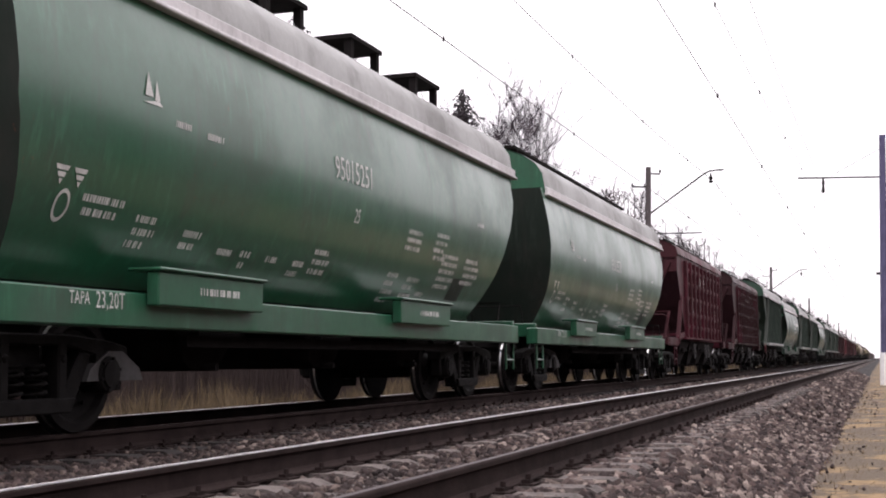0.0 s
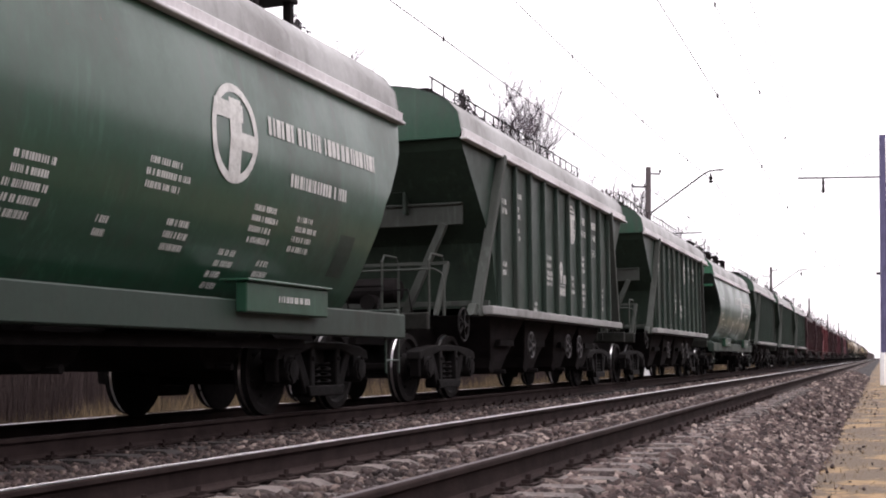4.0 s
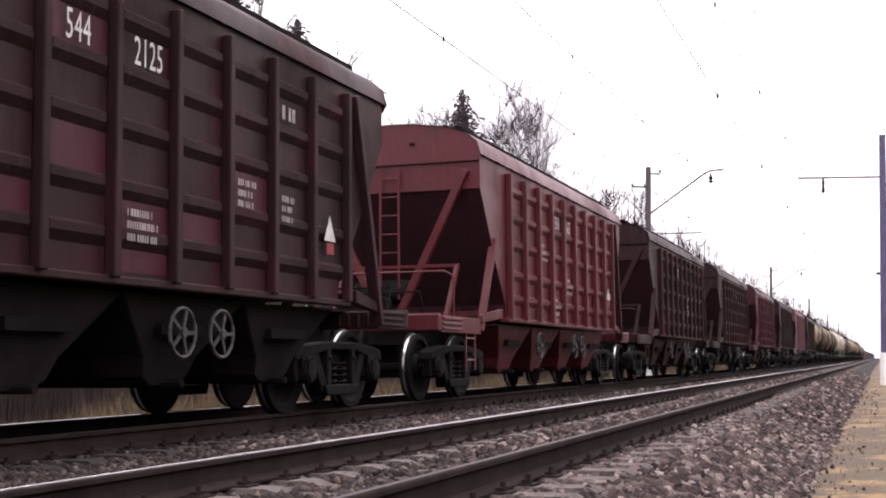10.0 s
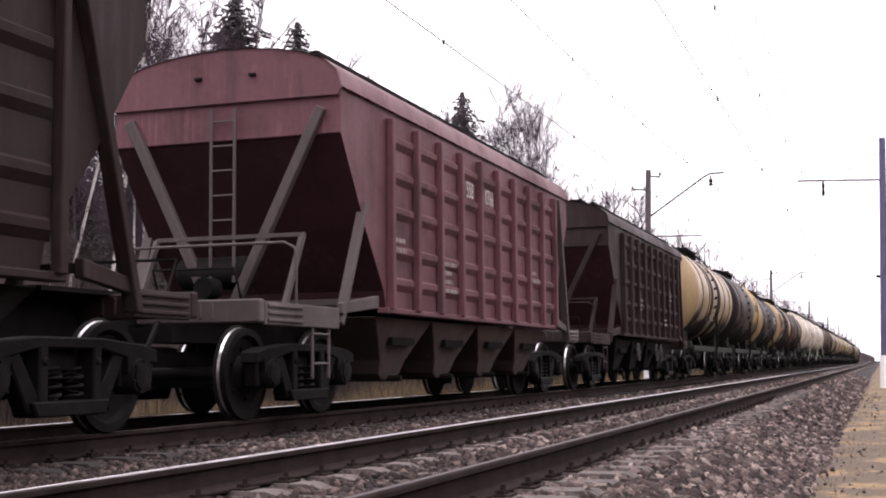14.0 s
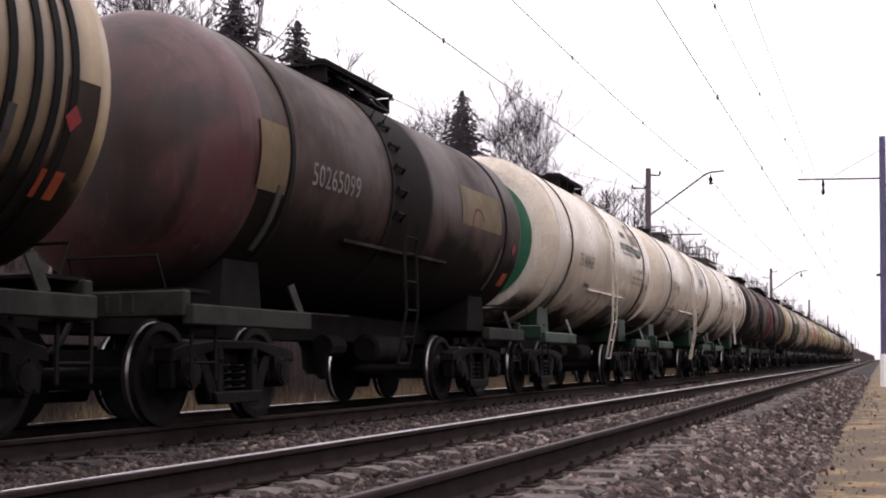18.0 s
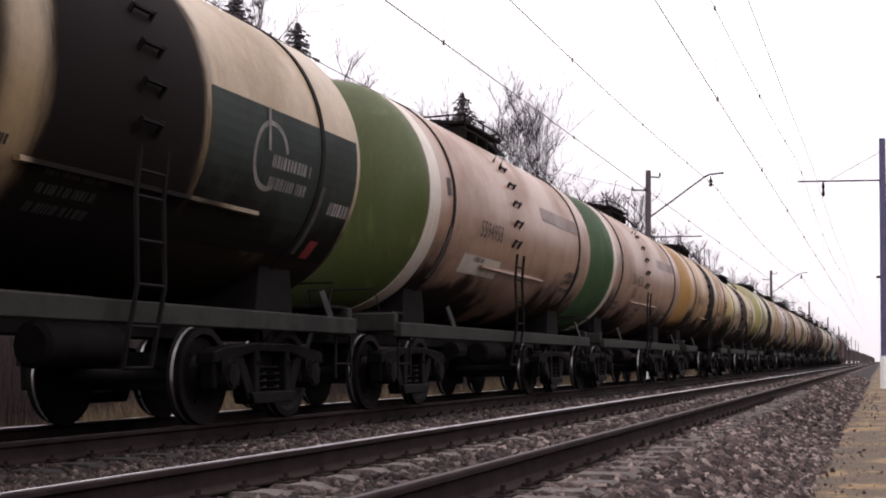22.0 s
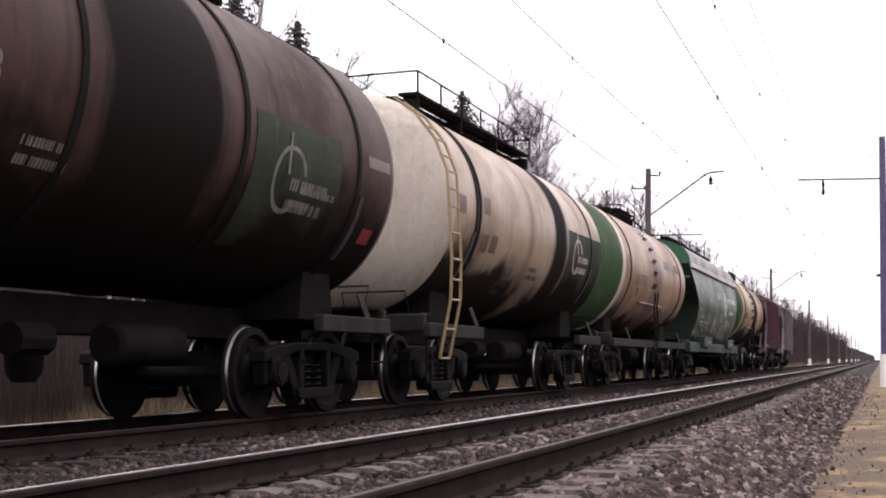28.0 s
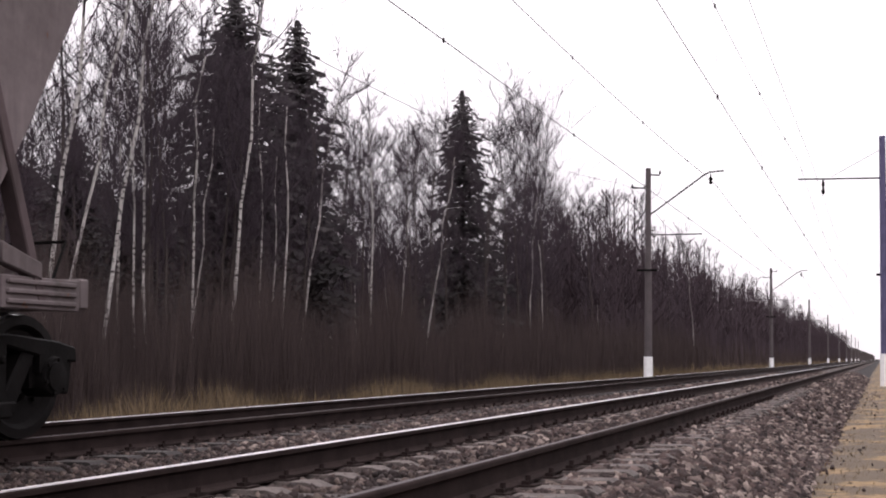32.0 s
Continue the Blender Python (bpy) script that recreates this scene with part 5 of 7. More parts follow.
    if p.get("logo"):
        emblem(t, 1.78, 2.64, 0.46, surf)
        bars(t, [(2.45, 2.74, 2.75, 0.18)], surf, M_WHITE, 9, name="lettering_bar")
        bars(t, [(2.95, 2.3, 1.45, 0.13)], surf, M_WHITE, 10, name="lettering_bar")
    r = random.Random(p.get("seed", 2))
    rows = []
    if p.get("long"):
        jottings = ((-5.5, 1.78, 2, 0.6), (-4.75, 1.7, 3, 0.35), (-4.0, 1.65, 2, 0.35), (-3.3, 1.55, 1, 0.3), (-2.85, 1.56, 2, 0.2), (-2.3, 1.55, 1, 0.3), (-1.75, 1.55, 2, 0.3), (-1.3, 1.7, 3, 0.5), (0.9, 1.6, 4, 0.45), (1.55, 1.58, 3, 0.45), (1.15, 2.15, 3, 0.6),
                 (2.2, 2.2, 4, 0.55), (2.6, 1.95, 5, 0.75), (3.6, 1.95, 4, 0.75), (2.1, 1.42, 1, 0.3), (3.9, 2.5, 1, 0.35), (-4.45, 2.52, 1, 0.35), (-3.9, 2.5, 1, 0.3))
    else:
        jottings = ((-4.85, 1.98, 2, 0.12), (-4.5, 2.0, 1, 0.65), (-4.4, 1.82, 2, 0.4), (-3.5, 1.82, 2, 0.4), (-2.8, 1.78, 2, 0.3), (-3.5, 1.55, 1, 0.3), (-1.25, 1.98, 5, 0.55), (-0.1, 1.65, 2, 0.2), (0.9, 1.72, 3, 0.4), (1.9, 1.55, 4, 0.35), (2.7, 1.5, 5, 0.35), (-3.6, 2.72, 1, 0.15), (-2.6, 2.6, 1, 0.3), (0.4, 2.18, 3, 0.7), (2.3, 2.0, 4, 0.55), (3.2, 1.98, 4, 0.5))
    for y, z, k, w in jottings:
        for j in range(k):
            rows.append((y + r.uniform(-0.03, 0.03), z - 0.1 * j, w * r.uniform(0.7, 1), 0.055))
    bars(t, rows, surf, M_WHITE, p.get("seed", 2))
    bm = bmesh.new()
    for k in range(2):
        y = (-5.85 if p.get("long") else -4.95) + k * 0.22
        z = 2.0 if p.get("long") else 2.28
        for j in range(3):
            a, b = 0.08 - 0.03 * j, 0.05 * j
            bm.faces.new([bm.verts.new((surf(q[1]) + 0.008, *q)) for q in ((y - a, z - b), (y + a, z - b), (y + a - 0.015, z - b - 0.035), (y - a + 0.015, z - b - 0.035))])
    part("triangle_mark", bm, M_WHITE, t, "white striped triangle mark", smooth=0)
    if not p.get("long"):
        ring_mark(t, -4.62, 2.86, 0.13, 0.11, surf, M_WHITE, 0.03)
        patch(t, "painted_panel", 4.35, 4.75, 1.5, 1.95, surf, p.get("sole", body), 0.006, "darker painted patch", 4)
        return t
    ring_mark(t, -5.75, 1.72, 0.09, 0.12, surf, M_WHITE, 0.03)
    bm = bmesh.new()
    for q in (((-4.9, 2.7), (-4.78, 2.7), (-4.84, 2.9)), ((-4.76, 2.68), (-4.68, 2.68), (-4.72, 2.85)), ((-4.94, 2.64), (-4.64, 2.64), (-4.7, 2.68))):
        bm.faces.new([bm.verts.new((surf(z) + 0.01, y, z)) for y, z in q])
    part("emblem", bm, M_WHITE, t, "small white sail-shaped emblem", smooth=0)
    patch(t, "painted_panel", 3.3, 3.85, 1.42, 1.72, surf, GREENDK, 0.006, "dark painted patch", 4)
    lettering(t, "TAPA", -5.75, 1.0, 0.1, lambda z: 1.5, M_WHITE)
    lettering(t, "23,20T", -5.42, 0.98, 0.13, lambda z: 1.5, M_WHITE)
    return t


def panel_hopper(p):
    """Hopper with flat ribbed sides and sloped ends; grid: levels of the pressed ridges between the ribs."""
    L = p.get("len", 14.72)
    half = L / 2
    t = tagged(new("hopper_wagon"), p["label"], "hopper wagon", "wagons of the freight train")
    body, grid, tall = p["paint"], p.get("grid", ()), p.get("logo")
    strut = p.get("strut", body)
    W, zb, ze = 1.45, p.get("zb", 1.24), p.get("ze", 3.66)
    lt, lb = half - p.get("over", 1.88), half - p.get("inset", 3.2)
    head = 0.1 if tall else 0.52
    knee = [(W, lb + 0.3, 2.37), (W, lt - 0.1, ze - 0.24)] if tall else [(W, lb + (lt - lb) * 0.47, zb + 0.9)]
    bm = bmesh.new()
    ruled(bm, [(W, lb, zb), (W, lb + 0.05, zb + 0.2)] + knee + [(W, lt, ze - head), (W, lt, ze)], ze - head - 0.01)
    part("body", bm, [body, p.get("grime_shade", SOOT_SHADE)], t, smooth=0)
    n = p.get("ribs", 10)
    reach = p.get("rib_reach", 4.08)
    pos = [-reach + 2 * reach * k / (n - 1) for k in range(n)]
    deep = p.get("rib", 0.1)
    for s in (-1, 1):
        for k, y in enumerate(pos):
            if s < 0 and k % 3:
                continue
            bm = bmesh.new()
            wide = 0.024 if p.get("open_top") else 0.05
            plate(bm, [(y - wide, zb - 0.02), (y + wide, zb - 0.02), (y + wide * 0.8, ze - 0.1), (y - wide * 0.8, ze - 0.1)], s * W, s * (W + deep))
            part("rib", bm, body, t, smooth=0, bevel=0.012)
    for k in range(n - 1) if grid else ():
        for z in grid:
            bm = bmesh.new()
            y0, y1 = pos[k] + 0.05, pos[k + 1] - 0.05
            rows = []
            for dz, out, cut in ((-0.13, -0.002, 0.0), (-0.05, 0.05, 0.06), (0.015, 0.055, 0.07), (0.05, -0.002, 0.02)):
                rows.append([bm.verts.new((W + out, y, z + dz)) for y in (y0 + cut, y1 - cut)])
            for a, b in zip(rows, rows[1:]):
                bm.faces.new((a[0], a[1], b[1], b[0]))
            bm.faces.new([r[0] for r in rows])
            bm.faces.new([r[1] for r in rows[::-1]])
            part("pressed_ridge", bm, body, t, smooth=25)
    for k in range(n - 1) if p.get("open_top") else ():
        bm = bmesh.new()
        y0, y1 = pos[k] + 0.05, pos[k + 1] - 0.05
        rows = [[bm.verts.new((W + out, y, zb + dz)) for y in (y0 + cut, y1 - cut)] for dz, out, cut in ((0.46, -0.002, 0.02), (0.3, 0.1, 0.03), (0.27, 0.1, 0.03), (0.14, -0.002, 0.12))]
        for a, b in zip(rows, rows[1:]):
            bm.faces.new((a[0], a[1], b[1], b[0]))
        bm.faces.new([r[0] for r in rows])
        bm.faces.new([r[1] for r in rows[::-1]])
        part("pressed_ridge", bm, body, t, smooth=25)
    edge = [zb, *grid, ze]
    for k, j in p.get("bright", ()):
        patch(t, "repainted_panel", pos[k] + 0.05, pos[k + 1] - 0.05, edge[j] + 0.04, edge[j + 1] - 0.12, lambda z: W, p["bright_mat"], 0.004, "fresher red repainted panel", 1)
    for s in (-1, 1):
        bm = bmesh.new()
        if tall:
            box(bm, s * (W - 0.1), s * (W + 0.17), -5.0, 5.0, zb - 0.13, zb)
        else:
            box(bm, s * (W - 0.1), s * (W + 0.05), -lb - 0.02, lb + 0.02, zb - 0.07, zb)
        part("bottom_rail", bm, p.get("rail_mat", body), t, bevel=0.012)
        for e in (-1, 1):
            bm = bmesh.new()
            if tall:
                beam(bm, (s * (W - 0.02), e * 5.3, 1.22), (s * (W + 0.09), e * 4.13, ze - 0.1), 0.1, 0.15, (1, 0, 0))
                plate(bm, [(e * 5.55, 1.22), (e * 4.98, 1.22), (e * 5.1, 1.4), (e * 5.36, 1.4)], s * (W - 0.1), s * (W + 0.02))
            else:
                if e > 0 and p.get("open_top"):
                    beam(bm, (s * (W - 0.06), 3.68, 1.0), (s * (W - 0.02), 2.88, 3.0), 0.09, 0.13, (1, 0, 0))
                elif s == e:
                    beam(bm, (s * (W - 0.02), e * (lb + 1.0), 1.0), (s * (W + 0.06), e * (lb + 0.06), ze - 0.1), 0.09, 0.14, (1, 0, 0))
                else:
                    beam(bm, (s * (W - 0.04), e * (lb + 1.3), 1.0), (s * (W - 0.0), e * (lb + 0.66), zb + 1.2), 0.06, 0.12, (1, 0, 0))
            part("corner_strut", bm, p.get("tail_strut", p.get("grime_shade", strut)) if s == e and not tall and strut is body else strut, t, bevel=0.01)
            if not tall:
                bm = bmesh.new()
                tip = lb + (0.7 if e > 0 and p.get("open_top") else 1.0 if e > 0 else 1.32)
                plate(bm, [(e * (lb + 0.25), zb - 0.02), (e * tip, zb - 0.12), (e * tip, zb), (e * (lb + 0.25), zb + 0.13)], s * (W - 0.06), s * (W + 0.02))
                part("end_bracket", bm, strut, t, bevel=0.01)
    # the sloped ends: two struts that meet at the middle of the platform, ladder, rails
    for e in (-1, 1):
        foot, top = (0.27, 0.93) if tall else (0.14, 1.24)
        y = 5.2 if tall else lt + 0.06
        for s in (-1, 1):
            bm = bmesh.new()
            beam(bm, (s * foot, e * y, 1.22), (s * top, e * y, 2.62 if tall else ze - 0.22), 0.12, 0.1, (0, 1, 0))
            part("end_strut", bm, strut, t, bevel=0.01)
        if tall:
            bm = bmesh.new()
            box(bm, -1.2, 1.2, e * 5.1, e * 5.16, 2.6, 2.92)
            box(bm, -1.2, 1.2, e * 5.02, e * 5.2, 2.9, 2.94)
            part("end_beam", bm, strut, t, bevel=0.01)
            bm = bmesh.new()
            box(bm, -0.62, 0.34, e * 5.2, e * 5.3, 3.1, 3.14)
            for x in (-0.6, 0.32):
                box(bm, x - 0.025, x + 0.025, e * 5.05, e * 5.3, 2.78, 3.12)
            part("end_step", bm, body, t, bevel=0.008)
        else:
            bm = bmesh.new()
            box(bm, -W, W, e * lt, e * (lt + 0.03), ze - head, ze - 0.03)
            part("end_header", bm, body, t, bevel=0.01)
    if p.get("open_top"):
        bm = bmesh.new()
        for s in (-1, 1):
            box(bm, s * W, s * (W + 0.12), -lt, lt, ze - 0.06, ze)
            box(bm, -W, W, s * lt, s * (lt + 0.1), ze - 0.1, ze - 0.004)
        part("top_flange", bm, body, t, bevel=0.01)
        arch_roof(t, W, lt, ze, ze + 0.3, body, None, body, 0.02, 0.7)
    else:
        arch_roof(t, W + 0.04, lt + 0.1, ze, p.get("top", 4.2), p.get("roof", body), p.get("lip"), p.get("end", body), 0.09, 0.75)
        roof_gear(t, p.get("top", 4.2) - 0.02, p.get("gear", "plain"), lt - 0.9, M_UNDER)
        if grid:
            bm = bmesh.new()
            box(bm, 1.02, 1.12, -lt + 0.1, lt - 0.1, ze + 0.42, ze + 0.48)
            part("roof_rail", bm, M_UNDER, t)
        bm = bmesh.new()
        for k in range(2):
            box(bm, -0.35 + 0.7 * k, -0.27 + 0.7 * k, -lt - 0.12, -lt - 0.07, ze + 0.2, ze + 0.23)
        part("lifting_lug", bm, M_UNDER, t)
    for e in (-1, 1):
        bm = bmesh.new()
        box(bm, -0.62, 0.62, e * (half - 0.75) + AHEAD, e * (half - 2.3), 1.19, 1.23)
        part("end_platform", bm, M_UNDER, t)
        bm = bmesh.new()
        box(bm, -1.42, 1.42, e * (lb + 0.28), e * (lb + 0.36), zb + 0.02, zb + 0.1)
        part("cross_bar", bm, strut, t, bevel=0.008)
    bm = bmesh.new()
    spin(bm, [(-0.5, 0.15), (-0.45, 0.19), (0.35, 0.19), (0.4, 0.15)], "x", 14, (-0.1, -half + 1.95, 1.62))
    spin(bm, [(-0.12, 0.12), (0.12, 0.12)], "y", 12, (0.0, -half + 1.5, 1.42))
    part("brake_cylinder", bm, M_UNDER, t)
    yr = -half + 1.15
    bm = bmesh.new()
    for x in (-0.5, 1.28):
        beam(bm, (x - 0.1, yr - 0.12, 1.2), (x, yr + 0.1, 1.95), 0.07, 0.045)
    beam(bm, (-0.5, yr + 0.1, 1.95), (1.3, yr + 0.1, 1.95), 0.045, 0.045)
    part("platform_brace", bm, strut, t)
    bm = bmesh.new()
    tube(bm, [(-0.9, yr - 0.02, 1.86), (1.12, yr - 0.02, 1.86), (1.24, yr - 0.02, 1.8), (1.26, yr - 0.02, 1.7), (1.26, yr - 0.02, 1.2)], 0.016, 6)
    if tall:
        for x in (0.5, 1.2):
            tube(bm, [(x, yr - 0.45, 1.2), (x, yr - 0.45, 1.95), (x, yr - 0.35, 2.05), (x, yr + 0.1, 2.05), (x, yr + 0.2, 1.95), (x, yr + 0.2, 1.2)], 0.018, 6)
    part("handrail", bm, strut, t)
    if p.get("ladder", not tall):
        put("tall_ladder", with_mat("tall", strut), t, pose(0.02, -lt - 0.1, 1.5, 0, 0, 90))
    end_gear(t, half, p.get("beam", M_GREYBEAM if tall else strut), p.get("wheel"), False, p.get("beam", M_UNDER if tall else strut),
             (-half + 0.72 + AHEAD, half - 1.72) if p.get("open_top") else (-half - 0.02, half - 1.28), 0 if tall else -half + 1.4)
    hopper_under(t, half, p.get("pockets", 4), p.get("under", M_POCKET), zb - 0.1, p.get("handwheels", (-1.95, 0.72, 1.4)))
    for e in (-1, 1):
        bogie(t, e * (half - 2.16) + AHEAD)
    rng = random.Random(p.get("seed", 4))
    ins = lambda z: W
    bay = lambda k: pos[k] + 0.12
    for k, s in p.get("nos", ()):
        lettering(t, s, bay(k) + (0.04 if tall else 0.12), p.get("no_z", 2.95), p.get("no_h", 0.24), ins, p.get("ink", M_WHITE), 0.62, 0.06 if grid else 0.012)
    if "chalk" in p:
        y, z = p["chalk"]
        ring_mark(t, y, z, 0.34, 0.2, ins, M_FADED, 0.1, 0.3, 2.7, 0.06)
        patch(t, "chalk_stroke", y - 0.03, y + 0.03, z - 0.68, z - 0.2, ins, M_FADED, 0.06, "worn white painted stroke")
    if tall and p.get("nos"):
        lettering(t, "20", bay(4) + 0.25, p["no_z"] - 0.42, 0.17, ins, M_WHITE, 0.7)
    rows = []
    w = pos[1] - pos[0] - 0.3
    for _ in range(p.get("marks", 3)):
        k, z = rng.randrange(n - 1), rng.uniform(1.6, 2.7)
        for j in range(rng.randint(2, 4)):
            rows.append((bay(k), z - 0.12 * j, w * rng.uniform(0.5, 1.0), 0.055))
    for k, z, lines, wide, high in p.get("stencils", ()):
        for j in range(lines):
            rows.append((bay(k) + 0.06, z - high * 1.65 * j, w * wide * rng.uniform(0.75, 1.0), high))
    if tall:
        # stencilled blocks: bay, top line, lines, width, letter height
        for k, z, lines, wide, high in ((0, 3.05, 2, 0.8, 0.09), (0, 2.05, 2, 0.65, 0.08), (1, 3.24, 1, 0.7, 0.08), (1, 3.02, 2, 0.5, 0.075), (1, 2.66, 2, 0.5, 0.075), (2, 1.5, 2, 0.7, 0.06),
                                        (3, 2.36, 3, 0.95, 0.085), (3, 2.0, 2, 1.0, 0.06), (5, 2.1, 3, 0.8, 0.08), (6, 2.55, 3, 0.75, 0.075), (6, 2.0, 4, 0.75, 0.08), (8, 2.0, 4, 0.6, 0.08)):
            for j in range(lines):
                rows.append((bay(k) + rng.uniform(0.0, 0.05), z - high * 1.65 * j, w * wide * rng.uniform(0.8, 1.0), high))
    if rows:
        bars(t, rows, ins, p.get("ink", M_WHITE if tall else M_CHALK), p.get("seed", 4), 0.056 if grid else 0.006)
    if p.get("tri"):
        k, z = p["tri"]
        y = bay(k) + 0.3
        bm = bmesh.new()
        bm.faces.new([bm.verts.new((W + 0.06, *q)) for q in ((y - 0.15, z), (y + 0.15, z), (y, z + 0.28))])
        part("triangle_mark", bm, M_WHITE, t, "white warning triangle", smooth=0)
        patch(t, "red_mark", y - 0.08, y + 0.1, z - 0.14, z - 0.02, ins, M_RED, 0.06, "small red plate", 1)
    if tall:
        y = (pos[5] + pos[6]) / 2 - 0.02
        z = 3.18
        ring_mark(t, y, z, 0.31, 0.38, ins, M_WHITE, 0.045)
        # a broad T over a globe's lines
        for a, b, c, d in ((-0.2, 0.24, 0.1, 0.2), (-0.08, 0.06, -0.36, 0.1), (0.08, 0.16, -0.3, 0.1), (-0.17, 0.18, 0.24, 0.28), (-0.28, -0.08, 0.04, 0.07), (-0.27, -0.08, -0.05, -0.02), (-0.24, -0.08, -0.22, -0.18), (0.16, 0.27, -0.1, -0.07), (0.16, 0.24, -0.21, -0.18)):
            patch(t, "emblem", y + a, y + b, z + c, z + d, ins, M_WHITE, 0.008, "white part of the painted emblem", 1)
        bars(t, [(bay(6), 3.27, w, 0.15), (bay(7), 3.27, w, 0.15), (bay(6), 3.03, w, 0.12), (bay(7), 3.03, w, 0.12), (bay(4) - 0.05, 1.99, w * 1.15, 0.16), (bay(4) - 0.05, 1.76, w * 1.1, 0.15)], ins, M_WHITE, 8, name="lettering_bar")
        patch(t, "rule", bay(4) - 0.05, bay(4) - 0.05 + w * 1.1, 1.945, 1.96, ins, M_WHITE, 0.008, "thin white rule", 1)
        lettering(t, "ЗЕРНО", bay(7) + 0.1, 2.68, 0.15, ins, M_WHITE, 0.6)
        ring_mark(t, pos[4] + 0.45, 2.26, 0.11, 0.14, ins, M_WHITE, 0.1)
    if not tall and not p.get("open_top"):
        # the trailing overhang is shortened to fit the camera's view
        for ob in t.children:
            if ob.name.split(".")[0] in ("body", "end_header", "roof", "eaves_lip", "gable", "roof_rail", "end_strut"):
                for v in ob.data.vertices:
                    if v.co.y > 4.12:
                        v.co.y -= 0.24
    return t

# --- the train ---
GREEN = paint("fresh green wagon paint", (0.016, 0.08, 0.042), amount=0.35, rough=0.36, spec=0.35, coat=0.55)
GREEN2 = paint("dull green wagon paint", (0.0145, 0.052, 0.03), amount=0.4, rough=0.42, spec=0.3, coat=0.35)
# recess shade between wagons is put into this end colour, besides soot
SOOT_SHADE = paint("sooty end sheet with recess shade", (0.014, 0.02, 0.016), amount=0.5, rough=0.7, spec=0.1)
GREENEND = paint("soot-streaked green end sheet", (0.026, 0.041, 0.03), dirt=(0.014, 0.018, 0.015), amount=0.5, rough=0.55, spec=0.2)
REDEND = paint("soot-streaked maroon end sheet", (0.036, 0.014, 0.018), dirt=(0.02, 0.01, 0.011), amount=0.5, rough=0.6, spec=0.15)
GREEN3 = paint("deep green wagon paint", (0.017, 0.046, 0.03), amount=0.4, rough=0.45, spec=0.3, coat=0.2)
GREYEND = paint("grey dusty end sheet", (0.1, 0.076, 0.08), amount=0.5, rough=0.7, spec=0.1)
GREENDK = paint("dark green wagon paint", (0.019, 0.033, 0.025), amount=0.45, rough=0.5, spec=0.25)
GREENTOP = paint("bright green gable paint", (0.024, 0.1, 0.055), amount=0.3, rough=0.4)
ROOFGREY = paint("pale green-grey roof paint", (0.24, 0.24, 0.235), amount=0.35, rough=0.5)
LIP = paint("pale roof edge", (0.55, 0.53, 0.54), amount=0.3, rough=0.5)
MAROON = paint("maroon wagon paint", (0.028, 0.0105, 0.0125), dirt=(0.014, 0.0085, 0.009), mottle=(0.058, 0.0115, 0.0195), spec=0.12, amount=0.4, rust=0.25, rough=0.5)
FRESHMAR = paint("red-maroon wagon paint", (0.05, 0.0145, 0.019), dirt=(0.018, 0.009, 0.01), mottle=(0.075, 0.014, 0.024), spec=0.12, amount=0.4, rust=0.25, rough=0.5)
MAROON2 = paint("brown-maroon wagon paint", (0.024, 0.0098, 0.0108), dirt=(0.012, 0.0078, 0.008), mottle=(0.036, 0.0105, 0.0145), spec=0.12, amount=0.45, rust=0.3, rough=0.55)
PINKMAR = paint("faded maroon wagon paint", (0.11, 0.042, 0.052), dirt=(0.034, 0.019, 0.021), amount=0.65, rust=0.3, rough=0.6)
BRIGHTRED = paint("red wagon paint", (0.08, 0.0115, 0.016), dirt=(0.03, 0.012, 0.012), amount=0.45, rust=0.2, rough=0.45)
REPAINT = paint("patchy bright red paint", (0.16, 0.018, 0.032), dirt=(0.05, 0.028, 0.03), amount=0.85, rough=0.45)
DARKBR = paint("dark brown wagon paint", (0.02, 0.0105, 0.0112), spec=0.12, amount=0.65, rust=0.25, rough=0.6)
BROWN = paint("brown wagon paint", (0.045, 0.028, 0.025), amount=0.55, rust=0.3, rough=0.55)
DULLRED = paint("dull repainted red", (0.055, 0.014, 0.022), dirt=(0.02, 0.01, 0.011), amount=0.6, rough=0.5, spec=0.15)
GREYMIN = paint("grey dusty wagon paint", (0.15, 0.122, 0.126), amount=0.6, rust=0.3, rough=0.7)
DUSTMAR = paint("dusty maroon wagon paint", (0.08, 0.035, 0.046), amount=0.5, rust=0.3, rough=0.6, spec=0.2, mottle=(0.1, 0.058, 0.07))
STRUTGREEN = paint("dull green-grey strut paint", (0.046, 0.052, 0.046), amount=0.4, rough=0.6, spec=0.15)
STRUTGREY = paint("dusty grey-brown strut paint", (0.07, 0.055, 0.055), amount=0.4, rough=0.65)

OIL = (0.0095, 0.007, 0.0066)
CREAM, PEACH, OCHRE, WHITE = (0.3, 0.215, 0.115), (0.27, 0.16, 0.105), (0.32, 0.18, 0.06), (0.5, 0.43, 0.345)
LIMEY = (0.29, 0.265, 0.105)
T_GREEN = paint("green tank end", (0.035, 0.07, 0.03), amount=0.3)
T_OLIVE = paint("olive tank end", (0.06, 0.078, 0.024), amount=0.25)
T_EMERALD = paint("emerald tank end", (0.016, 0.085, 0.046), amount=0.3)
# both panels carry the painted flank shade at their lower edge
T_SLATE = paint("dark slate-green panel", (0.017, 0.025, 0.021), amount=0.3, rough=0.6, spec=0.12, mud_shade=0.8)
T_MOSS = paint("moss-green panel", (0.03, 0.043, 0.024), amount=0.5, rough=0.6, spec=0.12, mud_shade=0.8)
T_WHITE = paint("white tank ring", (0.52, 0.47, 0.4), amount=0.3)
T_DKGREEN = paint("deep green tank frame", (0.006, 0.025, 0.013), amount=0.3)
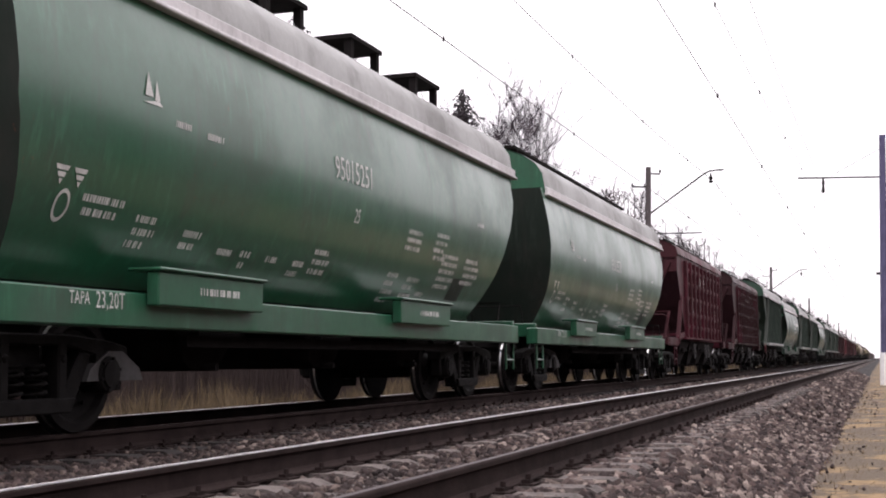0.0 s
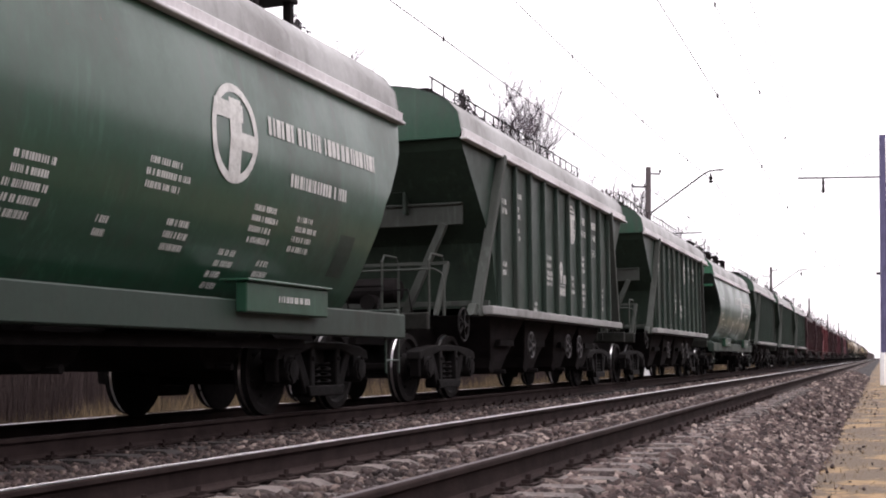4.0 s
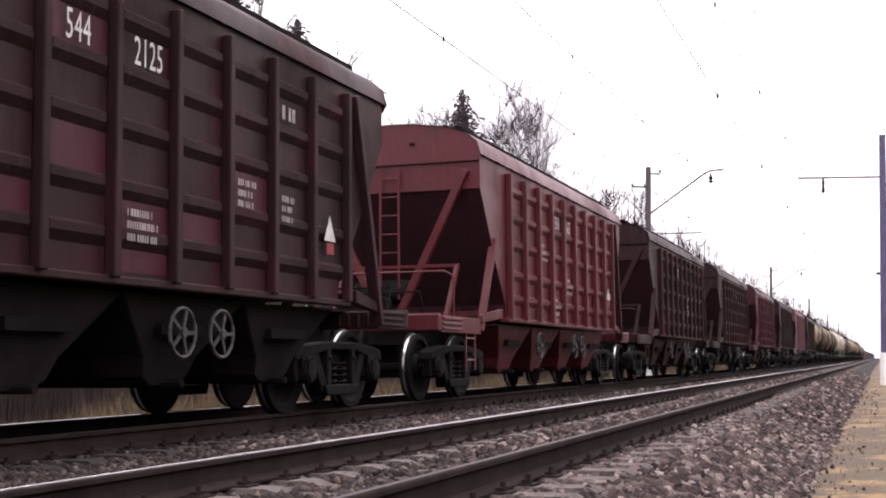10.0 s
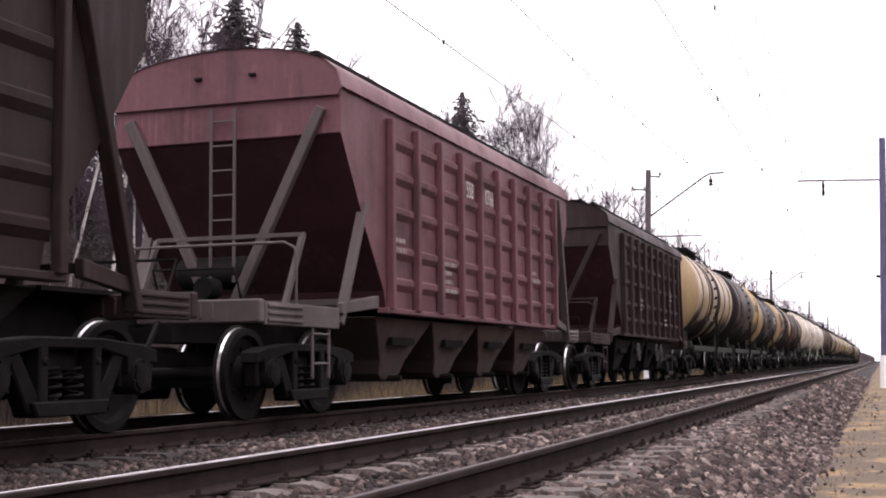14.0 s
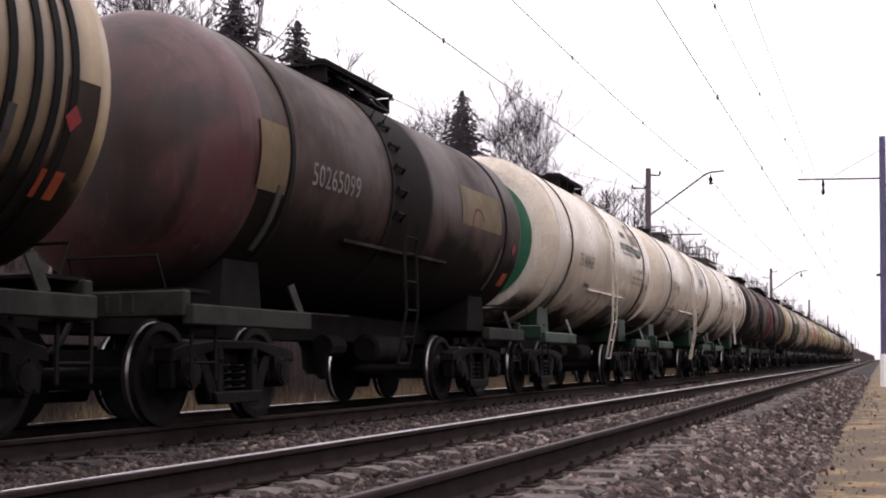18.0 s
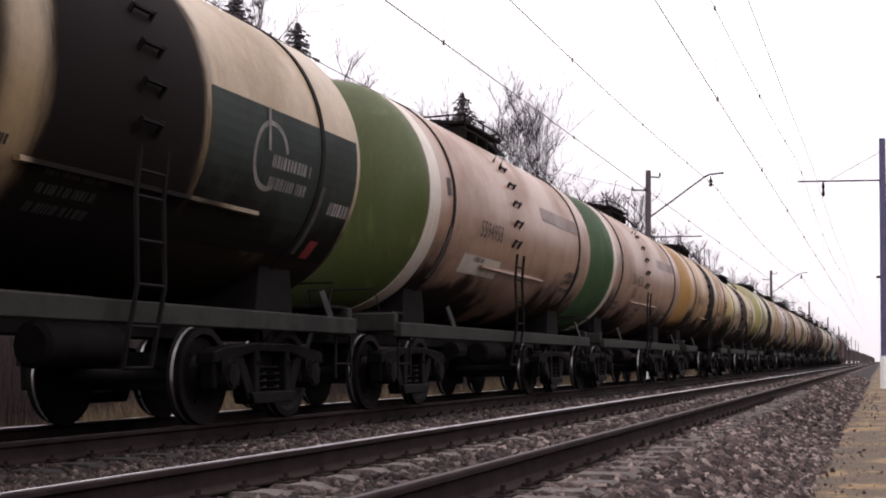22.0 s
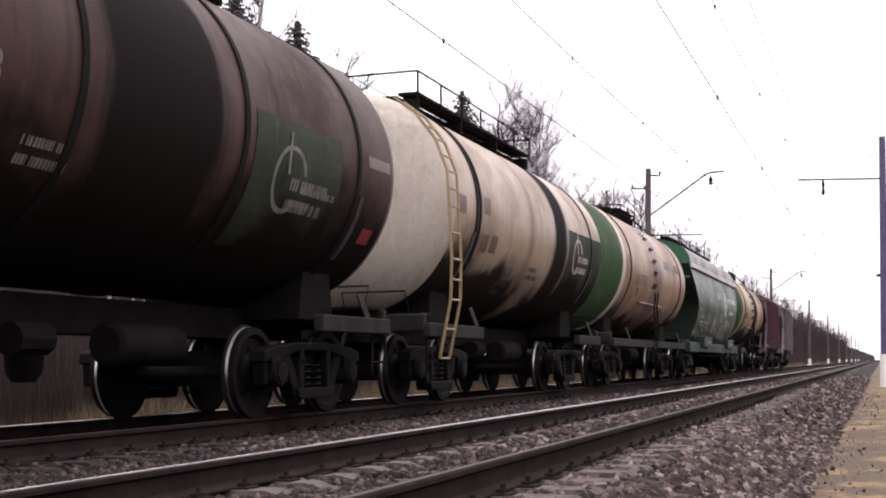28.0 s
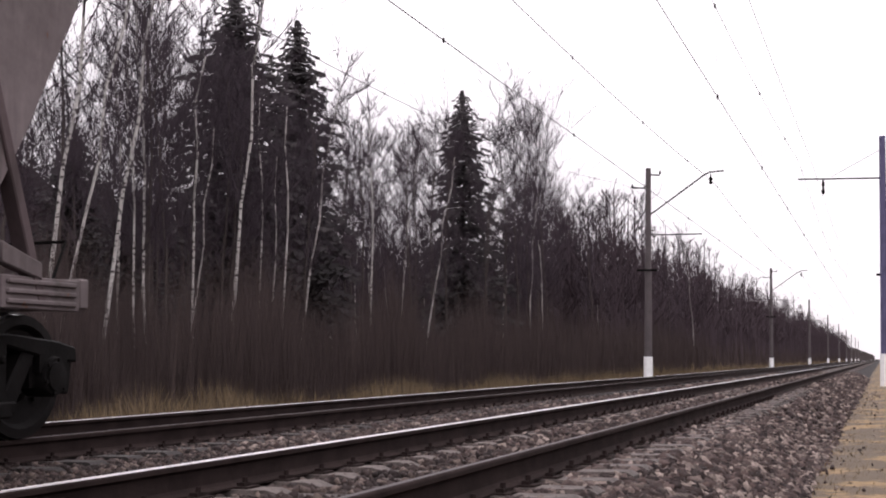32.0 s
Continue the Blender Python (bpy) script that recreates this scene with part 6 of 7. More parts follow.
T_CREAM = paint("cream tank end", CREAM, amount=0.35)
T_DARK = paint("oil-black tank end", (0.013, 0.0095, 0.0095), amount=0.5, rough=0.5, spec=0.12, mottle=(0.026, 0.016, 0.012))
T_MAROON = paint("maroon tank end", (0.068, 0.025, 0.027), amount=0.5, rough=0.42, spec=0.35, mottle=(0.017, 0.0095, 0.009))
T_PINK = paint("faded pinkish maroon tank end", (0.135, 0.041, 0.048), amount=0.5, rough=0.45, spec=0.4, mottle=(0.044, 0.026, 0.019))
T_BROWNRED = paint("red-brown panel", (0.085, 0.028, 0.02), amount=0.4, rough=0.6, spec=0.1)
T_BEIGE = paint("beige panel", (0.085, 0.061, 0.04), amount=0.7, rough=0.6, spec=0.12, mottle=(0.045, 0.026, 0.017))
T_TAN = paint("dull yellow-brown patch", (0.125, 0.09, 0.05), amount=0.5, rough=0.6, spec=0.12)
T_UMBER = paint("dark umber stain", (0.03, 0.02, 0.016), amount=0.5, rough=0.7, spec=0.08)
T_GREYWHITE = paint("greyed white paint", (0.23, 0.215, 0.2), amount=0.7, rough=0.55)
T_GREYPANEL = paint("faded brown plate", (0.13, 0.08, 0.06), amount=0.3)


def shell(name, col, bands=(), amount=0.3, rough=0.38, dirt=(0.055, 0.038, 0.026), mottle=None, mud_shade=None):
    """Paint of a tank's shell; last: how far mud, oil and painted underside shade climb its flanks."""
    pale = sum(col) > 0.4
    if mud_shade is None:
        mud_shade = 1.0 if not pale else 0.75 if any(sum(b[2]) < 0.03 for b in bands) else 0.4
    return paint(name, col, dirt if pale else (0.011, 0.0075, 0.0072), amount, 0.2, rough if pale else 0.5, bands, 0.6 if pale else 0.12, 0.0, mottle, mud_shade)


CORNER = [("diamond", 4.36, 2.38, 0.1, M_RED), ("patch", 4.22, 4.5, 1.8, 2.0, M_ORANGE, "faded orange hazard plate")]
COMPANY = [("bars", [(2.45, 2.74, 1.2, 0.2), (2.42, 2.46, 1.25, 0.2)], M_BLACK)]


def logo_panel(m, ink, start=1.5, end=4.75, top=3.04, y=2.67, z=2.58):
    return [("patch", start, end, 1.7, top, m, "dark painted panel"), ("ring", y, z, 0.36, 0.34, ink, 0.05, 0.2, 5.2), ("bars", [(y - 0.1, z + 0.04, 0.05, 0.42)], ink), ("bars", [(y + 0.05, z - 0.1, 0.85, 0.12), (y + 0.05, z - 0.3, 0.85, 0.11)], ink)]


def tanks():
    d = dict
    long_deck = d(deck=(-4.0, 2.25), rail_height=0.45, ladder=-5.1, full_ladder=True, shelf=False)
    w = lambda nm: shell(nm, WHITE, (), 0.32, 0.3, mud_shade=0.34)
    plate_at = ("patch", 1.05, 3.8, 3.04, 3.28, T_GREYPANEL, "faded brown name plate")
    return [
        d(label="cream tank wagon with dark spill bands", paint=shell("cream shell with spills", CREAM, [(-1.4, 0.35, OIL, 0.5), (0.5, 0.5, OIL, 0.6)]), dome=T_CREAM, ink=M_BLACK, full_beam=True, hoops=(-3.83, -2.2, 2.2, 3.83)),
        d(label="dark brown tank wagon with one cream end", paint=shell("brown shell, cream rear", (0.02, 0.013, 0.012), [(3.7, 2.0, (0.34, 0.225, 0.095), 0.15)], 0.4, mottle=(0.04, 0.021, 0.015)), dome=T_DARK, tail=T_CREAM, full_beam=True, extra=CORNER + [("bars", [(2.1, 2.85, 1.5, 0.36)], T_MOSS), ("bars", [(2.1, 2.25, 1.2, 0.08), (2.1, 2.1, 1.2, 0.08)], M_BLACK)]),
        d(label="oil-black tank wagon with a cream leading end", paint=shell("black shell, cream front", (0.019, 0.0135, 0.0128), [(-4.5, 0.12, CREAM, 0.5)], 0.4, 0.4, mottle=(0.034, 0.024, 0.021)), radius=1.46, dome=T_DARK, spot=True, rim=T_CREAM, no="50048730", no_y=-3.43, no_z=2.56, marks=0, hoops=(-3.75, 0.62, 3.75), extra=CORNER + [("bars", [(2.2, 2.62, 1.3, 0.36)], M_WHITE), ("bars", [(2.3, 2.45, 1.1, 0.05), (2.3, 2.36, 1.0, 0.05), (2.3, 2.27, 1.0, 0.05)], M_CHALK),
                                                                                   ("patch", -3.17, -2.5, 2.8, 3.05, T_BEIGE, "beige faded patch"), ("patch", -2.94, -2.65, 2.3, 2.5, T_BEIGE, "beige faded patch"), ("patch", -2.42, -2.1, 2.34, 2.53, T_BEIGE, "beige faded patch"), ("patch", -2.73, -2.37, 2.04, 2.23, T_MOSS, "greenish faded patch"),
                                                                                   ("patch", -4.2, -3.96, 2.6, 2.8, T_BEIGE, "beige faded patch"), ("patch", -4.5, -4.1, 2.2, 2.45, T_MOSS, "greenish faded patch"), ("patch", 4.02, 4.5, 2.5, 2.98, T_TAN, "dull yellow faded patch")]),
        d(label="cream tank wagon with a wide oil spill", paint=shell("cream shell, wide spill", CREAM, [(1.55, 0.8, (0.05, 0.026, 0.02), 1.4), (-0.7, 1.45, OIL, 0.8)] + [(y + 0.25, 0.035, (0.05, 0.035, 0.026), 0.06) for y in (3.05, 3.35, 3.62, 3.9, 4.13, 4.33)], 0.25), radius=1.5, dome=T_CREAM, ink=M_WHITE, no="50917475", no_y=-3.9, no_z=2.45, no_h=0.28, marks=0, hoops=(-3.83, 3.62, 3.9, 4.13, 4.33),
          extra=CORNER + [("word", "62", -4.6, 3.05, 0.16, M_WHITE), ("patch", -4.05, -2.3, 2.2, 3.05, T_BROWNRED, "red-brown painted patch"), ("patch", -4.75, -4.12, 2.55, 3.4, T_BROWNRED, "red-brown painted patch"), ("patch", 4.26, 4.66, 1.95, 2.68, T_UMBER, "dark brown stain")]),
        d(label="dark brown tank wagon with faded patches", paint=shell("dark brown shell", (0.036, 0.021, 0.018), [(-0.1, 0.7, OIL, 0.5)], 0.4, mottle=(0.05, 0.03, 0.023)), radius=1.46, dome=T_MAROON, no="50265099", no_y=-3.48, no_z=2.44, full_beam=False, marks=0, hoops=(-3.92, -1.1, 3.88),
          extra=CORNER + [("patch", 1.65, 3.6, 2.55, 3.12, T_TAN, "dull yellow panel"), ("patch", -4.62, -4.0, 2.26, 2.95, T_TAN, "dull yellow faded patch"), ("ring", 2.4, 2.6, 0.3, 0.25, T_BROWNRED, 0.05, 0.3, 4.5)]),
        d(label="white tank wagon with a green end and green frame", paint=w("white shell"), dome=T_EMERALD, spot=True, ring=T_WHITE, ring_width=0.5, no="75146480", ink=M_BLACK, frame=T_DKGREEN, beam=T_DKGREEN, ladder_mat=T_WHITE, full_ladder=True, marks=1, ladder=-0.3,
          extra=CORNER + [("ring", 3.15, 3.44, 0.58, 0.42, T_SLATE, 0.05), ("patch", 2.8, 3.5, 3.06, 3.24, T_DKGREEN, "green half of the round emblem"), ("patch", 2.78, 3.1, 3.32, 3.6, T_GREYPANEL, "grey emblem stroke"), ("patch", 3.2, 3.5, 3.32, 3.6, T_GREYPANEL, "grey emblem stroke"), ("bars", [(1.13, 3.1, 1.45, 0.17), (1.2, 3.0, 1.3, 0.06)], M_BLACK), ("patch", 1.5, 2.1, 3.42, 3.55, M_BLACK, "dark emblem stroke"),
                          ("bars", [(2.85, 2.66, 0.7, 0.09), (2.45, 2.5, 1.3, 0.06), (2.45, 2.38, 1.3, 0.06)], T_GREYPANEL), ("patch", 0.95, 1.5, 1.54, 1.82, M_BLACK, "black plate")]),
        d(label="white tank wagon with a green end and green frame", paint=w("white shell again"), dome=T_EMERALD, spot=True, ring=T_WHITE, ring_width=0.5, no="75107441", no_y=-3.7, no_z=2.54, ink=M_BLACK, frame=T_DKGREEN, beam=T_DKGREEN, ladder_mat=T_WHITE, full_ladder=True, marks=1, ladder=0.1, deck=(0.0, 1.9), rail_height=0.32, deck_mat=M_HAND,
          extra=CORNER + [("word", "101", -4.55, 2.78, 0.22, M_BLACK), ("word", "20", -3.1, 2.28, 0.13, M_BLACK), ("bars", [(-3.5, 2.0, 1.5, 0.07), (-3.5, 1.88, 1.3, 0.07)], M_BLACK), ("ring", 2.5, 3.3, 0.5, 0.4, T_DKGREEN, 0.06), ("patch", 2.2, 2.8, 3.0, 3.2, T_DKGREEN, "green emblem patch"), ("patch", 1.0, 1.7, 1.55, 1.85, M_BLACK, "black plate")]),
        d(label="white tank wagon with black number and green frame", paint=w("white shell third"), dome=T_WHITE, no="75107623", no_y=-3.62, no_z=2.43, marks=0, no_h=0.25, ink=M_BLACK, frame=T_DKGREEN, beam=T_DKGREEN, ladder_mat=T_WHITE, deck_mat=M_HAND, deck=(-1.6, 1.9), rail_height=0.55, ladder=-0.3, low_ladder=False, shelf=False,
          extra=CORNER + [("word", "101", -4.4, 2.76, 0.24, M_BLACK), ("bars", [(-4.42, 2.6, 0.36, 0.09)], M_BLACK), ("word", "20", -3.1, 2.22, 0.14, M_BLACK), ("word", "ТЕКСТИЛЬНАЯ СЕВ.Ж.Д", -3.35, 1.95, 0.13, M_BLACK), ("bars", [(-3.55, 1.8, 0.8, 0.1), (-3.3, 2.12, 0.8, 0.04)], M_BLACK), ("ring", 2.25, 3.22, 0.48, 0.34, T_GREYPANEL, 0.05), ("patch", 2.05, 2.45, 3.0, 3.16, T_GREYPANEL, "grey emblem patch"), ("patch", 2.0, 2.2, 3.22, 3.42, T_GREYPANEL, "grey emblem stroke"),
                          ("bars", [(2.4, 2.62, 0.6, 0.05), (2.4, 2.52, 0.7, 0.05), (2.2, 2.3, 0.4, 0.06), (-0.6, 2.6, 0.4, 0.06)], T_GREYPANEL), ("patch", 1.3, 1.9, 1.56, 1.86, M_BLACK, "black plate")]),
        d(label="tarry black-brown tank wagon", paint=shell("tarry shell", (0.05, 0.027, 0.019), [(0.4, 1.3, OIL, 1.2)], 0.5, mottle=(0.13, 0.058, 0.028)), dome=T_DARK, no="515 0961", full_beam=True, beam=M_SOOTBEAM, extra=[("patch", 4.07, 4.44, 2.46, 2.62, T_GREYPANEL, "pale worn plate"), ("patch", 3.5, 3.72, 1.96, 2.2, M_RED, "red hazard plate"), ("patch", 3.45, 3.85, 1.7, 1.88, M_ORANGE, "faded orange hazard plate")]),
        d(label="red-brown tank wagon with a long railed walkway", paint=shell("red-brown shell", (0.062, 0.034, 0.029), [(-0.1, 0.65, OIL, 0.7), (2.6, 1.2, (0.03, 0.02, 0.017), 1.2)], 0.45, mottle=(0.04, 0.026, 0.021)), dome=T_PINK, beam=M_SOOTBEAM, no="57445034", no_y=-3.58, no_z=2.43, full_beam=False, hoops=(-3.75, 0.7, 3.83),
          extra=[("patch", -4.5, -3.85, 2.4, 2.84, T_BROWNRED, "rusty red patch"), ("patch", -3.18, -2.62, 2.68, 2.93, T_BROWNRED, "rusty red patch")], **long_deck),
        d(label="cream tank wagon with a dark spill and slate panel", paint=shell("cream shell, rear spill", CREAM, [(0.33, 1.1, OIL, 0.35), (-1.35, 0.05, OIL, 0.15)], 0.3), dome=T_CREAM, ladder=0.49, full_beam=True, ink=M_BLACK, extra=logo_panel(T_SLATE, M_FADED) + [("bars", [(4.2, 2.18, 0.52, 0.13)], M_CHALK), ("patch", 4.15, 4.35, 1.72, 1.9, M_RED, "red hazard plate")]),
        d(label="peach tank wagon with an olive-green end", paint=shell("peach shell", PEACH, (), 0.3), dome=T_OLIVE, ring=T_WHITE, ring_width=0.42, no="5594958", no_y=-2.6, deck=(-0.7, 1.3), rail_height=0.24, ink=M_BLACK, full_beam=True, extra=[plate_at, ("patch", -2.95, -1.1, 1.9, 2.16, T_WHITE, "pale repainted patch"), ("bars", [(-4.1, 2.85, 0.3, 0.25)], M_BLACK)]),
        d(label="peach tank wagon with a green end and white ring", paint=shell("peach shell again", PEACH, (), 0.28), dome=T_GREEN, ring=T_WHITE, ring_width=0.28, no="586 44220", deck=(-0.7, 1.3), rail_height=0.24, no_y=-2.58, no_z=2.42, ink=M_BLACK, full_beam=True, no_wide=0.86, extra=[("word", "90", -4.1, 2.75, 0.26, M_BLACK), plate_at, ("patch", -2.2, -1.65, 2.12, 2.36, T_GREYPANEL, "faded plate"), ("patch", 1.2, 1.9, 1.6, 1.8, T_GREYPANEL, "faded plate")]),
        d(label="ochre tank wagon with a black spill", paint=shell("ochre shell", OCHRE, [(0.1, 0.7, OIL, 0.6), (2.0, 0.08, OIL, 0.2), (4.95, 0.3, (0.07, 0.04, 0.02), 0.9)], 0.5), dome=T_DARK, spot=True, rim=shell("ochre rim", OCHRE), no="89645783", no_y=-3.3, ink=M_BLACK, full_beam=False, hoops=(-3.83, 3.95),
          extra=[("bars", [(2.2, 2.2, 1.2, 0.17), (2.2, 1.96, 1.2, 0.14)], M_BLACK), ("ring", 2.4, 2.6, 0.5, 0.45, M_BLACK, 0.07, -1.0, 1.9), ("patch", 4.2, 4.68, 2.58, 2.68, T_BROWNRED, "red-brown plate"), ("patch", 4.2, 4.68, 2.72, 2.84, M_BLACK, "dark plate"), ("bars", [(4.25, 2.3, 0.45, 0.2)], M_BLACK), ("patch", 4.3, 4.5, 1.85, 2.05, M_ORANGE, "faded orange hazard plate"), ("patch", 4.45, 4.85, 2.02, 2.26, T_UMBER, "dark rusty stain")]),
        d(label="yellow-cream tank wagon with a green spot on its end", paint=shell("yellow-cream shell", (0.38, 0.295, 0.13), [(-0.1, 1.7, (0.16, 0.1, 0.07), 0.9), (0.8, 0.8, (0.035, 0.022, 0.02), 0.5), (-0.5, 0.45, OIL, 0.5)], 0.35), radius=1.46, dome=T_GREEN, spot=True, no="73625407", no_y=-3.46, no_h=0.23, no_z=2.34, ink=M_BLACK, full_beam=True, hoops=(-3.98, 3.83), marks=1, extra=CORNER + COMPANY + [("word", "3", -2.85, 2.08, 0.15, M_BLACK), ("patch", -4.38, -4.25, 2.4, 2.52, M_BLACK, "small black mark")]),
        d(label="yellow-green tank wagon with a dark green end", paint=shell("yellow-green shell", LIMEY, [(0.2, 1.2, OIL, 0.7), (3.6, 1.5, CREAM, 0.3)], 0.4), dome=T_SLATE, spot=True, ring=T_WHITE, ring_width=0.15, no="5820097", ink=M_BLACK),
        d(label="pale pink-cream tank wagon", paint=shell("pinkish shell", (0.3, 0.225, 0.18), [(0.5, 0.4, OIL, 0.8)], 0.35), dome=T_CREAM, ink=M_BLACK, full_beam=True),
        d(label="rust-stained orange tank wagon with a railed walkway", paint=shell("rusty orange shell", (0.28, 0.16, 0.085), [(0.7, 0.5, (0.12, 0.06, 0.04), 1.2), (4.0, 0.7, (0.2, 0.08, 0.04), 0.8)], 0.5), dome=T_CREAM, ink=M_BLACK, extra=CORNER, **long_deck),
        d(label="cream tank wagon with a green end and an oil spill", paint=shell("cream shell, mid spill", CREAM, [(0.7, 0.6, OIL, 0.6)], 0.35), dome=T_OLIVE, ring=T_WHITE, ring_width=0.5, no="50286786", no_y=-3.4, no_z=2.5, no_h=0.3, ink=M_BLACK,
          extra=COMPANY + [("patch", -4.4, -4.0, 2.25, 2.6, T_GREYPANEL, "faded plate"), ("ring", 1.95, 2.85, 0.5, 0.5, T_BROWNRED, 0.1, 2.0, 5.4), ("patch", 4.09, 4.7, 2.84, 2.96, T_MOSS, "green painted bar"), ("ring", 4.4, 2.55, 0.12, 0.12, M_BLACK, 0.03), ("patch", 4.38, 4.7, 2.06, 2.26, M_RED, "red hazard plate"), ("patch", 4.25, 4.7, 1.84, 2.02, M_ORANGE, "faded orange hazard plate"), ("patch", 3.0, 3.6, 2.05, 2.12, T_MOSS, "worn green bar")]),
        d(label="red-brown tank wagon with a white end ring", paint=shell("maroon-brown shell", (0.06, 0.033, 0.028), [(-0.65, 1.15, OIL, 0.6)], 0.4, mottle=(0.042, 0.03, 0.023)), dome=T_UMBER, spot=True, rim=T_MAROON, spot_ring=T_GREYWHITE, no="51799203", no_y=-3.6, no_z=2.44, hoops=(-3.93, 3.83),
          extra=CORNER + [("patch", -3.45, -2.45, 2.85, 3.2, T_BEIGE, "beige faded patch"), ("patch", -1.95, -1.5, 2.85, 3.2, T_TAN, "dull yellow patch"), ("patch", -1.4, -0.95, 2.8, 3.12, T_TAN, "dull yellow patch"), ("patch", 0.97, 1.15, 2.85, 3.25, T_WHITE, "white faded stroke"), ("patch", 1.3, 1.48, 2.82, 3.18, T_WHITE, "white faded stroke"), ("ring", 2.6, 2.85, 0.5, 0.5, M_CHALK, 0.07, -1.0, 4.2), ("bars", [(2.9, 2.7, 1.1, 0.16)], M_CHALK), ("patch", -4.0, -3.7, 2.45, 2.7, T_GREYPANEL, "faded plate")], **long_deck),
        d(label="dark brown tank wagon with a dark green panel", paint=shell("oily brown shell", (0.055, 0.029, 0.025), [(-0.25, 0.85, OIL, 0.6)], 0.4, mottle=(0.046, 0.03, 0.021)), dome=T_MAROON, tail=T_MAROON, no="5770203", no_y=-3.5, hoops=(-3.83, -1.44, 1.1, 3.78), extra=logo_panel(T_MOSS, M_FADED, 1.3, 3.3, 2.97, 2.1, 2.4) + [("patch", 4.05, 4.7, 2.8, 2.93, T_GREYPANEL, "faded grey bar"), ("patch", 4.25, 4.55, 1.95, 2.12, M_RED, "red hazard plate")], **long_deck),
        d(label="dirty cream tank wagon with a long walkway", paint=shell("dirty cream shell", (0.34, 0.26, 0.18), [(1.3, 0.45, OIL, 0.5), (-0.7, 0.1, (0.16, 0.1, 0.07), 0.3)], 0.5), dome=T_WHITE, ink=M_BLACK, ladder_mat=T_CREAM, hoops=(-3.83, -3.68, 3.83), extra=logo_panel(T_SLATE, T_WHITE, 1.9) + [("patch", y, y + 0.35, z, z + 0.26, T_GREYPANEL, "faded plate") for y, z in ((-4.7, 2.65), (-3.5, 2.75), (-3.45, 2.2), (-3.0, 2.22))], **long_deck),
        d(label="beige tank wagon with a green end and white ring", paint=shell("beige shell", (0.27, 0.17, 0.1), [(-0.1, 0.55, (0.11, 0.052, 0.042), 1.3)], 0.35), dome=T_GREEN, ring=T_WHITE, ring_width=0.3, no="52137593", deck=(-0.7, 1.3), rail_height=0.24, no_y=-3.2, no_z=2.42, ink=M_BLACK, full_beam=True, no_wide=0.95, marks=0, extra=[("word", "106", -4.32, 2.8, 0.25, M_BLACK), plate_at, ("patch", -2.78, -2.45, 2.16, 2.34, T_GREYPANEL, "faded plate"), ("patch", 1.2, 1.9, 1.65, 1.85, T_GREYPANEL, "faded plate"), ("ring", 4.3, 2.5, 0.12, 0.13, T_GREYPANEL, 0.03)]),
    ]


def ribbed(no, seed, wheel=M_IRON):
    return dict(kind="panel", label="dark green ribbed grain hopper with a pale roof", paint=GREENDK, roof=ROOFGREY, lip=LIP, end=GREEN2, rail_mat=ROOFGREY, strut=STRUTGREEN, ribs=10, rib=0.08, rib_reach=4.18, nos=[(2, no[0]), (3, no[1]), (4, no[2])] if no else [], no_z=3.13, no_h=0.28, logo=True, over=1.42, inset=3.16, zb=1.38, ze=3.86, top=4.62, marks=0, wheel=wheel, gear="railed", seed=seed, under=M_POCKET, grime_shade=GREENEND, handwheels=(-2.1, 0.6, 1.55))


def red(paint_m, label, nos=(), seed=1, **more):
    return dict(kind="panel", label=label, paint=paint_m, ribs=10, rib=0.1, grid=(1.58, 1.97, 2.46, 2.9, 3.34), nos=nos, seed=seed, grime_shade=REDEND) | more


MINERAL = (1.98, 2.36, 2.75, 3.2)


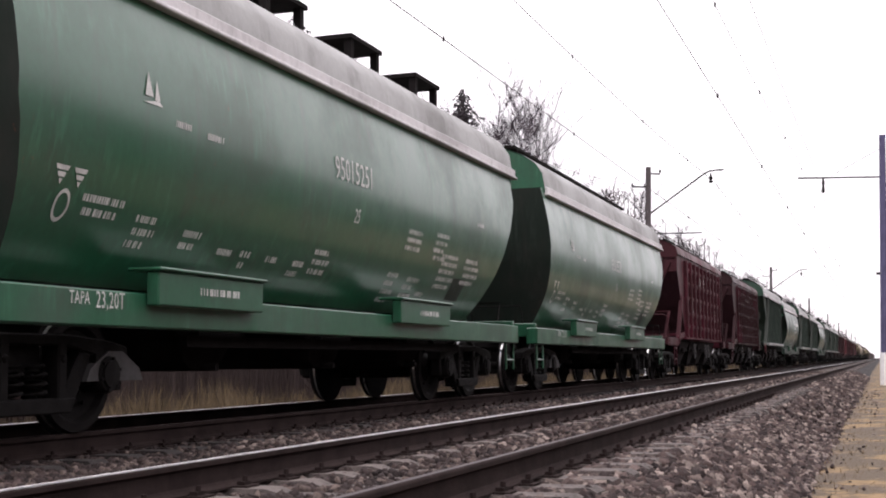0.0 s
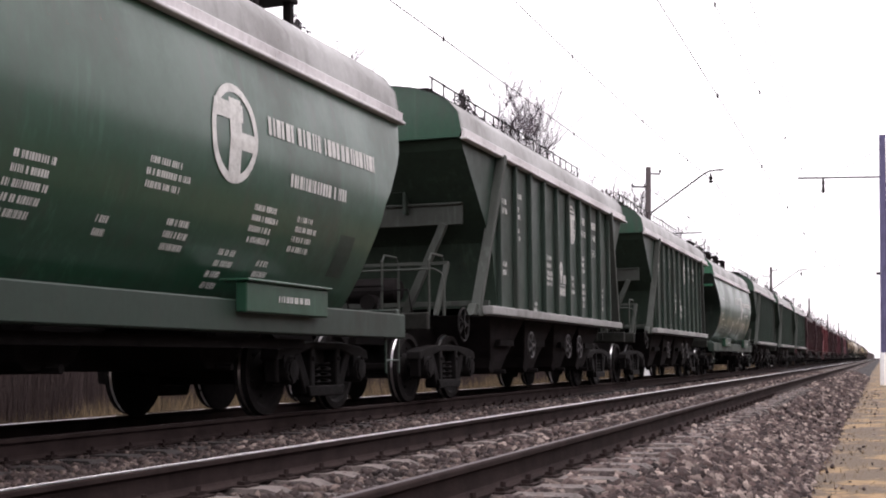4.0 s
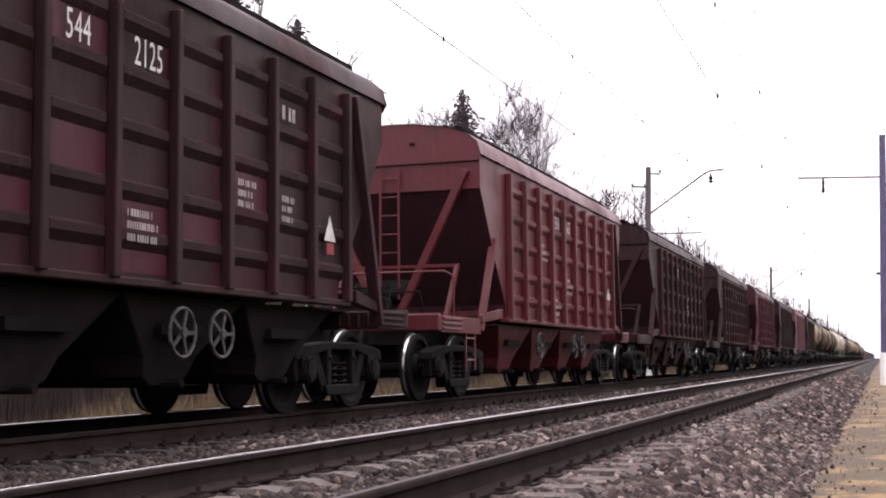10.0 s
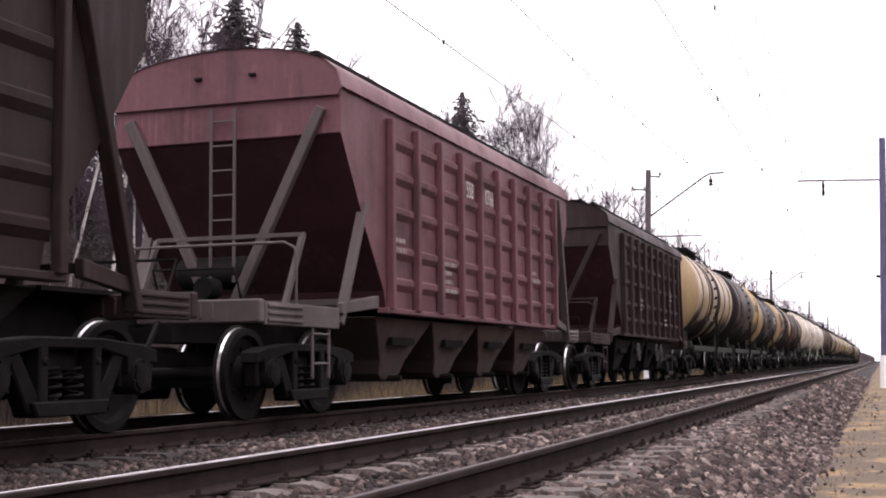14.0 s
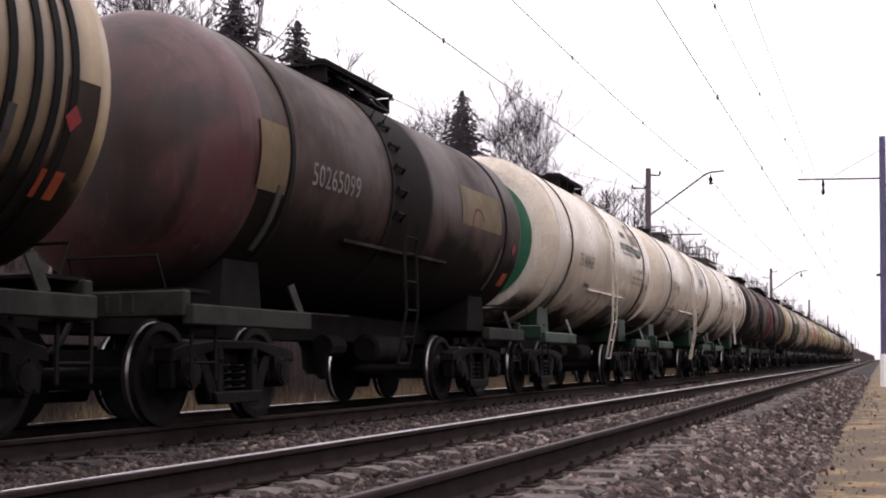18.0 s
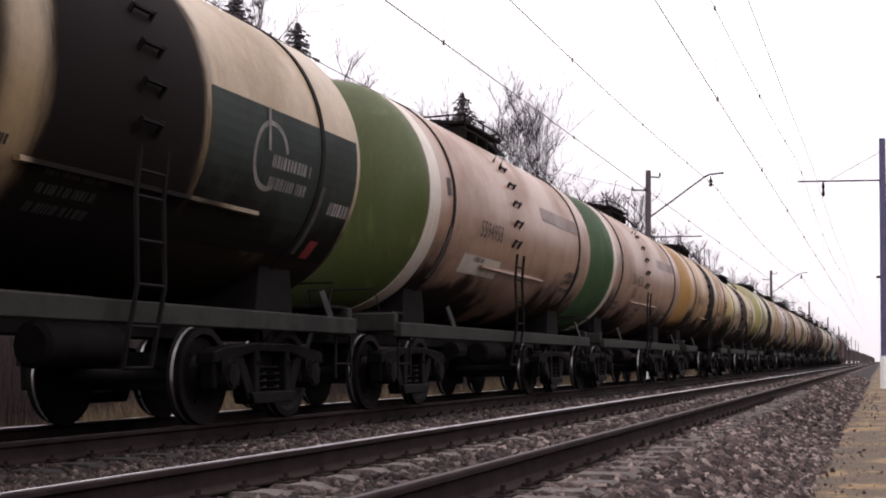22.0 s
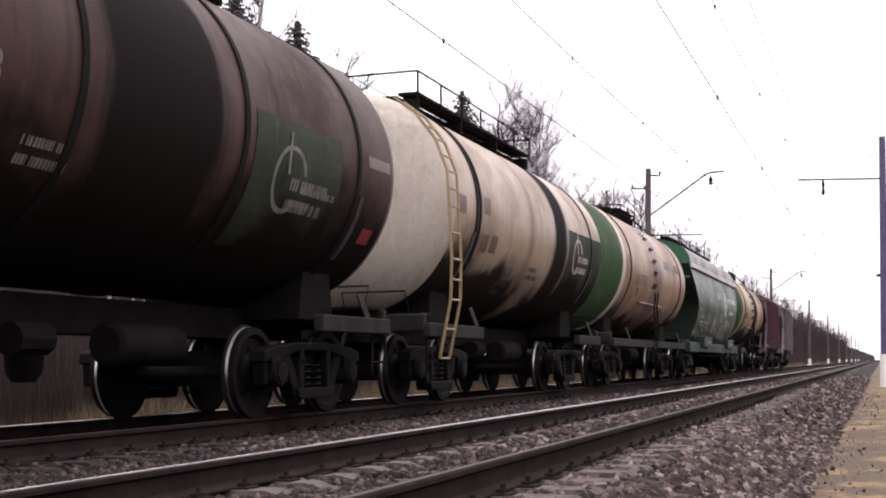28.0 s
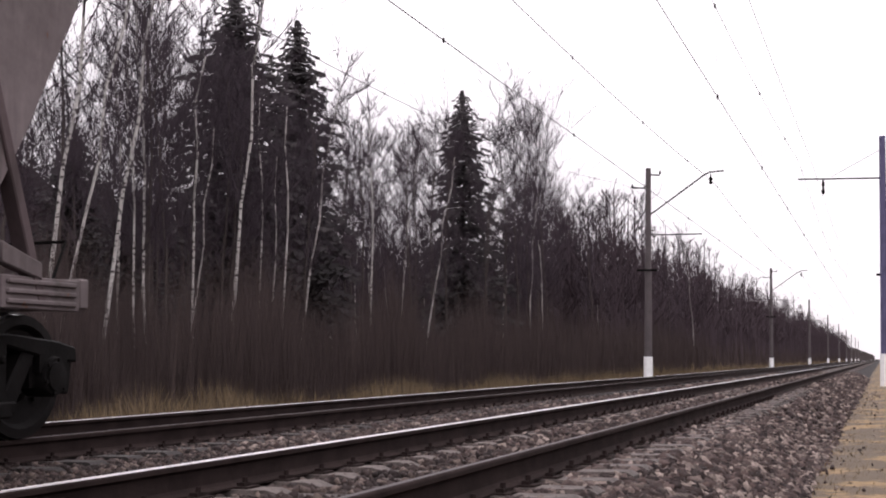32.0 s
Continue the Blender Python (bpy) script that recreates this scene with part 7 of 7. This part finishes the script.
def train():
    """Every wagon, from the leading end, with its length."""
    rows = [
        dict(kind="round", label="green bulging-sided grain hopper with raised hatch plates", paint=GREEN, roof=ROOFGREY, lip=LIP, end=GREENTOP, gear="boxes", long=True, no="95015251", no_y=-1.18, no_z=2.53, under="25", seed=1),
        dict(kind="round", label="green bulging-sided grain hopper with a roof walkway", paint=GREEN, roof=ROOFGREY, lip=LIP, end=GREENTOP, gear="walk", long=True, no="95013231", no_y=-1.12, no_z=2.5, under="25", seed=2),
        red(FRESHMAR, "maroon panelled hopper with white numbers", [(3, "565"), (4, "729")], 3, gear="railed"),
        red(MAROON, "maroon panelled hopper with white numbers", [(3, "555"), (4, "114")], 4, gear="railed", ladder=False),
        ribbed(("950", "465", "54"), 5, M_WHEELRED),
        dict(kind="round", label="dull green bulging-sided hopper with a round white emblem", paint=GREEN2, roof=ROOFGREY, lip=LIP, end=GREENTOP, gear="boxes", logo=True, sole=GREENDK, seed=6),
        ribbed(None, 7), ribbed(("950", "317", "8"), 8),
        dict(kind="round", label="dark green bulging-sided hopper with a round white emblem", paint=GREEN2, roof=ROOFGREY, lip=LIP, end=GREENTOP, gear="boxes", no="59095372", logo=True, sole=GREENDK, no_y=-0.6, no_z=2.74, no_wide=0.95, seed=9),
        ribbed(("950", "021", "1"), 10), ribbed(("950", "848", "7"), 11), ribbed(("950", "45", "05"), 12, M_WHEELRED),
        red(MAROON2, "brown panelled hopper with patches of fresh red", [(1, "541"), (2, "824")], 13, no_z=2.47, ladder=False, wheel=STRUTGREY, bright=[(k, j) for k in range(5) for j in range(5) if (k, j) != (1, 4) and (k < 4 or j > 2)], bright_mat=REPAINT),
        red(MAROON2, "dark weathered maroon panelled hopper with a white number", [(3, "544"), (4, "2125")], 14, tri=(8, 1.85), stencils=((4, 1.72, 3, 0.8, 0.06), (6, 2.2, 3, 0.6, 0.06), (7, 2.15, 3, 0.5, 0.06), (7, 2.98, 1, 0.6, 0.14)), marks=0, bright=[(4, 1), (5, 1), (6, 2), (4, 0), (3, 2), (2, 1), (3, 4)], bright_mat=DULLRED),
        red(BRIGHTRED, "bright red panelled hopper", [(3, "554"), (4, "667")], 15, under=BRIGHTRED, tri=(8, 1.85)),
        red(MAROON2, "brown panelled hopper with a white number", [(3, "757")], 16, under=MAROON2),
        red(MAROON2, "dark maroon panelled hopper with a white number", [(3, "951"), (4, "031")], 17, strut=DARKBR, gear="railed", no_z=3.0, stencils=((0, 2.5, 1, 0.6, 0.07), (1, 1.75, 2, 0.5, 0.07), (6, 1.62, 3, 0.6, 0.05)), marks=0, bright=[(1, 2), (2, 2), (3, 2), (4, 2), (5, 2)], bright_mat=DULLRED),
        red(FRESHMAR, "maroon panelled hopper with a white number", [(3, "950"), (4, "0123"), (5, "6")], 18, no_z=2.98, stencils=((6, 2.2, 3, 0.6, 0.055), (7, 2.2, 3, 0.6, 0.055), (6, 1.5, 2, 0.7, 0.07), (7, 3.05, 1, 0.5, 0.09), (4, 1.4, 1, 0.6, 0.08)), marks=0, handwheels=(-1.95, 0.88, 1.45)),
        red(DARKBR, "dark sooty panelled hopper", [(3, "546"), (4, "928")], 19, no_z=2.6, ladder=False, tail_strut=DARKBR),
        red(PINKMAR, "faded pinkish maroon panelled hopper", [(3, "558"), (4, "0766")], 20, strut=STRUTGREY, under=BROWN, handwheels=()),
        red(DARKBR, "dark brown panelled hopper", [], 21),
    ]
    rows += [dict(kind="tank", seed=40 + i, **p) for i, p in enumerate(tanks())]
    rows += [
        dict(kind="round", label="green bulging-sided hopper with a round white emblem", paint=GREEN3, roof=ROOFGREY, lip=LIP, end=GREENTOP, sole=GREENDK, gear="railed", no="59094435", no_y=-0.75, no_z=2.74, no_wide=0.95, logo=True, seed=70),
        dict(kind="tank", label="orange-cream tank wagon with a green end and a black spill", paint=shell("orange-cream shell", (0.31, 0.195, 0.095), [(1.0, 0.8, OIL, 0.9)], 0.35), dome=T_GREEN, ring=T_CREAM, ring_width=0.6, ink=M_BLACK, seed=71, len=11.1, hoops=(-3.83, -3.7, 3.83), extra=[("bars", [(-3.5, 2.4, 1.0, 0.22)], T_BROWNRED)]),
        red(DUSTMAR, "dusty maroon mineral hopper", [(3, "784")], 72, len=11.8, open_top=True, ze=3.74, zb=1.28, over=1.88, inset=2.95, marks=0, strut=STRUTGREY, wheel=STRUTGREY, grime_shade=DARKBR, ribs=7, rib_reach=2.77, grid=MINERAL, rib=0.15, handwheels=(-0.95, 0.37), pockets=2, ladder=False, no_z=2.96, chalk=(1.39, 2.9), ink=M_FADED),
        red(GREYMIN, "grey dusty mineral hopper at the train's end", [], 73, len=11.8, open_top=True, ze=3.74, zb=1.28, over=1.88, inset=2.95, marks=0, beam=GREYMIN, ribs=7, rib_reach=2.77, grid=MINERAL, rib=0.15, handwheels=(), pockets=2, grime_shade=GREYEND, ladder=False),
    ]
    return rows


MAKE = {"tank": tank_wagon, "round": round_hopper, "panel": panel_hopper}
wagons, at = [], 6.18
for row, spec in enumerate(train()):
    spec = dict(spec)
    kind = spec.pop("kind")
    length = spec.get("len", 12.02 if kind == "tank" else 14.72)
    wagons.append((MAKE[kind](spec), at + length / 2 - (0.45 if 21 <= row < 46 else 0.0)))
    at += length

# the train runs at 19.6 m/s, a little faster from the middle on; centimetre offsets fit its place to the camera's view
VIEW_OFFSETS = [(0, 0), (1, 5), (2, -11), (3, -35), (4, -30), (5, -12), (6, -5), (7, -5), (8, 0), (9, 15), (10, 11), (11, -1), (12, 8), (13, 0), (14, -22), (15, -18), (16, -10), (17, -5), (18, -25), (19, 7), (20, 20),
         (21, 20), (22, -4), (23, 18), (24, -2), (25, 0), (26, 3), (27, 5), (28, -7), (29, -28), (30, -35), (31, 0), (32, -6)]


def gone(t):
    """Metres the train has moved at t seconds."""
    way = 19.62 * t + (0.0 if t < 15 else 0.233 * (t - 15) ** 2 / 8 if t < 19 else 0.233 * (t - 17))
    return way - 0.01 * float(np.interp(t, [k for k, _ in VIEW_OFFSETS], [v for _, v in VIEW_OFFSETS]))


def motions():
    for t, y in wagons:
        walk(t, [(s, pose(FAR_AXIS, y - gone(s), 0)) for s in range(33)])
    # the wheels roll; all leading and all trailing axles of the bogies share one run
    first = {}
    for w, e in axles:
        if e not in first:
            first[e] = w
            walk(w, [(k / 30, pose(0, e * 0.925, 0.475, math.degrees(gone(k / 30) / 0.475), 0, 0)) for k in range(961)])
        else:
            src = first[e].animation_data
            w.rotation_mode = "QUATERNION"
            own = w.animation_data_create()
            own.action, own.action_slot = src.action, src.action_slot


motions()
